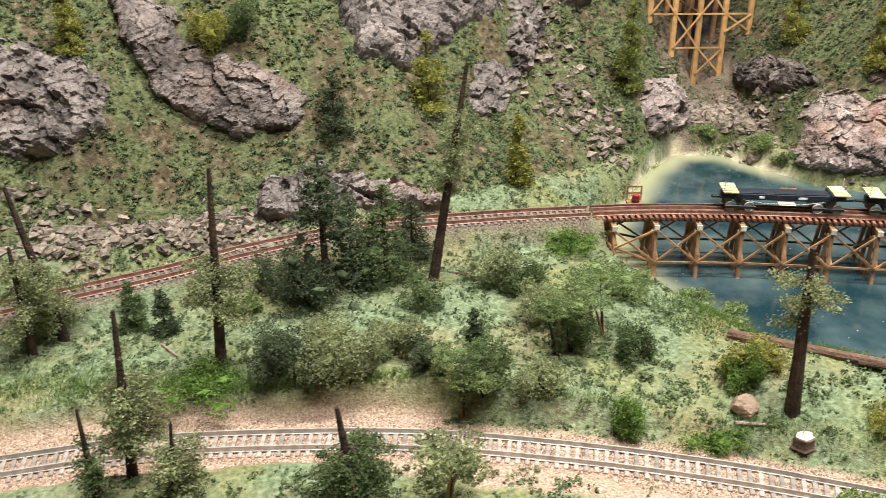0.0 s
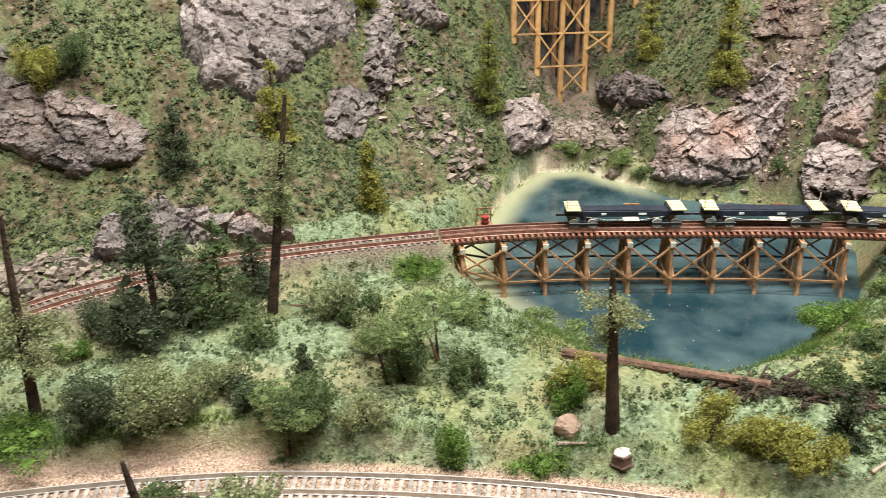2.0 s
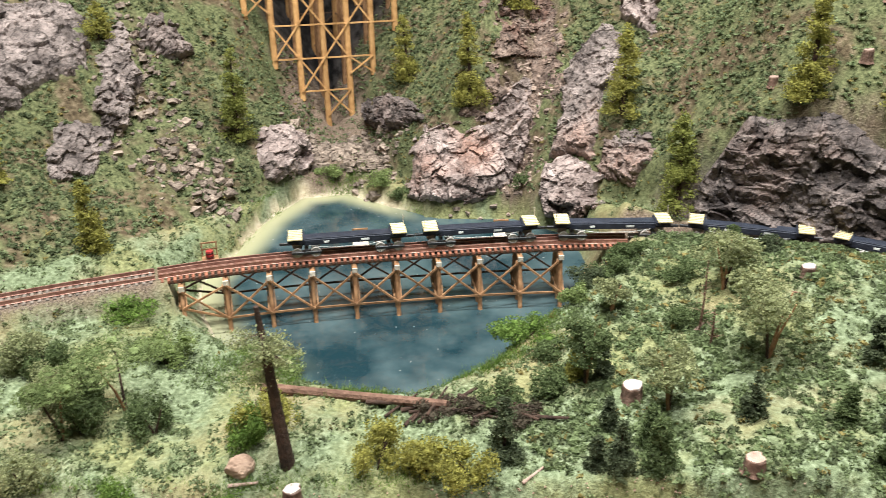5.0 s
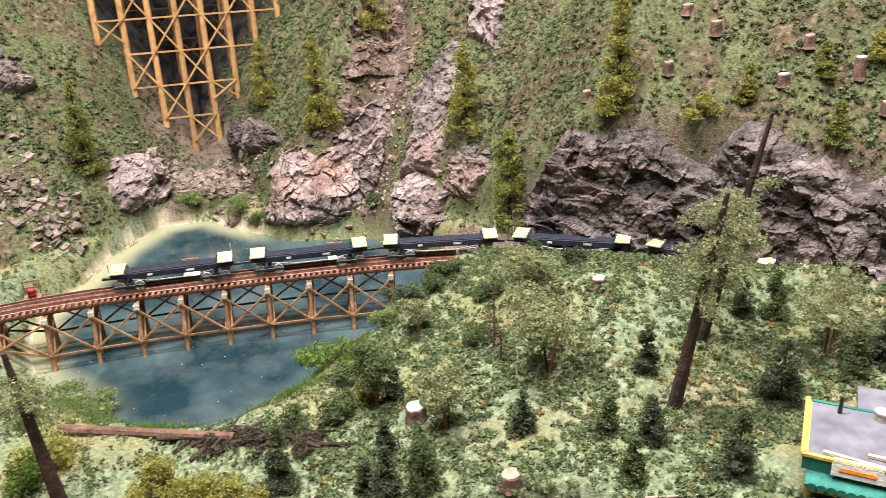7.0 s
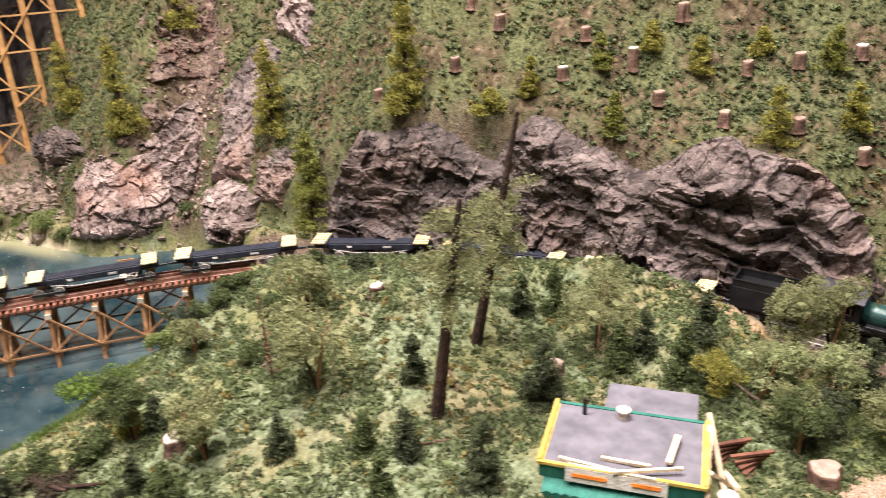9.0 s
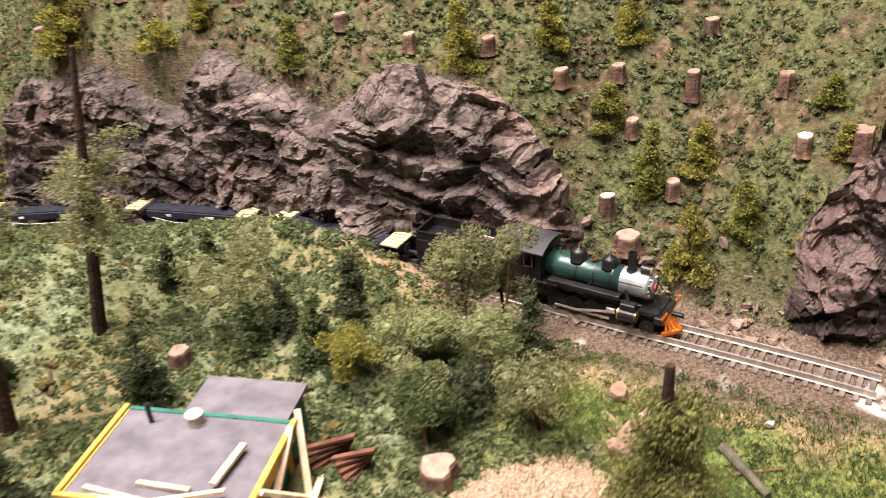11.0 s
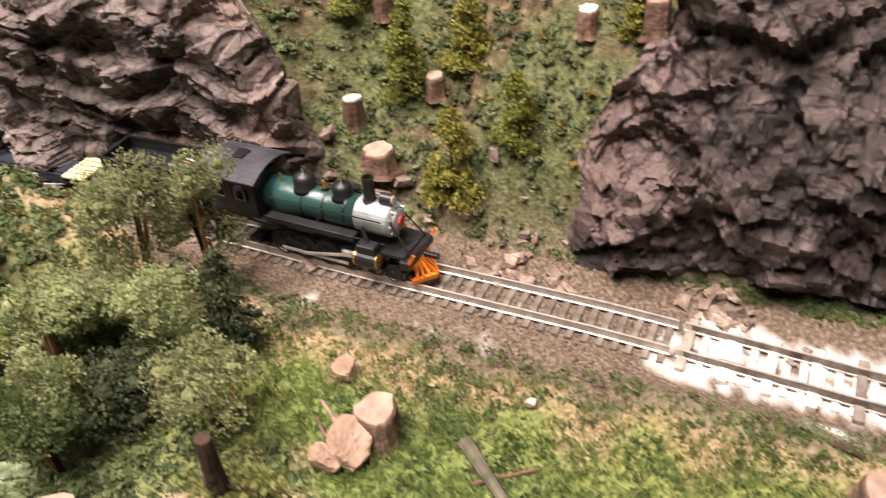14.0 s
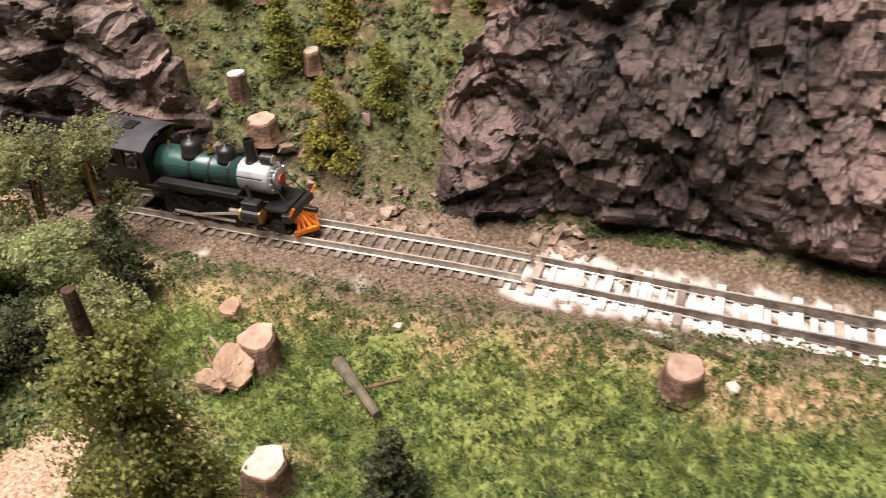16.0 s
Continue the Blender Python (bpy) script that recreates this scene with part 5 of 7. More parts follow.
def tall_conifer(x, y, h, lean, radius, bands, mat, seed, label, flake=0.0021):
    """A tall bare trunk with ragged boughs in some bands of its height: (from, to, reach, count)."""
    rng = np.random.RandomState(seed)
    t = planted("tall_conifer", x, y, label, "tree", "tall bare-trunked conifers", 0.003)
    lx, ly = lean
    pts = [(lx * u, ly * u, h * u) for u in (0, 0.25, 0.5, 0.75, 1.0)]
    part("trunk", stem(pts, [radius * q for q in (1.15, 0.95, 0.8, 0.62, 0.36)], 9), BARK, t)
    cs = []
    for u0, u1, reach, count in bands:
        for k in range(count):
            u = rng.uniform(u0, u1)
            a = rng.uniform(0, 6.283)
            ln = reach * rng.uniform(0.5, 1.0)
            bx, by, bz = lx * u, ly * u, h * u
            tip = (bx + ln * math.cos(a), by + ln * math.sin(a), bz - ln * rng.uniform(0.05, 0.45))
            part("bough", stem([(bx, by, bz), tip], (0.0007, 0.0003), 4), BARK, t)
            m = int((60 + 4200 * ln) * (0.0023 / flake) ** 1.5)
            w = rng.uniform(0.15, 1.05, m)
            q = np.outer(1 - w, (bx, by, bz)) + np.outer(w, tip) + rng.normal(size=(m, 3)) * np.array((0.0035, 0.0035, 0.0022)) * (1.2 - 0.5 * w)[:, None]
            q[:, 2] -= np.abs(rng.normal(size=m)) * 0.002
            cs.append(q)
    if cs:
        c = np.concatenate(cs)
        v, f = flakes(c, rng.uniform(0.6, 1.2, len(c)) * flake, rng)
        quick_mesh("needles", v, f, mat, t)
    return t


NEAR_OLIVE = foliage("foliage_olive", (0.14, 0.15, 0.05), (0.37, 0.38, 0.145))
TALL = [(-0.176, 0.527, 0.171, (0.012, 0.0), 0.0042, [(0.34, 0.60, 0.032, 26)], FOLIAGE_GREY), (-0.012, 0.648, 0.200, (0.030, 0.0), 0.0045, [(0.35, 0.86, 0.020, 22)], FOLIAGE_GREY),
        (0.248, 0.470, 0.134, (-0.010, 0.0), 0.0050, [(0.58, 0.92, 0.024, 16)], FOLIAGE_GREY), (-0.318, 0.573, 0.140, (-0.018, 0.0), 0.0042, [(0.15, 0.5, 0.030, 26)], FOLIAGE_GREY),
        (-0.333, 0.548, 0.100, (0.003, 0.0), 0.0036, [(0.3, 0.95, 0.030, 24)], FOLIAGE_GREY), (-0.206, 0.410, 0.128, (0.010, 0.0), 0.0034, [(0.25, 0.80, 0.024, 40)], FOLIAGE_GREY),
        (-0.219, 0.385, 0.076, (0.001, 0.0), 0.0024, [(0.2, 0.7, 0.010, 10)], FOLIAGE_MID), (-0.171, 0.385, 0.066, (0.007, 0.0), 0.0022, [(0.1, 0.80, 0.020, 30)], FOLIAGE_GREY),
        (-0.055, 0.375, 0.075, (-0.008, 0.0), 0.0036, [(0.15, 0.70, 0.034, 34)], FOLIAGE_MID), (0.673, 0.354, 0.165, (0.019, -0.009), 0.0046, [(0.60, 0.98, 0.034, 20)], FOLIAGE_GREY),
        (0.739, 0.415, 0.188, (0.030, -0.014), 0.0042, [(0.42, 0.72, 0.036, 22)], FOLIAGE_GREY), (0.880, 0.058, 0.138, (-0.002, 0.0), 0.0046, [(0.30, 0.55, 0.027, 36), (0.50, 0.76, 0.022, 40), (0.72, 0.94, 0.012, 22)], NEAR_OLIVE)]
for k, (x, y, h, lean, r, bands, mat) in enumerate(TALL):
    tall_conifer(x, y, h, lean, r, bands, mat, 300 + k, "tall dark bare trunk with ragged grey-green boughs" if mat is FOLIAGE_GREY else "dark spiky trunk wrapped in green foam boughs", 0.0015 if mat is NEAR_OLIVE else 0.0018)

YELLOW_CONIFERS = [(-0.385, 0.842, 0.068, 0.032), (-0.018, 0.901, 0.089, 0.042), (0.081, 0.857, 0.082, 0.032), (0.249, 1.107, 0.125, 0.043), (0.516, 1.205, 0.097, 0.039), (0.568, 1.047, 0.127, 0.043), (0.724, 0.902, 0.115, 0.045), (0.715, 0.738, 0.113, 0.049), (0.089, 1.14, 0.047, 0.038), (0.675, 1.157, 0.068, 0.046), (0.802, 0.663, 0.122, 0.036)]
for k, (x, y, h, w) in enumerate(YELLOW_CONIFERS):
    conifer(x, y, h, w, FOLIAGE_YELLOW if k % 4 != 3 else FOLIAGE_OLIVE, 400 + k, "yellow-green foam conifer on the hillside", density=1.15, group="yellow-green conifers", flake=0.0023)
YOUNG_CONIFERS = [(0.863, 0.603, 0.022, 0.034), (0.894, 0.578, 0.042, 0.017), (0.951, 0.545, 0.031, 0.019), (1.013, 0.481, 0.032, 0.021), (0.935, 0.503, 0.036, 0.021), (1.024, 0.397, 0.048, 0.026), (1.082, 0.368, 0.04, 0.022), (1.097, 0.32, 0.032, 0.027), (1.061, 0.456, 0.024, 0.021), (1.095, 0.41, 0.036, 0.022), (1.139, 0.343, 0.043, 0.023), (0.992, 0.524, 0.025, 0.025), (1.095, 0.275, 0.053, 0.021), (1.123, 0.255, 0.036, 0.024), (1.108, 0.201, 0.038, 0.022), (1.082, 0.224, 0.048, 0.029), (1.154, 0.173, 0.025, 0.012), (1.172, 0.197, 0.016, 0.016)]
for k, (x, y, h, w) in enumerate(YOUNG_CONIFERS):
    conifer(x, y, h, w, FOLIAGE_YELLOW if k % 5 in (0, 1, 3) else FOLIAGE_OLIVE, 450 + k, "small bright yellow-green conifer among cut stumps", name="young_conifer", density=1.3, group="young conifers in the clearing")
DARK_CONIFERS = [(-0.119, 0.846, 0.068), (-0.264, 0.591, 0.046), (-0.236, 0.583, 0.043), (-0.105, 0.628, 0.134), (-0.053, 0.646, 0.095), (-0.032, 0.705, 0.062), (0.023, 0.547, 0.030), (0.107, 0.583, 0.034),
                 (0.674, 0.396, 0.039), (0.64, 0.329, 0.036), (0.61, 0.304, 0.034), (0.665, 0.277, 0.048), (0.749, 0.334, 0.054), (0.827, 0.432, 0.045), (0.795, 0.437, 0.036), (0.872, 0.312, 0.038),
                 (0.842, 0.294, 0.044), (0.836, 0.330, 0.036), (0.498, 0.477, 0.030), (0.616, 0.35, 0.030), (0.57, 0.385, 0.033), (0.948, 0.221, 0.054), (0.814, 0.333, 0.040), (0.45, 0.388, 0.026),
                 (0.476, 0.416, 0.027), (0.493, 0.386, 0.035), (0.463, 0.379, 0.040), (0.397, 0.425, 0.049), (0.487, 0.368, 0.043), (0.953, 0.042, 0.036), (-0.085, 0.655, 0.085), (0.66, 0.555, 0.040)]
for k, (x, y, h) in enumerate(DARK_CONIFERS):
    conifer(x, y, h, h * (0.50 if h < 0.06 else 0.62), FOLIAGE_DARK if k % 3 != 1 else FOLIAGE_MID, 500 + k, "dark green bottle-brush conifer on the ground", name="dark_conifer", density=1.15, group="dark conifers")
ROUND_TREES = [(0.611, 0.43, 0.070, 0.068, "grey"), (0.636, 0.529, 0.060, 0.054, "grey"), (0.522, 0.418, 0.055, 0.042, "grey"), (0.819, 0.365, 0.070, 0.072, "grey"), (0.852, 0.273, 0.034, 0.036, "yellow"),
               (0.901, 0.263, 0.042, 0.042, "grey"), (0.863, 0.206, 0.044, 0.040, "mid"), (0.936, 0.278, 0.084, 0.046, "grey"), (0.963, 0.268, 0.080, 0.040, "grey"), (0.884, 0.258, 0.050, 0.045, "pale"),
               (0.921, 0.229, 0.055, 0.043, "pale"), (0.877, 0.222, 0.040, 0.037, "grey"), (0.920, 0.180, 0.046, 0.046, "grey"), (0.000, 0.368, 0.058, 0.048, "grey"), (0.481, 0.473, 0.057, 0.036, "mid"), (0.544, 0.556, 0.034, 0.030, "grey")]
TREE_MATS = {"grey": FOLIAGE_GREY, "yellow": FOLIAGE_YELLOW, "mid": FOLIAGE_MID, "pale": foliage("foliage_pale", (0.22, 0.26, 0.12), (0.52, 0.57, 0.30))}
TREE_WORDS = {"grey": "olive-grey airy tree on thin brown stems", "yellow": "low yellow-leaved tree on forked stems", "mid": "rounded mid-green leafy tree on thin stems", "pale": "rounded tree with pale flecked green leaves"}
for k, (x, y, h, w, tone) in enumerate(ROUND_TREES):
    round_tree(x, y, h, w, TREE_MATS[tone], 600 + k, TREE_WORDS[tone], 0.30 if h < 0.06 else 0.22 if x > 0.93 else 0.38, flake=0.0014 if x > 0.8 else 0.0019)
BUSHES = [(-0.256, 0.871, 0.059, 0.061, "y"), (-0.215, 0.883, 0.047, 0.037, "m"), (0.234, 0.520, 0.028, 0.055, "y"), (0.309, 0.446, 0.042, 0.040, "y"), (0.340, 0.430, 0.034, 0.045, "y"), (0.367, 0.414, 0.030, 0.045, "y"),
          (0.133, 0.466, 0.035, 0.028, "b"), (0.219, 0.50, 0.033, 0.035, "b"), (-0.116, 0.508, 0.055, 0.060, "d"), (-0.082, 0.510, 0.052, 0.056, "g"), (-0.187, 0.496, 0.024, 0.070, "b"), (0.027, 0.492, 0.052, 0.050, "m"),
          (0.071, 0.495, 0.032, 0.045, "g"), (0.153, 0.54, 0.038, 0.038, "m"), (-0.013, 0.512, 0.035, 0.035, "d"), (0.041, 0.645, 0.044, 0.050, "g"), (0.066, 0.632, 0.040, 0.045, "m"), (0.124, 0.725, 0.024, 0.055, "b")]
BUSHES_TOO = [(-0.064, 0.510, 0.042, 0.045, "g"), (-0.177, 0.618, 0.018, 0.030, "b"), (0.189, 0.458, 0.016, 0.050, "b"), (-0.04, 0.535, 0.034, 0.040, "g"), (-0.152, 0.655, 0.045, 0.060, "d"), (-0.12, 0.615, 0.050, 0.050, "d"), (-0.02, 0.60, 0.026, 0.045, "m"), (0.10, 0.55, 0.045, 0.040, "m"),
              (0.085, 0.585, 0.040, 0.050, "g"), (0.62, 0.575, 0.022, 0.035, "m"), (0.585, 0.505, 0.020, 0.035, "m"), (0.70, 0.555, 0.024, 0.030, "d"), (0.41, 0.475, 0.022, 0.040, "m"), (0.45, 0.47, 0.024, 0.035, "m"), (0.46, 0.555, 0.022, 0.055, "b"), (0.47, 0.52, 0.018, 0.03, "m"), (0.26, 0.375, 0.018, 0.06, "b"), (0.895, 0.215, 0.035, 0.05, "d")]
FEATHER = foliage("foliage_feather", (0.15, 0.19, 0.065), (0.36, 0.43, 0.17))
BUSHES_FAR = [(0.545, 0.612, 0.026, 0.036, "d"), (0.575, 0.622, 0.022, 0.040, "m"), (0.600, 0.632, 0.020, 0.034, "m"), (0.522, 0.590, 0.020, 0.030, "f"), (0.160, 0.640, 0.030, 0.050, "f"), (0.365, 0.488, 0.012, 0.036, "w"), (0.395, 0.469, 0.014, 0.036, "w"), (0.425, 0.453, 0.014, 0.030, "w"), (0.475, 0.486, 0.024, 0.028, "y"), (0.48, 0.590, 0.022, 0.050, "f"), (0.442, 1.082, 0.024, 0.045, "f"), (0.463, 1.046, 0.020, 0.040, "m"), (0.616, 0.960, 0.022, 0.032, "m"), (0.375, 1.140, 0.016, 0.045, "f"), (0.255, 0.640, 0.016, 0.050, "f"), (0.232, 0.668, 0.014, 0.045, "f")]
BUSH_MATS = {"f": FEATHER, "w": foliage("dead_brush", (0.065, 0.052, 0.036), (0.16, 0.130, 0.092)), "y": FOLIAGE_YELLOW, "m": FOLIAGE_MID, "b": FOLIAGE_BRIGHT, "d": FOLIAGE_DARK, "g": FOLIAGE_GREY}
BUSH_WORDS = {"w": "tangled heap of dead brown brush on the bank", "f": "soft light green feathery bush on the bank", "y": "bright yellow flowering bush on the bank", "m": "mid-green leafy bush on the bank", "b": "fresh bright green foam bush on the ground", "d": "dark green dense bush on the bank", "g": "grey-green feathery bush on the bank"}
for k, (x, y, h, w, tone) in enumerate(BUSHES + BUSHES_TOO + BUSHES_FAR):
    bush(x, y, h, w, BUSH_MATS[tone], 700 + k, BUSH_WORDS[tone])


WIDE, NEAR_BANK = (-0.52, 1.26, 0.05, 1.38), (0.42, 0.95, 0.14, 0.68)


def ground_clumps(name, count, mat, seed, box_of, hill_share, label, size=(0.0034, 0.0072), per=10, meadow=False):
    """Foam clumps strewn over the ground, in patches."""
    rng = np.random.RandomState(seed)
    x0, x1, y0, y1 = box_of
    p = np.column_stack([rng.uniform(x0, x1, count * 6), rng.uniform(y0, y1, count * 6)])
    z, rk = terrain(p)
    dm, (df, _, fs) = along(MAIN, p)[0], along(FRONT, p)
    dp = along(POND + POND[:1], p)[0]
    ok = (dm > np.where(p[:, 0] < 0.2, 0.025, 0.034)) & (df > np.where(fs > 0, np.where(p[:, 0] > 0, 0.024, 0.037), 0.046)) & (along(GULLY, p)[0] > rng.uniform(0.004, 0.030, len(p))) & (rk < 0.25) & ~(inside(POND, p) | (dp < 0.012))
    ok &= ~((np.abs(p[:, 0] - 0.745) < 0.055) & (np.abs(p[:, 1] - 0.235) < 0.055)) & (np.hypot(p[:, 0] - 0.875, (p[:, 1] - 0.135) * 1.5) > 0.05)
    for poly in REGIONS:
        near = (p[:, 0] > min(q[0] for q in poly) - 0.01) & (p[:, 0] < max(q[0] for q in poly) + 0.01) & (p[:, 1] > min(q[1] for q in poly) - 0.01) & (p[:, 1] < max(q[1] for q in poly) + 0.01) & ok
        i = np.nonzero(near)[0]
        ring = np.vstack([poly, poly[:1]])
        ok[i] &= ~(inside(poly, p[i]) & (along(ring, p[i])[0] > rng.uniform(0.001, 0.012, len(i))) & (rng.uniform(size=len(i)) > 0.07))
    ok &= p[:, 1] < np.interp(p[:, 0], [-0.5, -0.4, -0.1, 0.2, 0.55, 0.7, 0.85, 0.95, 1.05, 1.25], [0.90, 0.99, 1.22, 1.34, 1.38, 1.22, 1.10, 0.74, 0.58, 0.35])
    patch = fbm(np.column_stack([p, p[:, 0] * 0]) * 16, 3, seed + 3)
    hill = inside(RIM, p)
    ok &= (patch > rng.uniform(-0.55, 0.35, len(p))) & (rng.uniform(size=len(p)) < np.where(hill, hill_share, 1 - hill_share))
    if not meadow:
        ok &= ~((p[:, 0] > 0.93) & ~hill)
    p, z, hill = p[ok][:count], z[ok][:count] + (0.0006 if meadow else 0.0), hill[ok][:count]
    n = len(p)
    s = rng.uniform(size[0], size[1], n) * rng.uniform(0.7, 1.0, n)
    d = rng.normal(size=(n, per, 3))
    d /= np.linalg.norm(d, axis=2)[:, :, None]
    d[:, :, 2] = np.abs(d[:, :, 2]) * 0.75
    c = np.column_stack([p, z])[:, None, :] + d * (s[:, None] * rng.uniform(0.4, 1.0, (n, per)))[:, :, None]
    leaves = flakes(c.reshape(-1, 3), np.repeat(s, per) * rng.uniform(0.32, 0.66, n * per), rng)
    keep = hill | (box_of == NEAR_BANK)
    lumps = blobs(np.column_stack([p, z + 0.10 * s])[keep], (s * rng.uniform(0.35, 0.62, n))[keep], rng, 0.7)
    return tagged(tufted(name, leaves, lumps, mat), label, "ground cover", kind="stuff")


COVER_PALE = foliage("cover_pale", (0.13, 0.165, 0.078), (0.275, 0.325, 0.170))
COVER_MID = foliage("cover_mid", (0.100, 0.124, 0.056), (0.29, 0.335, 0.172))
COVER_DARK = foliage("cover_dark", (0.066, 0.082, 0.040), (0.18, 0.205, 0.105))
TURF = foliage("turf", (0.085, 0.122, 0.034), (0.255, 0.325, 0.100))
MEADOW_DARK = foliage("meadow_dark", (0.055, 0.085, 0.034), (0.18, 0.24, 0.090))
COVER_DRY = foliage("cover_dry", (0.14, 0.11, 0.04), (0.36, 0.30, 0.11))
ground_clumps("ground_cover", 15000, COVER_MID, 11, WIDE, 0.74, "dark and mid green clumps of ground foam")
ground_clumps("ground_cover", 8000, COVER_PALE, 12, WIDE, 0.30, "pale green clumps of ground foam")
ground_clumps("ground_cover", 8000, COVER_DARK, 13, WIDE, 0.94, "deep green clumps of ground foam")
ground_clumps("ground_cover", 2600, COVER_DRY, 14, WIDE, 0.94, "dry yellowish clumps of ground foam", (0.0026, 0.0058))
COVER_BANK = foliage("cover_bank", (0.105, 0.135, 0.060), (0.27, 0.325, 0.155))
ground_clumps("ground_cover", 3000, COVER_BANK, 17, NEAR_BANK, 0.05, "mid green clumps of ground foam on the bank", (0.0040, 0.0086), 14)
ground_clumps("ground_cover", 900, COVER_DARK, 18, NEAR_BANK, 0.05, "deep green clumps of ground foam on the bank")
ground_clumps("ground_cover", 500, COVER_DRY, 19, NEAR_BANK, 0.05, "dry yellowish clumps of ground foam on the bank")
ground_clumps("ground_cover", 15000, TURF, 15, (0.86, 1.22, -0.14, 0.30), 0.12, "low grass-green turf clumps in the meadow", (0.0010, 0.0024), 7, True)
ground_clumps("ground_cover", 5200, MEADOW_DARK, 16, (0.86, 1.22, -0.14, 0.30), 0.05, "dark green turf clumps in the meadow", (0.0018, 0.0042), 8, True)


# ---- stumps, logs and sticks ----
def stump(x, y, h, r, seed, top_mat, group=""):
    """A cut stump with a flared foot, bark and a pale sawn top."""
    rng = np.random.RandomState(seed)
    t = planted("stump", x, y, "sawn tree stump with brown bark and pale top", "stump", group, 0.002)
    prof = [(0.0, 0.0), (1.28, 0.0), (1.08, 0.18), (1.0, 0.5), (0.97, 0.93), (0.93, 1.0)]
    seg = 14
    wob = 1 + 0.10 * rng.normal(size=seg)
    bm = bmesh.new()
    rings = []
    for q, z in prof[1:]:
        rings.append([bm.verts.new((r * q * (1 + (wob[k] - 1) * (1.6 - z)) * math.cos(6.2832 * k / seg), r * q * (1 + (wob[k] - 1) * (1.6 - z)) * math.sin(6.2832 * k / seg), z * (h + 0.002))) for k in range(seg)])
    for a, b in zip(rings, rings[1:]):
        for k in range(seg):
            bm.faces.new((a[k], a[(k + 1) % seg], b[(k + 1) % seg], b[k]))
    bm.faces.new(rings[-1])
    part("bark", bm, STUMP_BARK, t)
    bm = bmesh.new()
    lo = [bm.verts.new((r * 0.90 * wob[k] * math.cos(6.2832 * k / seg), r * 0.90 * wob[k] * math.sin(6.2832 * k / seg), h + 0.0015)) for k in range(seg)]
    hi = [bm.verts.new((v.co.x * 0.96, v.co.y * 0.96, h + 0.0030 + 0.12 * v.co.x)) for v in lo]
    for k in range(seg):
        bm.faces.new((lo[k], lo[(k + 1) % seg], hi[(k + 1) % seg], hi[k]))
    bm.faces.new(hi)
    part("sawn_top", bm, top_mat, t, "pale sawn wood")
    return t


STUMP_BARK = mixed("stump_bark", (0.085, 0.048, 0.034), (0.23, 0.14, 0.102), 140, 0.9, bump=0.5, bump_scale=500)
CUT_PALE = mixed("cut_wood_pale", (0.40, 0.32, 0.28), (0.60, 0.50, 0.445), 160, 0.8, vary=0.1)
BACK_STUMPS = [(0.9, 0.677, 0.010), (0.881, 0.668, 0.008), (0.896, 0.638, 0.012), (0.85, 0.648, 0.011), (0.788, 0.703, 0.009), (0.921, 0.565, 0.010), (0.975, 0.49, 0.010), (1.005, 0.438, 0.011), (1.043, 0.39, 0.010),
               (1.019, 0.515, 0.014), (0.972, 0.525, 0.019), (0.948, 0.567, 0.010), (1.076, 0.426, 0.011), (1.078, 0.35, 0.011), (1.106, 0.305, 0.011), (1.068, 0.288, 0.016), (1.105, 0.262, 0.011), (1.064, 0.262, 0.011),
               (1.15, 0.291, 0.019), (1.168, 0.229, 0.013), (1.148, 0.196, 0.011), (1.158, 0.165, 0.016), (1.117, 0.332, 0.010), (1.191, 0.313, 0.009), (1.221, 0.289, 0.008), (1.12, 0.40, 0.010), (1.045, 0.455, 0.010)]
for k, (x, y, h) in enumerate(BACK_STUMPS):
    stump(x, y, h, 0.0085 if (x, y) == (1.064, 0.262) else 0.0072 if x > 1.15 and y < 0.2 else 0.0052, 800 + k, CUT_WOOD if k % 5 else CUT_PALE, "stumps in the clearing")
FRONT_STUMPS = [(0.248, 0.446, 0.010, 0.0075), (0.505, 0.443, 0.016, 0.0088), (0.688, 0.491, 0.010, 0.0070), (0.775, 0.358, 0.016, 0.0075), (0.966, 0.140, 0.019, 0.0100), (0.926, 0.079, 0.018, 0.0095), (1.062, -0.013, 0.015, 0.0090), (0.852, 0.179, 0.015, 0.0110), (0.538, 0.338, 0.013, 0.0075)]
for k, (x, y, h, r) in enumerate(FRONT_STUMPS):
    stump(x, y, h * 0.68, r * 0.90, 850 + k, CUT_PALE if k in (0, 1, 2, 5) else CUT_WOOD, "stumps in the foreground")
ROCK_TAN = mixed("rock_tan", (0.20, 0.125, 0.085), (0.43, 0.30, 0.215), 60, 0.85, bump=0.35, vary=0.1)
for k, (x, y, sz) in enumerate([(0.212, 0.474, 0.024), (0.950, 0.139, 0.024), (0.976, 0.177, 0.016), (0.941, 0.140, 0.015)]):
    rock("tan_rock", (x, y, ground_z(x, y) + sz * 0.24), (sz, sz * 0.8, sz * 0.72), 40 * k, ROCK_TAN, 900 + k, "chipped tan stone lying on the grass", "stone", 4, 0.07, 2.2, planes=8)
for k, (x, y, sz) in enumerate([(1.019, 0.106, 0.008), (1.071, -0.030, 0.008)]):
    rock("pale_pebble", (x, y, ground_z(x, y) + sz * 0.28), (sz, sz * 0.8, sz * 0.7), 70 * k, CUT_PALE, 920 + k, "pale pebble lying in the grass", "stone", 3, 0.06)


def stick(a, b, r, material, label, name="stick", taper=0.6):
    za, zb = ground_z(*a) + r * 0.9, ground_z(*b) + r * 0.9
    ob = part(name, tube(r, r * taper, math.dist((*a, za), (*b, zb)), 9, between((*a, za), (*b, zb))), material, None)
    return tagged(ob, label, "wood")


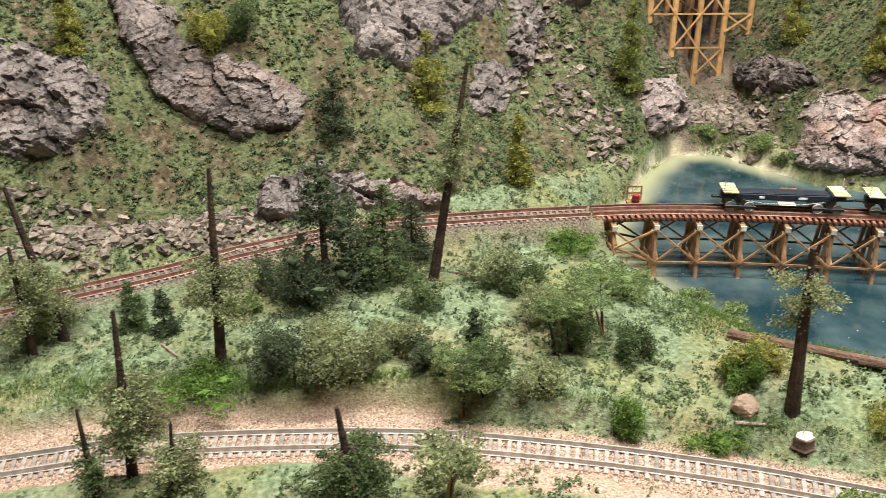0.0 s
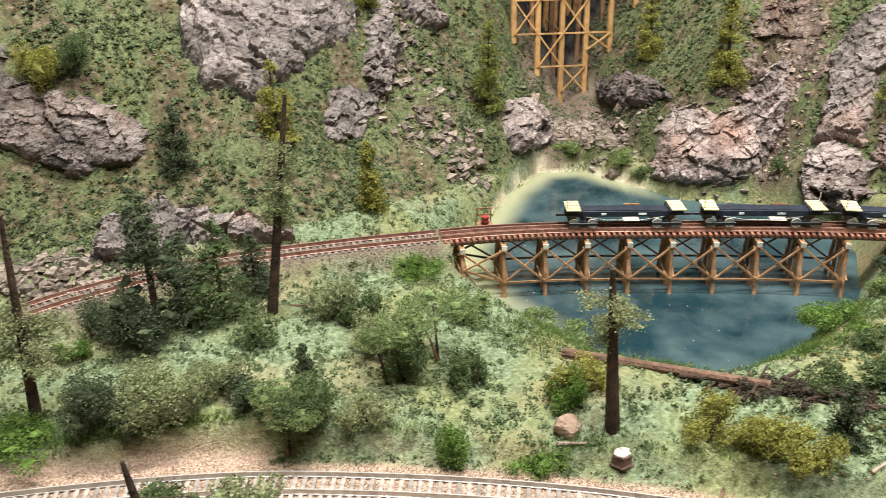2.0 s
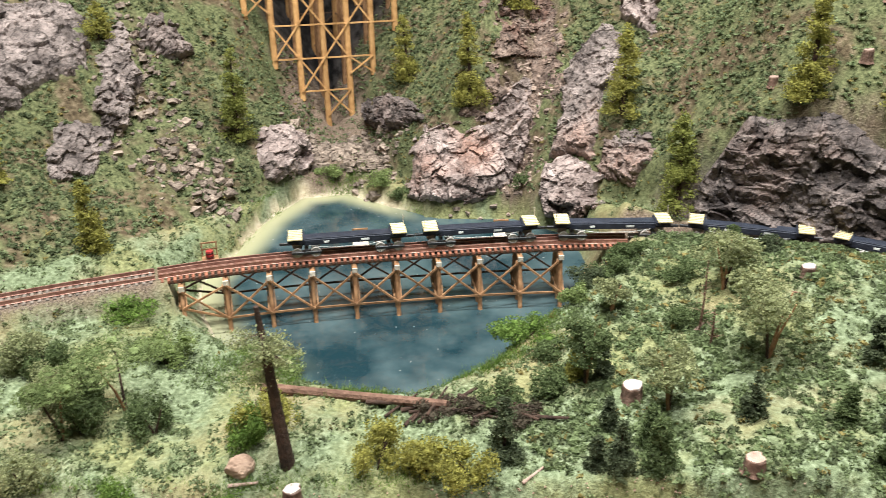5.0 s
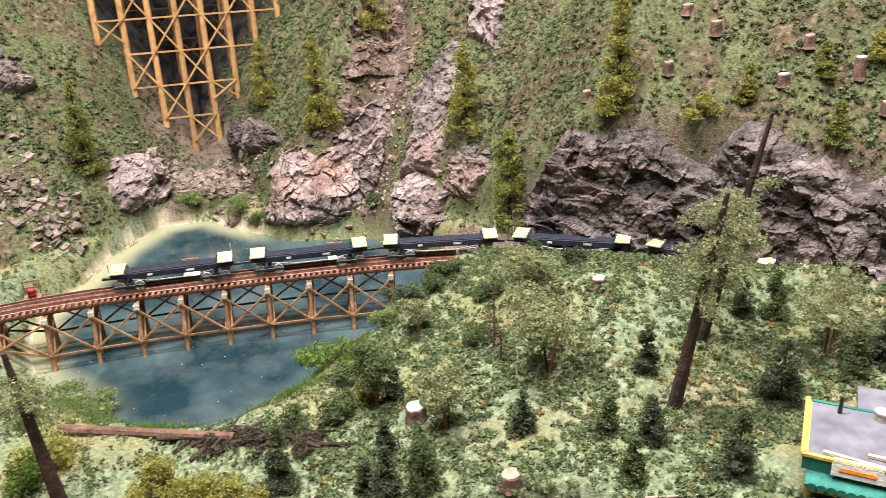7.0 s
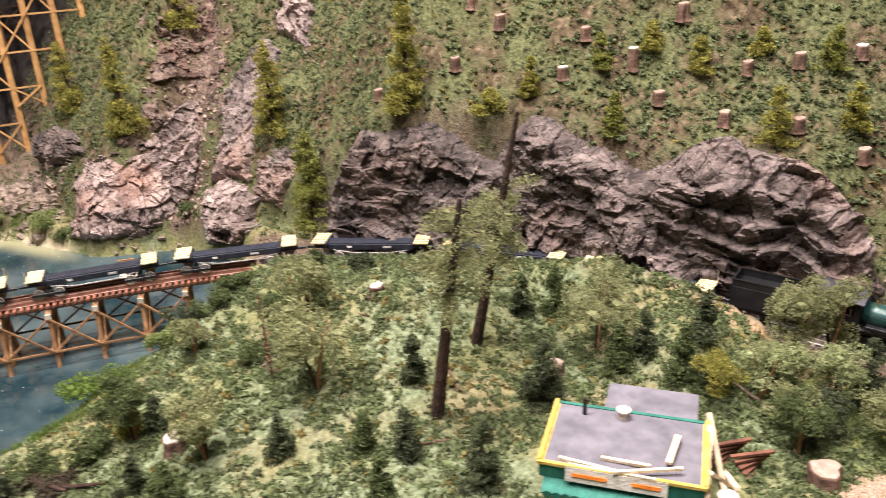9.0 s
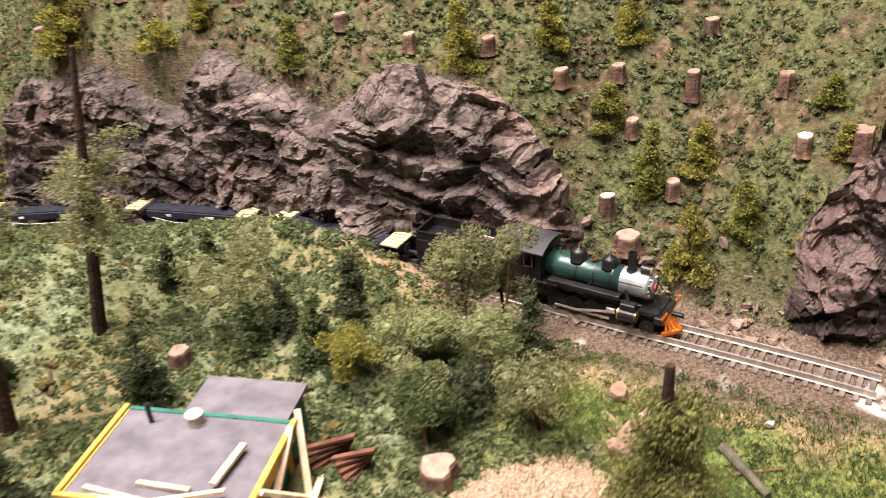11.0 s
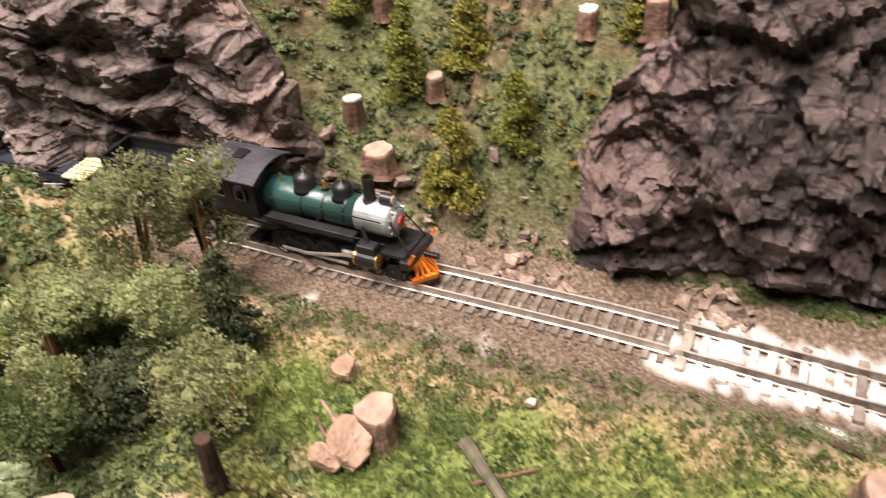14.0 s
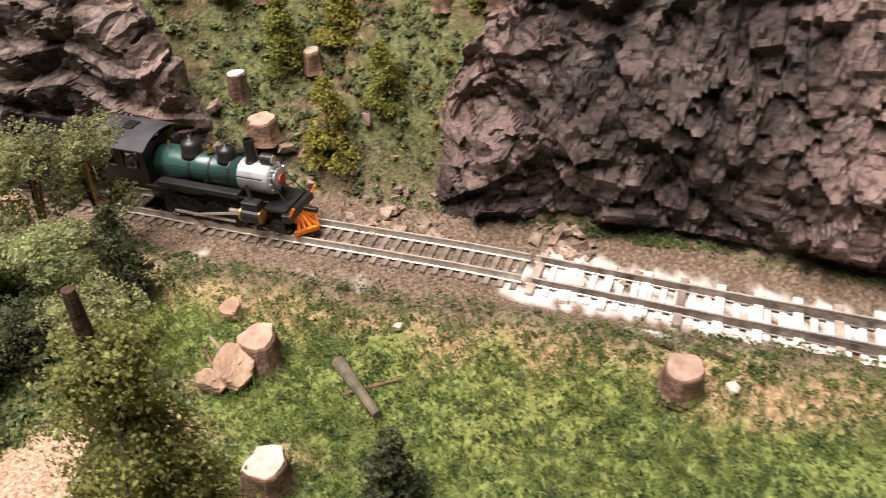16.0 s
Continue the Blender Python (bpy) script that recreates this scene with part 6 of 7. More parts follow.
LOG_BARK = mixed("log_bark", (0.085, 0.045, 0.030), (0.22, 0.125, 0.085), 110, 0.9, bump=0.8, bump_scale=380)
stick((0.238, 0.582), (0.372, 0.484), 0.0046, LOG_BARK, "fallen brown log lying along the pond's bank", "log", 0.8)
for k in range(18):
    rng = random.Random(60 + k)
    cx, cy = 0.335 + 0.0056 * k + rng.uniform(-0.01, 0.01), 0.508 - 0.0034 * k + rng.uniform(-0.012, 0.012)
    a = rng.uniform(-0.9, 0.9)
    ob = stick((cx - 0.018 * math.cos(a), cy - 0.018 * math.sin(a)), (cx + 0.018 * math.cos(a), cy + 0.018 * math.sin(a)), rng.uniform(0.0008, 0.0022), BARK, "tangle of dead brown branches on the bank", "dead_branch")
    ob.matrix_world = pose(0, 0, rng.uniform(0, 0.006)) @ ob.matrix_world
TWIGS = [((0.655, 0.505), (0.672, 0.470)), ((0.585, 0.49), (0.612, 0.505)), ((0.64, 0.335), (0.668, 0.325)), ((0.606, 0.285), (0.636, 0.272)), ((0.70, 0.37), (0.704, 0.40)), ((0.205, 0.462), (0.226, 0.459)), ((0.975, 0.095), (0.998, 0.082)),
         ((0.40, 0.395), (0.418, 0.402)), ((0.30, 0.40), (0.312, 0.418)), ((-0.235, 0.565), (-0.215, 0.545)), ((0.02, 0.665), (-0.02, 0.667)), ((0.88, 0.245), (0.872, 0.275)), ((0.948, 0.15), (0.952, 0.165)), ((0.955, 0.15), (0.958, 0.168))]
for k, (a, b) in enumerate(TWIGS):
    stick(a, b, 0.0010 + 0.0003 * (k % 3), CUT_WOOD if k % 2 else LOG_BARK, "short broken stick lying on the ground")
stick((1.079, 0.012), (1.079, 0.001), 0.0015, BARK, "dark dead stick beside a cut stump")
stick((1.085, -0.012), (1.086, -0.023), 0.0014, BARK, "dark dead stick beside a cut stump")


def sapling(x, y, h, seed):
    """A dead stem with short bare twigs."""
    rng = random.Random(seed)
    t = planted("dead_sapling", x, y, "dead brown sapling with short bare twigs", "tree", "dead saplings")
    part("trunk", stem([(0, 0, 0), (0.0006, 0, h * 0.5), (0, 0.0005, h)], (0.0013, 0.0009, 0.0004), 6), LOG_BARK, t)
    for k in range(16):
        u, a = 0.25 + 0.72 * k / 16, k * 2.4 + rng.uniform(-0.4, 0.4)
        ln = (1.1 - u) * rng.uniform(0.007, 0.014)
        part("twig", stem([(0, 0, h * u), (ln * math.cos(a), ln * math.sin(a), h * u + ln * 0.25)], (0.0005, 0.0002), 4), LOG_BARK, t)


sapling(0.590, 0.490, 0.065, 81)
sapling(0.587, 0.469, 0.034, 82)
stick((0.986, 0.110), (0.976, 0.074), 0.0032, mixed("grey_wood", (0.055, 0.050, 0.032), (0.16, 0.14, 0.10), 90, 0.9), "old mossy grey log half sunk in the meadow", "log")


# ---- fluffy lichen trees and grass tufts ----
FLUFF = foliage("lichen_fluff", (0.13, 0.17, 0.06), (0.30, 0.36, 0.15))
for k, (x, y, h, w) in enumerate([(0.000, 0.487, 0.060, 0.062), (0.075, 0.545, 0.062, 0.050), (0.118, 0.575, 0.060, 0.070)]):
    round_tree(x + 0.012, y, h, w, FLUFF, 640 + k, "feathery pale green lichen tree with a flat crown", 0.62, 2, "lichen_tree", 0.0013)


def grass_tufts(spots, mat, seed, label):
    """Upright blades in thick tufts."""
    rng = np.random.RandomState(seed)
    c = []
    for cx, cy, rx, ry, count in spots:
        q = rng.normal(size=(count, 2)) * np.array((rx, ry)) * 0.5 + np.array((cx, cy))
        c.append(q)
    p = np.concatenate(c)
    p = p[(along(MAIN, p)[0] > 0.048) & (along(FRONT, p)[0] > 0.040)]
    z, _ = terrain(p)
    n = len(p)
    h = rng.uniform(0.003, 0.0095, n)
    a = rng.uniform(0, 6.283, n)
    lean = rng.normal(size=(n, 2)) * 0.45 * h[:, None]
    w = rng.uniform(0.0002, 0.00045, n)
    base = np.column_stack([p, z - 0.001])
    side = np.column_stack([np.cos(a) * w, np.sin(a) * w, np.zeros(n)])
    tip = base + np.column_stack([lean, h])
    v = np.stack([base - side, base + side, tip], 1).reshape(-1, 3)
    return tagged(quick_mesh("grass", v, np.arange(3 * n).reshape(n, 3), mat), label, "grass", kind="stuff")


grass_tufts([(-0.19, 0.500, 0.09, 0.022, 4200), (-0.05, 0.500, 0.10, 0.012, 1800), (0.06, 0.482, 0.09, 0.010, 1500), (0.19, 0.452, 0.06, 0.014, 2600), (0.265, 0.425, 0.07, 0.018, 3200), (0.255, 0.625, 0.06, 0.040, 4200), (0.33, 0.550, 0.06, 0.016, 1800), (0.42, 0.530, 0.05, 0.012, 1800),
             (0.465, 0.570, 0.045, 0.030, 3600), (0.40, 1.125, 0.05, 0.02, 2200), (0.30, 1.045, 0.035, 0.05, 1800), (0.26, 0.965, 0.03, 0.05, 1200), (0.47, 1.01, 0.05, 0.02, 1500), (-0.30, 0.50, 0.10, 0.03, 2000)], FOLIAGE_BRIGHT, 77, "tufts of long green static grass")
grass_tufts([(0.95, 0.16, 0.14, 0.16, 3000), (1.04, 0.03, 0.14, 0.16, 3000), (1.02, 0.10, 0.16, 0.18, 3000)], TURF, 79, "short grass fibres in the meadow")


# ---- the train ----
MAIN_S = np.concatenate([[0], np.cumsum(np.linalg.norm(np.diff(main_line, axis=0), axis=1))])


def on_track(s, half):
    """The pose of a vehicle whose middle is at s and whose trucks stand half a base before and behind."""
    a = np.array([np.interp(s - half, MAIN_S, main_line[:, c]) for c in range(3)])
    b = np.array([np.interp(s + half, MAIN_S, main_line[:, c]) for c in range(3)])
    m = (a + b) / 2
    d = b - a
    return pose(m[0], m[1], m[2], 0, -math.degrees(math.atan2(d[2], math.hypot(d[0], d[1]))), math.degrees(math.atan2(d[1], d[0])))


def lying(x, y, z, axis="x"):
    """A pose that lays a tube's z axis along x or y."""
    return pose(x, y, z, 0, 90, 0) if axis == "x" else pose(x, y, z, -90, 0, 0)


def wheel(parent, x, y, r, mat, spokes=0, name="wheel", width=0.0022):
    w = part(name, lathe([(0, -width / 2), (r * 0.93, -width / 2), (r, -width / 2 + 0.0002), (r, width / 2), (r * 0.86, width / 2), (r * 0.80, width * 0.2), (r * 0.25, width * 0.2), (r * 0.22, width * 0.6), (0, width * 0.6)], 20,
                         pose(x, y, r, 90 if y < 0 else -90, 0, 0)), mat, parent, smooth_faces=False)
    for k in range(spokes):
        a = k * 3.14159 / (spokes / 2)
        yy = y + (0.0006 if y > 0 else -0.0006)
        part("spoke", beam((x, yy, r), (x + r * 0.82 * math.cos(a), yy, r + r * 0.82 * math.sin(a)), 0.0007, 0.0006), mat, w)
    return w


def build_engine(m):
    t = thing("steam_locomotive", m, "green and black steam locomotive with silver smokebox, standing on the track", "locomotive")
    zc, r = 0.0290, 0.0085
    part("boiler", lathe([(0, -0.012), (0.0095, -0.012), (0.0095, -0.002), (0.0091, 0.004), (r, 0.012), (r, 0.0395), (0, 0.0395)], 28, lying(-0.012, 0, zc)), GREEN_PAINT, t, "dark green boiler barrel", True)
    sm = part("smokebox", lathe([(0, 0), (r + 0.0003, 0), (r + 0.0003, 0.0175), (r - 0.0005, 0.0185), (r * 0.80, 0.0192), (0, 0.0192)], 28, lying(0.0275, 0, zc)), SILVER_PAINT, t, "dull silver smokebox", False)
    part("smokebox_door", lathe([(0, 0), (r * 0.72, 0), (r * 0.66, 0.0012), (r * 0.3, 0.0022), (0, 0.0024)], 24, lying(0.0467, 0, zc)), SILVER_PAINT, sm)
    part("front_plate", lathe([(0, 0), (0.0030, 0), (0.0028, 0.0008), (0, 0.0009)], 16, lying(0.0488, 0, zc)), mixed("red_enamel", (0.35, 0.03, 0.025), (0.5, 0.05, 0.04), 200, 0.4), sm, "red round plate")
    for k in range(12):
        a = 6.2832 * k / 12
        part("door_clamp", box(0.0012, 0.0012, 0.0008, pose(0.0468, r * 0.86 * math.cos(a), zc + r * 0.86 * math.sin(a), math.degrees(a), 0, 0)), SILVER_PAINT, sm)
    for x in (-0.002, 0.010, 0.022):
        part("boiler_band", lathe([(r + 0.0001, -0.0005), (r + 0.00035, -0.0005), (r + 0.00035, 0.0005), (r + 0.0001, 0.0005)], 28, lying(x, 0, zc)), BLACK_PAINT, t)
    part("stack", lathe([(0, 0), (0.0042, 0), (0.0032, 0.0014), (0.0028, 0.0025), (0.0028, 0.0118), (0.0031, 0.0124), (0.0031, 0.0132), (0.0022, 0.0132), (0.0020, 0.010), (0, 0.010)], 20, pose(0.0330, 0, zc + r - 0.0008)), BLACK_PAINT, t, "black straight chimney")
    for name, x, rr, h in (("steam_dome", -0.0035, 0.0056, 0.0086), ("sand_dome", 0.0180, 0.0050, 0.0076)):
        d = part(name, lathe([(0, 0), (rr + 0.0012, -0.0006), (rr + 0.0004, 0.0008), (rr, 0.0018), (rr, h * 0.62), (rr * 0.88, h * 0.82), (rr * 0.5, h * 0.97), (0.0010, h), (0.0010, h + 0.0022), (0, h + 0.0024)], 22, pose(x, 0, zc + r - 0.0012)), BLACK_PAINT, t, "rounded black dome", True)
        part("valve", tube(0.0006, 0.0005, 0.0022, 8, pose(x, 0.0012, zc + r - 0.0012 + h)), BRASS, d)
    bell = part("bell", lathe([(0, 0.0042), (0.0008, 0.004), (0.0013, 0.0022), (0.0022, 0.0004), (0.0020, 0)], 14, pose(0.0075, 0, zc + r + 0.0012)), BRASS, t, "small brass bell")
    part("bell_yoke", beam((0.0075, -0.0028, zc + r + 0.0038), (0.0075, 0.0028, zc + r + 0.0038), 0.0007, 0.0007), BLACK_PAINT, bell)
    hl = part("headlight", tube(0.0030, 0.0030, 0.0062, 16, lying(0.0395, 0, zc + r + 0.0024)), BLACK_PAINT, t, "round black headlamp")
    part("lens", tube(0.0024, 0.0024, 0.0004, 16, lying(0.0457, 0, zc + r + 0.0024)), CAP_WHITE, hl)
    part("headlight_bracket", box(0.0045, 0.0036, 0.0022, pose(0.0425, 0, zc + r - 0.0006), 0.0003), BLACK_PAINT, t)
    # cab
    cab = part("cab", joined([box(0.0285, 0.0012, 0.0080, pose(-0.0385, s * 0.0138, 0.0260)) for s in (-1, 1)]
                             + [box(0.0038, 0.0012, 0.0105, pose(x, s * 0.0138, 0.0352)) for s in (-1, 1) for x in (-0.0510, -0.0405, -0.0262)]
                             + [box(0.0285, 0.0012, 0.0026, pose(-0.0385, s * 0.0138, 0.0416)) for s in (-1, 1)]
                             + [box(0.0010, 0.0276, 0.0220, pose(-0.0245, 0, 0.0320))]), BLACK_PAINT, t, "black cab with open side windows")
    for s in (-1, 1):
        for x in (-0.0458, -0.0335):
            part("window_frame", joined([box(0.0009, 0.0006, 0.0100, pose(x + q, s * 0.0145, 0.0352)) for q in (-0.0030, 0.0030)] + [box(0.0068, 0.0006, 0.0009, pose(x, s * 0.0145, 0.0352 + q)) for q in (-0.0048, 0.0048)]), TIMBER_DARK_OR_SHADED, cab)
    bm = bmesh.new()
    seg = 12
    rows = []
    for x in (-0.0575, -0.0215):
        rows.append([[bm.verts.new((x, -0.0170 + 0.0340 * k / seg, 0.0428 + 0.0050 * (1 - (2 * k / seg - 1) ** 2) + dz)) for k in range(seg + 1)] for dz in (0, -0.0008)])
    for lay, flip in ((0, False), (1, True)):
        for k in range(seg):
            q = (rows[0][lay][k], rows[1][lay][k], rows[1][lay][k + 1], rows[0][lay][k + 1])
            bm.faces.new(q[::-1] if flip else q)
    for e in (0, 1):
        for k in range(seg):
            bm.faces.new((rows[e][0][k], rows[e][0][k + 1], rows[e][1][k + 1], rows[e][1][k]))
    for k in (0, seg):
        bm.faces.new((rows[0][0][k], rows[1][0][k], rows[1][1][k], rows[0][1][k]))
    bmesh.ops.recalc_face_normals(bm, faces=bm.faces)
    roof = part("cab_roof", bm, mixed("roof_black", (0.030, 0.030, 0.036), (0.060, 0.060, 0.070), 80, 0.5, bump=0.15), t, "curved dull black cab roof")
    part("roof_hatch", box(0.0070, 0.0080, 0.0008, pose(-0.0400, 0, 0.0482), 0.0002), BLACK_PAINT, roof)
    part("cab_floor", box(0.0300, 0.0270, 0.0014, pose(-0.0400, 0, 0.0205)), BLACK_PAINT, t)
    # running gear
    part("main_frame", box(0.0880, 0.0090, 0.0060, pose(0.0000, 0, 0.0130), 0.0004), BLACK_PAINT, t)
    part("firebox", box(0.0260, 0.0150, 0.0120, pose(-0.0170, 0, 0.0195), 0.0006), BLACK_PAINT, t)
    for s in (-1, 1):
        part("running_board", joined([box(0.0500, 0.0052, 0.0010, pose(0.0060, s * 0.0128, 0.0248), 0.0002), box(0.0500, 0.0010, 0.0026, pose(0.0060, s * 0.0152, 0.0238)), box(0.0150, 0.0052, 0.0010, pose(-0.0200, s * 0.0128, 0.0212), 0.0002)]), BLACK_PAINT, t, "black running board")
        part("air_tank", tube(0.0026, 0.0026, 0.0160, 12, lying(-0.0080, s * 0.0118, 0.0212)), BLACK_PAINT, t)
        cyl = part("cylinder", tube(0.0044, 0.0044, 0.0110, 18, lying(0.0310, s * 0.0128, 0.0122)), BLACK_PAINT, t, "black steam cylinder")
        for x in (0.0300, 0.0412):
            part("cylinder_cover", lathe([(0, 0), (0.0042, 0), (0.0042, 0.0010), (0.0024, 0.0014), (0, 0.0015)], 16, lying(x, s * 0.0128, 0.0122)), BRASS, cyl, "bright brass cover")
        part("valve_chest", box(0.0100, 0.0062, 0.0050, pose(0.0365, s * 0.0122, 0.0184), 0.0006), BLACK_PAINT, t)
        for x in (-0.0150, -0.0020, 0.0110, 0.0235):
            wheel(t, x, s * 0.0094, 0.0070, BLACK_PAINT, 10, "driving_wheel")
        wheel(t, 0.0480, s * 0.0094, 0.0046, BLACK_PAINT, 0, "pony_wheel")
        rods = [beam((-0.0150, s * 0.0118, 0.0050), (0.0235, s * 0.0118, 0.0050), 0.0008, 0.0014), beam((-0.0020, s * 0.0128, 0.0052), (0.0280, s * 0.0128, 0.0118), 0.0008, 0.0014)]
        part("side_rod", joined(rods), RAIL_STEEL, t, "bright steel connecting rods")
        part("crosshead", box(0.0060, 0.0020, 0.0034, pose(0.0250, s * 0.0128, 0.0122), 0.0003), RAIL_STEEL, t)
        part("handrail", tube(0.00035, 0.00035, 0.0640, 6, lying(-0.0200, s * 0.0104, zc + 0.0042)), BLACK_PAINT, t)
        part("steam_pipe", tube(0.0010, 0.0010, 0.0120, 8, between((0.0330, s * 0.0096, zc - 0.001), (0.0365, s * 0.0120, 0.0200))), BLACK_PAINT, t)
        part("sand_pipe", tube(0.0004, 0.0004, 0.0180, 6, between((0.0170, s * 0.0040, zc + r), (0.0080, s * 0.0108, 0.0255))), BLACK_PAINT, t)
        part("smokebox_brace", tube(0.0004, 0.0004, 0.0180, 6, between((0.0465, s * 0.0060, zc + 0.002), (0.0585, s * 0.0090, 0.0150))), BLACK_PAINT, t)
    part("pilot_beam", box(0.0050, 0.0270, 0.0050, pose(0.0560, 0, 0.0130), 0.0004), BLACK_PAINT, t)
    part("pilot_deck", box(0.0130, 0.0230, 0.0014, pose(0.0490, 0, 0.0160)), BLACK_PAINT, t)
    pilot = part("pilot", joined([beam((0.0580, -0.0104, 0.0026), (0.0665, 0.0, 0.0022), 0.0022, 0.0024), beam((0.0580, 0.0104, 0.0026), (0.0665, 0.0, 0.0022), 0.0022, 0.0024), beam((0.0580, -0.0085, 0.0092), (0.0580, 0.0085, 0.0092), 0.0020, 0.0022)]), ORANGE_PAINT, t, "orange cowcatcher")
    for k in range(7):
        y = -0.0090 + 0.0030 * k
        part("pilot_bar", beam((0.0586, y * 0.6, 0.0096), (0.0590 + 0.0072 * (1 - abs(y) / 0.0110), y, 0.0030), 0.0015, 0.0015), ORANGE_PAINT, pilot)
    for s in (-1, 1):
        part("pilot_step", beam((0.0560, s * 0.0128, 0.0110), (0.0610, s * 0.0120, 0.0200), 0.0012, 0.0014), ORANGE_PAINT, t)
    part("coupler", box(0.0080, 0.0024, 0.0028, pose(0.0640, 0, 0.0130), 0.0004), BLACK_PAINT, t)
    part("air_pump", tube(0.0026, 0.0026, 0.0090, 12, pose(0.0180, 0.0118, 0.0255)), BLACK_PAINT, t)
    part("generator", tube(0.0022, 0.0022, 0.0056, 12, lying(-0.0200, 0.0045, zc + r + 0.0016, "y")), BLACK_PAINT, t)
    part("whistle", tube(0.0008, 0.0005, 0.0052, 8, pose(-0.0160, -0.0020, zc + r)), BRASS, t)
    return t


def truck(parent, x, r, half, mat):
    k = part("truck", joined([box(half * 2 + r * 2.2, 0.0016, 0.0030, pose(x, s * 0.0122, r + 0.0006), 0.0003) for s in (-1, 1)] + [box(0.0040, 0.0240, 0.0026, pose(x, 0, r + 0.0020))]), mat, parent)
    for s in (-1, 1):
        for q in (-half, half):
            wheel(k, x + q, s * 0.0094, r, RAIL_STEEL)
    return k


def build_tender(m):
    t = thing("tender", m, "black locomotive tender with open coal bunker, coupled behind the engine", "tender")
    part("underframe", box(0.0640, 0.0230, 0.0040, pose(0, 0, 0.0120), 0.0004), BLACK_PAINT, t)
    bm = box(0.0620, 0.0270, 0.0180, pose(0, 0, 0.0232))
    bmesh.ops.bevel(bm, geom=[e for e in bm.edges if abs(e.verts[0].co.z - e.verts[1].co.z) > 0.01], offset=0.0025, segments=3, affect="EDGES")
    part("water_tank", bm, BLACK_PAINT, t, "plain black tank side")
    part("bunker_wall", joined([box(0.0560, 0.0008, 0.0062, pose(-0.0010, s * 0.0118, 0.0350)) for s in (-1, 1)] + [box(0.0008, 0.0236, 0.0062, pose(-0.0290, 0, 0.0350)), box(0.0008, 0.0236, 0.0050, pose(0.0270, 0, 0.0344))]), BLACK_PAINT, t)
    part("bunker_rim", joined([box(0.0570, 0.0016, 0.0008, pose(-0.0010, s * 0.0118, 0.0383)) for s in (-1, 1)] + [box(0.0016, 0.0250, 0.0008, pose(-0.0290, 0, 0.0383))]), BLACK_PAINT, t)
    part("decoder_lid", box(0.0200, 0.0090, 0.0020, pose(0.0130, 0, 0.0334), 0.0006), BLACK_PAINT, t)
    for k, c in enumerate(((0.02, 0.12, 0.35), (0.5, 0.12, 0.05), (0.6, 0.6, 0.6))):
        part("wire", tube(0.0005, 0.0005, 0.0210, 6, between((0.0160, -0.0030 + 0.0026 * k, 0.0366), (0.0365, -0.0040 + 0.0030 * k, 0.0350))), mixed("wire_%s" % ("blue", "orange", "white")[k], c, c, 90, 0.4), t, ("thin blue wire", "thin orange wire", "thin white wire")[k])
    part("rear_ladder", joined([box(0.0006, 0.0006, 0.0220, pose(-0.0318, 0.0060 + q, 0.0240)) for q in (0, 0.0050)] + [box(0.0006, 0.0050, 0.0006, pose(-0.0318, 0.0085, 0.016 + 0.004 * k)) for k in range(5)]), BLACK_PAINT, t)
    part("grab_iron", tube(0.0004, 0.0004, 0.0160, 6, pose(0.0314, -0.0132, 0.0160)), RAIL_STEEL, t)
    part("coupler", box(0.0090, 0.0024, 0.0028, pose(-0.0350, 0, 0.0110), 0.0004), BLACK_PAINT, t)
    for x in (-0.0190, 0.0190):
        truck(t, x, 0.0050, 0.0095, BLACK_PAINT)
    return t


CAR_LETTER = mixed("white_lettering", (0.55, 0.55, 0.52), (0.70, 0.70, 0.66), 200, 0.7)
CAR_BLUE = mixed("car_blue_black", (0.012, 0.014, 0.022), (0.030, 0.034, 0.048), 120, 0.5, vary=0.1)


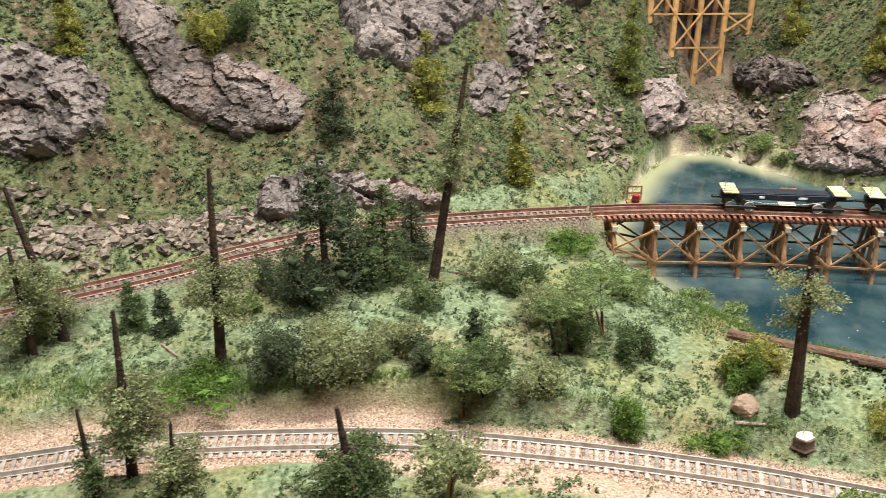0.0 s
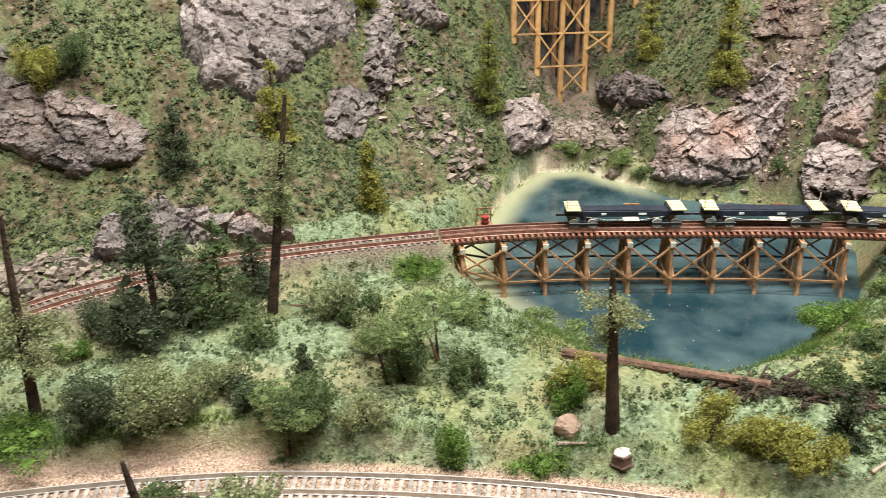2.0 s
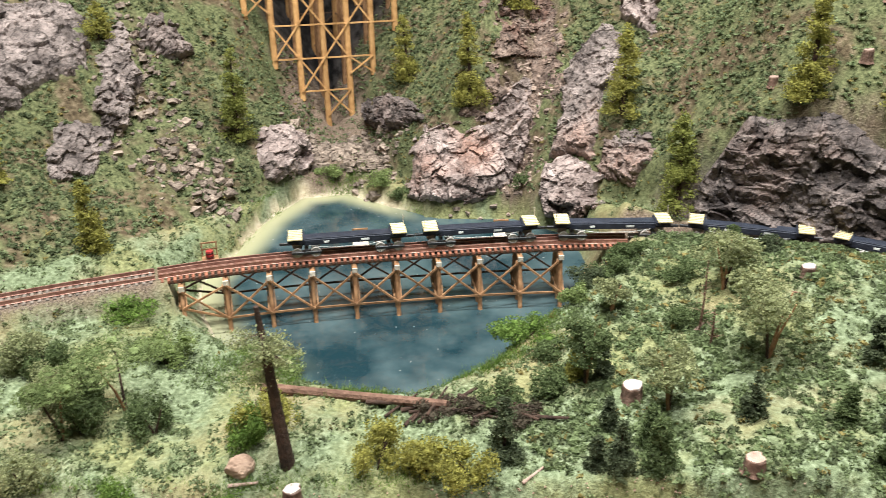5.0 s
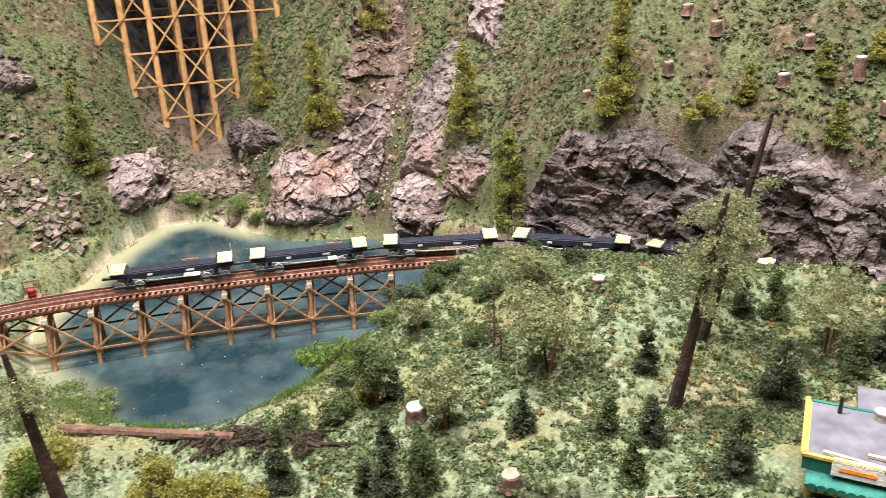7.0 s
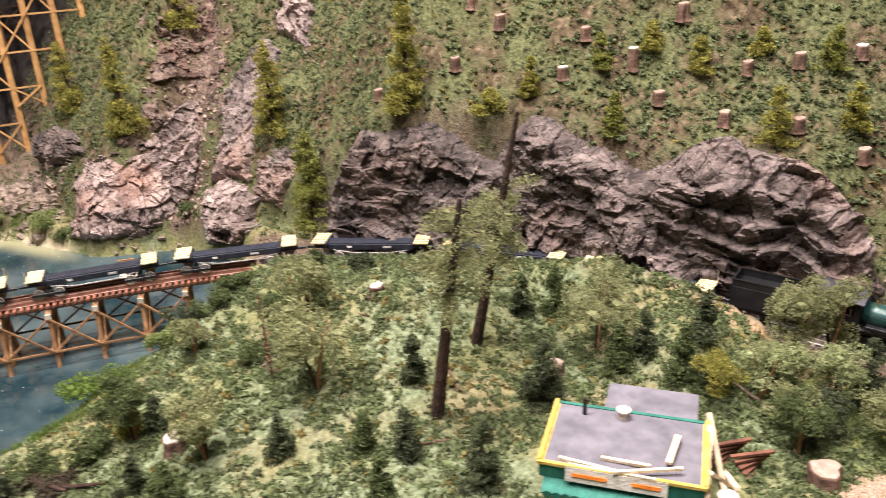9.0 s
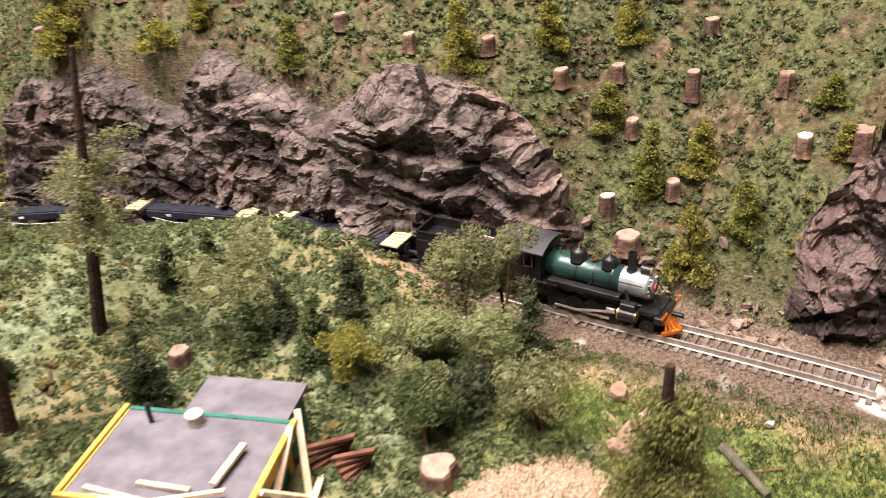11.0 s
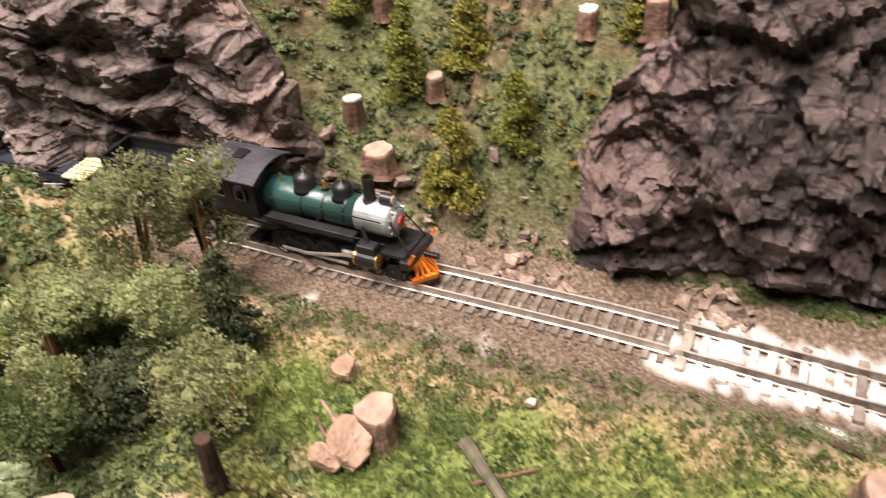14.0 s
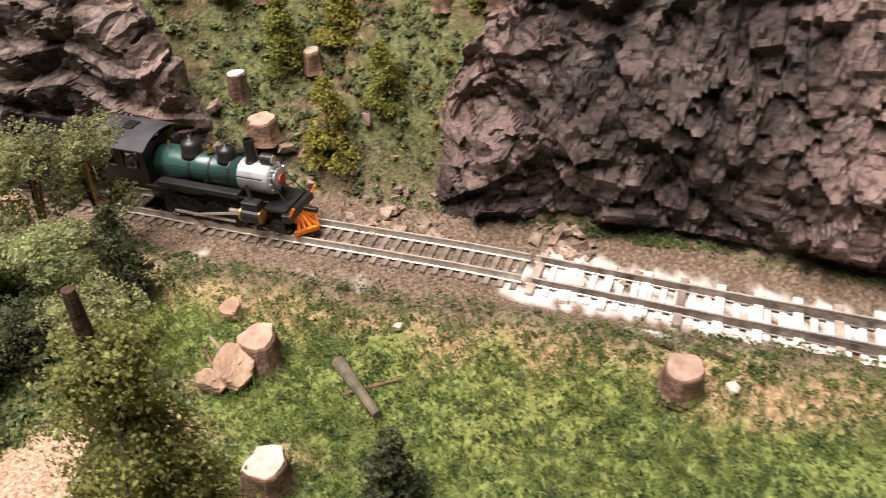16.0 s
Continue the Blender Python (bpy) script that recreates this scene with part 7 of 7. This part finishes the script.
def build_log_car(m, board):
    t = thing("log_car", m, "blue-black skeleton log car with wooden end platforms, empty on the track", "railway car", "log cars of the train")
    part("centre_sill", joined([box(0.1240, 0.0060, 0.0070, pose(0, 0, 0.0148), 0.0004), box(0.0960, 0.0130, 0.0014, pose(0, 0, 0.0186), 0.0002)]), CAR_BLUE, t)
    for s in (-1, 1):
        sill = part("side_sill", box(0.0900, 0.0016, 0.0062, pose(0, s * 0.0072, 0.0152), 0.0003), CAR_BLUE, t)
        for q, w in ((0.018, 0.0085), (-0.022, 0.0050)):
            part("lettering", box(w, 0.0003, 0.0022, pose(q * -s, s * 0.0081, 0.0152)), CAR_LETTER, sill, "small white painted marks")
        part("truss_rod", joined([beam((-0.0400, s * 0.0078, 0.0120), (-0.0180, s * 0.0078, 0.0085), 0.0006, 0.0006), beam((-0.0180, s * 0.0078, 0.0085), (0.0180, s * 0.0078, 0.0085), 0.0006, 0.0006), beam((0.0180, s * 0.0078, 0.0085), (0.0400, s * 0.0078, 0.0120), 0.0006, 0.0006)]), CAR_LETTER, t)
    for e in (-1, 1):
        p = part("end_platform", box(0.0150, 0.0270, 0.0014, pose(e * 0.0540, 0, 0.0212), 0.0002), board, t, "pale wooden end platform")
        for k in range(1, 6):
            part("board_gap", box(0.0152, 0.0003, 0.0003, pose(e * 0.0540, -0.0135 + 0.0045 * k, 0.0220)), TIMBER_DARK_OR_SHADED, p)
        part("bolster", box(0.0050, 0.0240, 0.0040, pose(e * 0.0470, 0, 0.0185), 0.0004), CAR_BLUE, t)
        part("brake_staff", tube(0.0005, 0.0005, 0.0120, 6, pose(e * 0.0605, 0.0100 * e, 0.0200)), RAIL_STEEL, t)
        part("coupler", box(0.0110, 0.0024, 0.0028, pose(e * 0.0650, 0, 0.0120), 0.0004), BLACK_PAINT, t)
        truck(t, e * 0.0430, 0.0052, 0.0095, BLACK_PAINT)
    return t


near_front = int(np.argmin(np.hypot(main_line[:, 0] - 1.047, main_line[:, 1] - 0.190)))
s_front = MAIN_S[near_front]
build_engine(on_track(s_front - 0.069, 0.020))
build_tender(on_track(s_front - 0.163, 0.019))
first_car = build_log_car(on_track(s_front - 0.271, 0.043), DECK_YELLOW)
for k in range(1, 6):
    copy_thing(first_car, on_track(s_front - 0.271 - 0.142 * k, 0.043))


# ---- tall trestle across the gorge ----
def build_tall_trestle():
    t = thing("tall_trestle", Matrix(), "tall yellow-brown timber trestle rising out of the gorge", "bridge")
    top = 0.60
    storeys = [top - 0.052 * k for k in range(11)]
    xs = [0.2835 + 0.0395 * k for k in range(9)]
    y0, depth = 1.335, 0.075

    def leg(x, side, z):
        return np.array((x, y0 + (depth * 0.5 if side else -depth * 0.5) + (1 if side else -1) * 0.10 * (top - z) * 0.6 + depth * 0.5, z))

    feet = {}
    for k, x in enumerate(xs):
        for side in (0, 1):
            g = top
            for it in range(12):
                p = leg(x, side, g)
                g = g + 0.6 * (ground_z(p[0], p[1]) - g)
            g = min(max(g, 0.06), top - 0.03)
            feet[(k, side)] = g
            lo, hi = leg(x, side, g - 0.006), leg(x, side, top)
            part("post", tube(0.0050, 0.0046, (Vector(hi) - Vector(lo)).length, 8, between(lo, hi)), TIMBER_PALE, t)
            mid_lo, mid_hi = leg(x, side, g) * np.array((1, 0, 1)) + np.array((0, y0 + depth * 0.5 + (-0.012 if side == 0 else 0.012), 0)), np.array((x, y0 + depth * 0.5 + (-0.010 if side == 0 else 0.010), top))
            part("inner_post", tube(0.0042, 0.0042, (Vector(mid_hi) - Vector(mid_lo)).length, 8, between(mid_lo, mid_hi)), TIMBER, t)
        for z in storeys:
            if z > max(feet[(k, 0)], feet[(k, 1)]):
                part("bent_girt", beam(leg(x, 0, z), leg(x, 1, z), 0.0018, 0.0028), TIMBER, t)
    for k in range(len(xs) - 1):
        for side in (0, 1):
            low = max(feet[(k, side)], feet[(k + 1, side)])
            o = np.array((0, -0.0042 if side == 0 else 0.0042, 0))
            # back-side girts and braces get the darker timber, shade put into their colour
            for i, z in enumerate(storeys):
                if z > low - 0.01:
                    part("girt", beam(leg(xs[k], side, z) + o, leg(xs[k + 1], side, z) + o, 0.0014, 0.0024), TIMBER_PALE if side == 0 else TIMBER_DARK_OR_SHADED, t)
                if i + 1 < len(storeys) and storeys[i + 1] > low - 0.03 and (k + i) % 2 == 0:
                    z2 = max(storeys[i + 1], low)
                    part("diagonal_brace", beam(leg(xs[k], side, z) + o, leg(xs[k + 1], side, z2) + o, 0.0014, 0.0026), TIMBER_PALE if side == 0 else TIMBER_DARK_OR_SHADED, t)
                    part("diagonal_brace", beam(leg(xs[k], side, z2) + o * 1.5, leg(xs[k + 1], side, z) + o * 1.5, 0.0014, 0.0026), TIMBER_PALE if side == 0 else TIMBER_DARK_OR_SHADED, t)
    part("deck", box(xs[-1] - xs[0] + 0.10, 0.040, 0.010, pose((xs[0] + xs[-1]) / 2, y0 + depth * 0.5, top + 0.006)), TIMBER, t)
    return t


build_tall_trestle()


# ---- refuge platforms on the bridge ----
def refuge(s, barrel):
    q, a, b, _ = arc_place(deck, s)
    m = pose(q[0] + b[0] * 0.026, q[1] + b[1] * 0.026, q[2] - 0.0062, 0, 0, math.degrees(math.atan2(a[1], a[0])))
    t = thing("refuge_platform", m, "small brown timber refuge platform beside the bridge deck", "platform", "refuge platforms of the bridge")
    part("floor_board", box(0.0170, 0.0160, 0.0016, None, 0.0002), CAP_WHITE if not barrel else TIMBER, t)
    for x in (-0.0075, 0.0075):
        part("rail_post", box(0.0014, 0.0014, 0.0160, pose(x, 0.0068, 0.0085)), TIMBER, t)
        part("joist", box(0.0016, 0.0280, 0.0024, pose(x, -0.0100, -0.0020)), TIMBER_DARK_OR_SHADED, t)
    for z in (0.0085, 0.0158):
        part("hand_rail", box(0.0170, 0.0012, 0.0016, pose(0, 0.0068, z)), TIMBER, t)
    if barrel:
        bt = thing("water_barrel", m @ pose(0, -0.001, 0.0008), "small red fire barrel on the bridge platform", "barrel")
        part("staves", lathe([(0, 0), (0.0036, 0), (0.0043, 0.0045), (0.0036, 0.0090), (0, 0.0090)], 14), mixed("barrel_red", (0.35, 0.03, 0.03), (0.5, 0.06, 0.05), 200, 0.6), bt)
        for z in (0.0022, 0.0068):
            part("hoop", lathe([(0.0040, -0.0004), (0.0043, -0.0004), (0.0043, 0.0004), (0.0040, 0.0004)], 14, pose(0, 0, z)), BLACK_PAINT, bt)


for s, barrel in ((0.052, True), (0.208, False), (0.362, False)):
    refuge(s, barrel)


# ---- turnout at the far end of the line ----
tail = main_line[(main_line[:, 1] < 0.085) & (main_line[:, 0] > 1.0)]
grow = np.linspace(0, 1, len(tail))
branch = np.array([offset(tail, -0.013 * g * g)[k] for k, g in enumerate(grow)])
RAIL_DULL = mixed("rail_dull", (0.10, 0.085, 0.075), (0.22, 0.19, 0.17), 200, 0.35, 0.7, 0.1, vary=0.06, spec=0.5)
turnout = thing("turnout", Matrix(), "dark-railed turnout with white-painted ties in white ballast", "railway track", kind="structure")
for sgn in (-1, 1):
    v, f = sweep(offset(branch, sgn * (GAUGE / 2 + 0.0008)) + np.array((0, 0, -0.0003)), RAIL)
    from_arrays("branch_rail", v, f, RAIL_DULL, turnout)
for k in range(0, len(tail), 6):
    p, q = tail[k], tail[min(k + 2, len(tail) - 1)]
    part("white_tie", box(0.0042, 0.034 + 0.012 * grow[k], 0.0028, pose(p[0], p[1], p[2] - 0.0047, 0, 0, math.degrees(math.atan2(q[1] - p[1], q[0] - p[0]))), 0.0003), TIE_WHITE if k % 24 else TIE_GREY, turnout)
part("throw_rod_box", box(0.0110, 0.0060, 0.0050, pose(1.100, 0.066, 0.096, 0, 0, -66), 0.0005), CUT_PALE, turnout)


# ---- the half-built house ----
WALL_GREEN = mixed("wall_green", (0.018, 0.12, 0.090), (0.035, 0.20, 0.150), 120, 0.7)
TRIM_YELLOW = mixed("trim_yellow", (0.46, 0.29, 0.055), (0.62, 0.42, 0.11), 120, 0.65)
ROOF_GREY = mixed("roof_felt", (0.11, 0.105, 0.12), (0.19, 0.18, 0.205), 70, 0.9, bump=0.3, vary=0.04)
LUMBER = mixed("lumber", (0.60, 0.44, 0.29), (0.80, 0.66, 0.48), 120, 0.8, vary=0.15)
RUST_RED = mixed("rusty_red", (0.085, 0.035, 0.022), (0.20, 0.085, 0.05), 120, 0.85)
GLASS_DARK = mixed("window_dark", (0.02, 0.025, 0.03), (0.04, 0.045, 0.05), 60, 0.15, bump=0.0, spec=0.5)


def build_house():
    gz = 0.088
    t = thing("small_house", pose(0.7435, 0.2365, gz, 0, 0, -44.5), "small green house with yellow trim and flat grey roof", "house")
    L, D, H = 0.094, 0.064, 0.043
    for name, sx, sy, px, py in (("front_wall", L - 0.008, 0.003, 0, -D / 2 + 0.006), ("rear_wall", L - 0.008, 0.003, 0, D / 2 - 0.006), ("side_wall", 0.003, D - 0.014, -L / 2 + 0.006, 0), ("side_wall", 0.003, D - 0.014, L / 2 - 0.006, 0)):
        w = part(name, box(sx, sy, H - 0.006, pose(px, py, (H - 0.006) / 2)), WALL_GREEN, t, "green boarded wall")
        for z in np.arange(0.006, H - 0.010, 0.0045):
            part("board_line", box(sx + 0.0008, sy + 0.0008, 0.0006, pose(px, py, float(z))), WALL_GREEN, w)
    for x in (-1, 1):
        for y in (-1, 1):
            part("corner_post", box(0.0050, 0.0050, H - 0.005, pose(x * (L / 2 - 0.006), y * (D / 2 - 0.006), (H - 0.005) / 2), 0.0004), TRIM_YELLOW, t)
    for x in (-0.020, 0.024):
        part("porch_post", box(0.0040, 0.0040, H - 0.008, pose(x, -D / 2 + 0.0035, (H - 0.008) / 2), 0.0003), TRIM_YELLOW, t)
    for x, w in ((-0.033, 0.014), (0.002, 0.024), (0.034, 0.012)):
        win = part("window", box(w, 0.0012, 0.018, pose(x, -D / 2 + 0.0042, 0.018)), GLASS_DARK, t)
        part("window_frame", joined([box(w + 0.003, 0.0016, 0.0014, pose(x, -D / 2 + 0.0036, 0.018 + q)) for q in (-0.0095, 0.0, 0.0095)] + [box(0.0014, 0.0016, 0.020, pose(x + q, -D / 2 + 0.0036, 0.018)) for q in (-w / 2 - 0.0008, w / 2 + 0.0008)]), TRIM_YELLOW, win)
    part("fascia", joined([box(L, 0.0026, 0.0100, pose(0, -D / 2 + 0.0013, H - 0.0030)), box(L, 0.0026, 0.0080, pose(0, D / 2 - 0.0013, H - 0.0020))]), WALL_GREEN, t, "green fascia board")
    for s in (-1, 1):
        part("side_fascia", box(0.0026, D - 0.0054, 0.0090, pose(s * (L / 2 - 0.0013), 0, H - 0.0026)), TRIM_YELLOW, t, "yellow side fascia")
    part("roof_deck", box(L - 0.004, D - 0.004, 0.0024, pose(0, 0, H + 0.0002)), ROOF_GREY, t, "flat grey felt roof")
    part("roof_edge", joined([box(L + 0.002, 0.0026, 0.0024, pose(0, -D / 2, H + 0.0024), 0.0003)] + [box(0.0030, D, 0.0024, pose(s * L / 2, 0, H + 0.0024), 0.0003) for s in (-1, 1)]), TRIM_YELLOW, t, "yellow roof edging")
    aw = part("awning", box(0.088, 0.0100, 0.0016, pose(0, -D / 2 - 0.0040, H - 0.0110, 24, 0, 0)), WALL_GREEN, t, "dark green awning")
    for k in range(16):
        part("scallop", tube(0.0026, 0.0026, 0.0010, 10, pose(-0.0400 + 0.00535 * k, -D / 2 - 0.0086, H - 0.0130, 90, 0, 0)), WALL_GREEN, aw)
    sign = part("sign_board", box(0.058, 0.0016, 0.0090, pose(-0.002, -D / 2 - 0.0018, H - 0.0016, -14, 0, 0), 0.0002), mixed("sign_grey", (0.40, 0.38, 0.33), (0.55, 0.52, 0.45), 120, 0.8), t, "weathered sign board")
    for x, w in ((-0.017, 0.020), (0.015, 0.016)):
        part("sign_mark", box(w, 0.0008, 0.0020, pose(x, -D / 2 - 0.0028, H - 0.0012, -14, 0, 0)), ORANGE_PAINT, sign, "faded orange painted marks")
    # annex at the back
    part("annex_wall", box(0.054, 0.030, H - 0.004, pose(0.012, D / 2 + 0.014, (H - 0.004) / 2)), WALL_GREEN, t)
    part("annex_roof", box(0.058, 0.034, 0.0024, pose(0.012, D / 2 + 0.0165, H - 0.0026)), ROOF_GREY, t)
    part("roof_vent", lathe([(0, 0), (0.0036, 0), (0.0036, 0.0050), (0.0046, 0.0056), (0.0046, 0.0068), (0, 0.0076)], 18, pose(-0.004, D / 2 - 0.008, H + 0.001)), CAP_WHITE, t, "white round roof vent")
    part("stove_pipe", tube(0.0014, 0.0014, 0.0130, 10, pose(-0.028, D / 2 - 0.010, H)), BLACK_PAINT, t)
    return t, gz, L, D, H


house, gz, HL, HD, HH = build_house()
HM = house.matrix_world.copy()
for k, (a, b, w) in enumerate([((-0.036, -0.026), (0.002, -0.032), 0.0020), ((-0.004, -0.034), (0.034, -0.022), 0.0020), ((-0.012, -0.020), (0.016, -0.022), 0.0024), ((0.026, -0.018), (0.030, 0.008), 0.0036), ((-0.030, -0.031), (0.020, -0.033), 0.0018)]):
    z = HH + 0.0026 + 0.0021 * (k % 2)
    tagged(part("lumber_strip", beam(HM @ Vector((*a, z)), HM @ Vector((*b, z + 0.001)), w, 0.0018), LUMBER, None), "loose pale wooden strip lying on the flat roof", "lumber", "loose lumber on the roof")
for k, (a, b) in enumerate([((0.0495, -0.030, 0.0), (0.0480, 0.024, 0.0480)), ((0.060, 0.006, 0.004), (0.0470, 0.036, 0.0490)), ((0.066, 0.012, 0.0), (0.049, -0.018, 0.0460)), ((0.058, 0.030, 0.0), (0.066, -0.004, 0.026))]):
    va, vb = HM @ Vector(a), HM @ Vector(b)
    va.z = max(va.z, ground_z(va.x, va.y))
    tagged(part("leaning_plank", beam(va, vb, 0.0034, 0.0020), LUMBER, None), "pale plank leaning against the side of the house", "lumber", "planks leaning on the house")
for k, (x, y, s) in enumerate([(-0.030, 0.046, 0.016), (-0.020, 0.052, 0.012), (0.060, 0.038, 0.020), (0.076, 0.032, 0.014)]):
    q = HM @ Vector((x, y, 0))
    zq = ground_z(q.x, q.y)
    pile = thing("scrap_pile", Matrix(), "heap of rusty red scrap beside the house", "scrap")
    for j in range(5):
        part("rusty_bar", beam((q.x - s * 0.6, q.y + 0.004 * j - 0.006, zq + 0.001 + 0.0018 * j), (q.x + s * 0.6, q.y - 0.003 * j + 0.004, zq + 0.002 + 0.004 * j), 0.003, 0.0016), RUST_RED, pile)
bx = HM @ Vector((0.060, -0.020, 0))
drum = thing("white_drum", pose(bx.x, bx.y, ground_z(bx.x, bx.y)), "white drum standing beside the house", "barrel")
part("drum_body", lathe([(0, 0), (0.0055, 0), (0.0057, 0.006), (0.0055, 0.012), (0.0055, 0.018), (0, 0.018)], 18), CAP_WHITE, drum)
part("drum_lid", lathe([(0.0046, 0.018), (0.0058, 0.018), (0.0058, 0.0194), (0, 0.0188)], 18), CAP_WHITE, drum)


# ---- the room round the layout ----
ROOM_PAINT = mixed("room_paint", (0.30, 0.29, 0.27), (0.37, 0.355, 0.33), 3, 0.9, bump=0.05, vary=0.02)
ROOM_FLOOR = mixed("room_floor", (0.16, 0.14, 0.12), (0.24, 0.21, 0.18), 6, 0.7, bump=0.05, vary=0.02)
tagged(part("floor", box(6.4, 6.2, 0.06, pose(0.3, -0.2, -0.95)), ROOM_FLOOR, None), "plain dark room floor below the layout", "floor", kind="structure")
tagged(part("ceiling", box(6.4, 6.2, 0.06, pose(0.3, -0.2, 2.13)), ROOM_PAINT, None), "plain pale ceiling over the layout", "ceiling", kind="structure")
for name, sx, sy, x, y in (("wall_north", 6.4, 0.1, 0.3, 2.85), ("wall_south", 6.4, 0.1, 0.3, -3.25), ("wall_west", 0.1, 6.0, -2.85, -0.2), ("wall_east", 0.1, 6.0, 3.45, -0.2)):
    tagged(part(name, box(sx, sy, 3.02, pose(x, y, 0.59)), ROOM_PAINT, None), "plain pale wall of the room", "wall", kind="structure")
tagged(part("layout_bench", box(2.06, 1.90, 0.84, pose(0.32, 0.66, -0.46)), TIMBER_DARK_OR_SHADED, None), "dark bench that carries the layout", "bench", kind="structure")
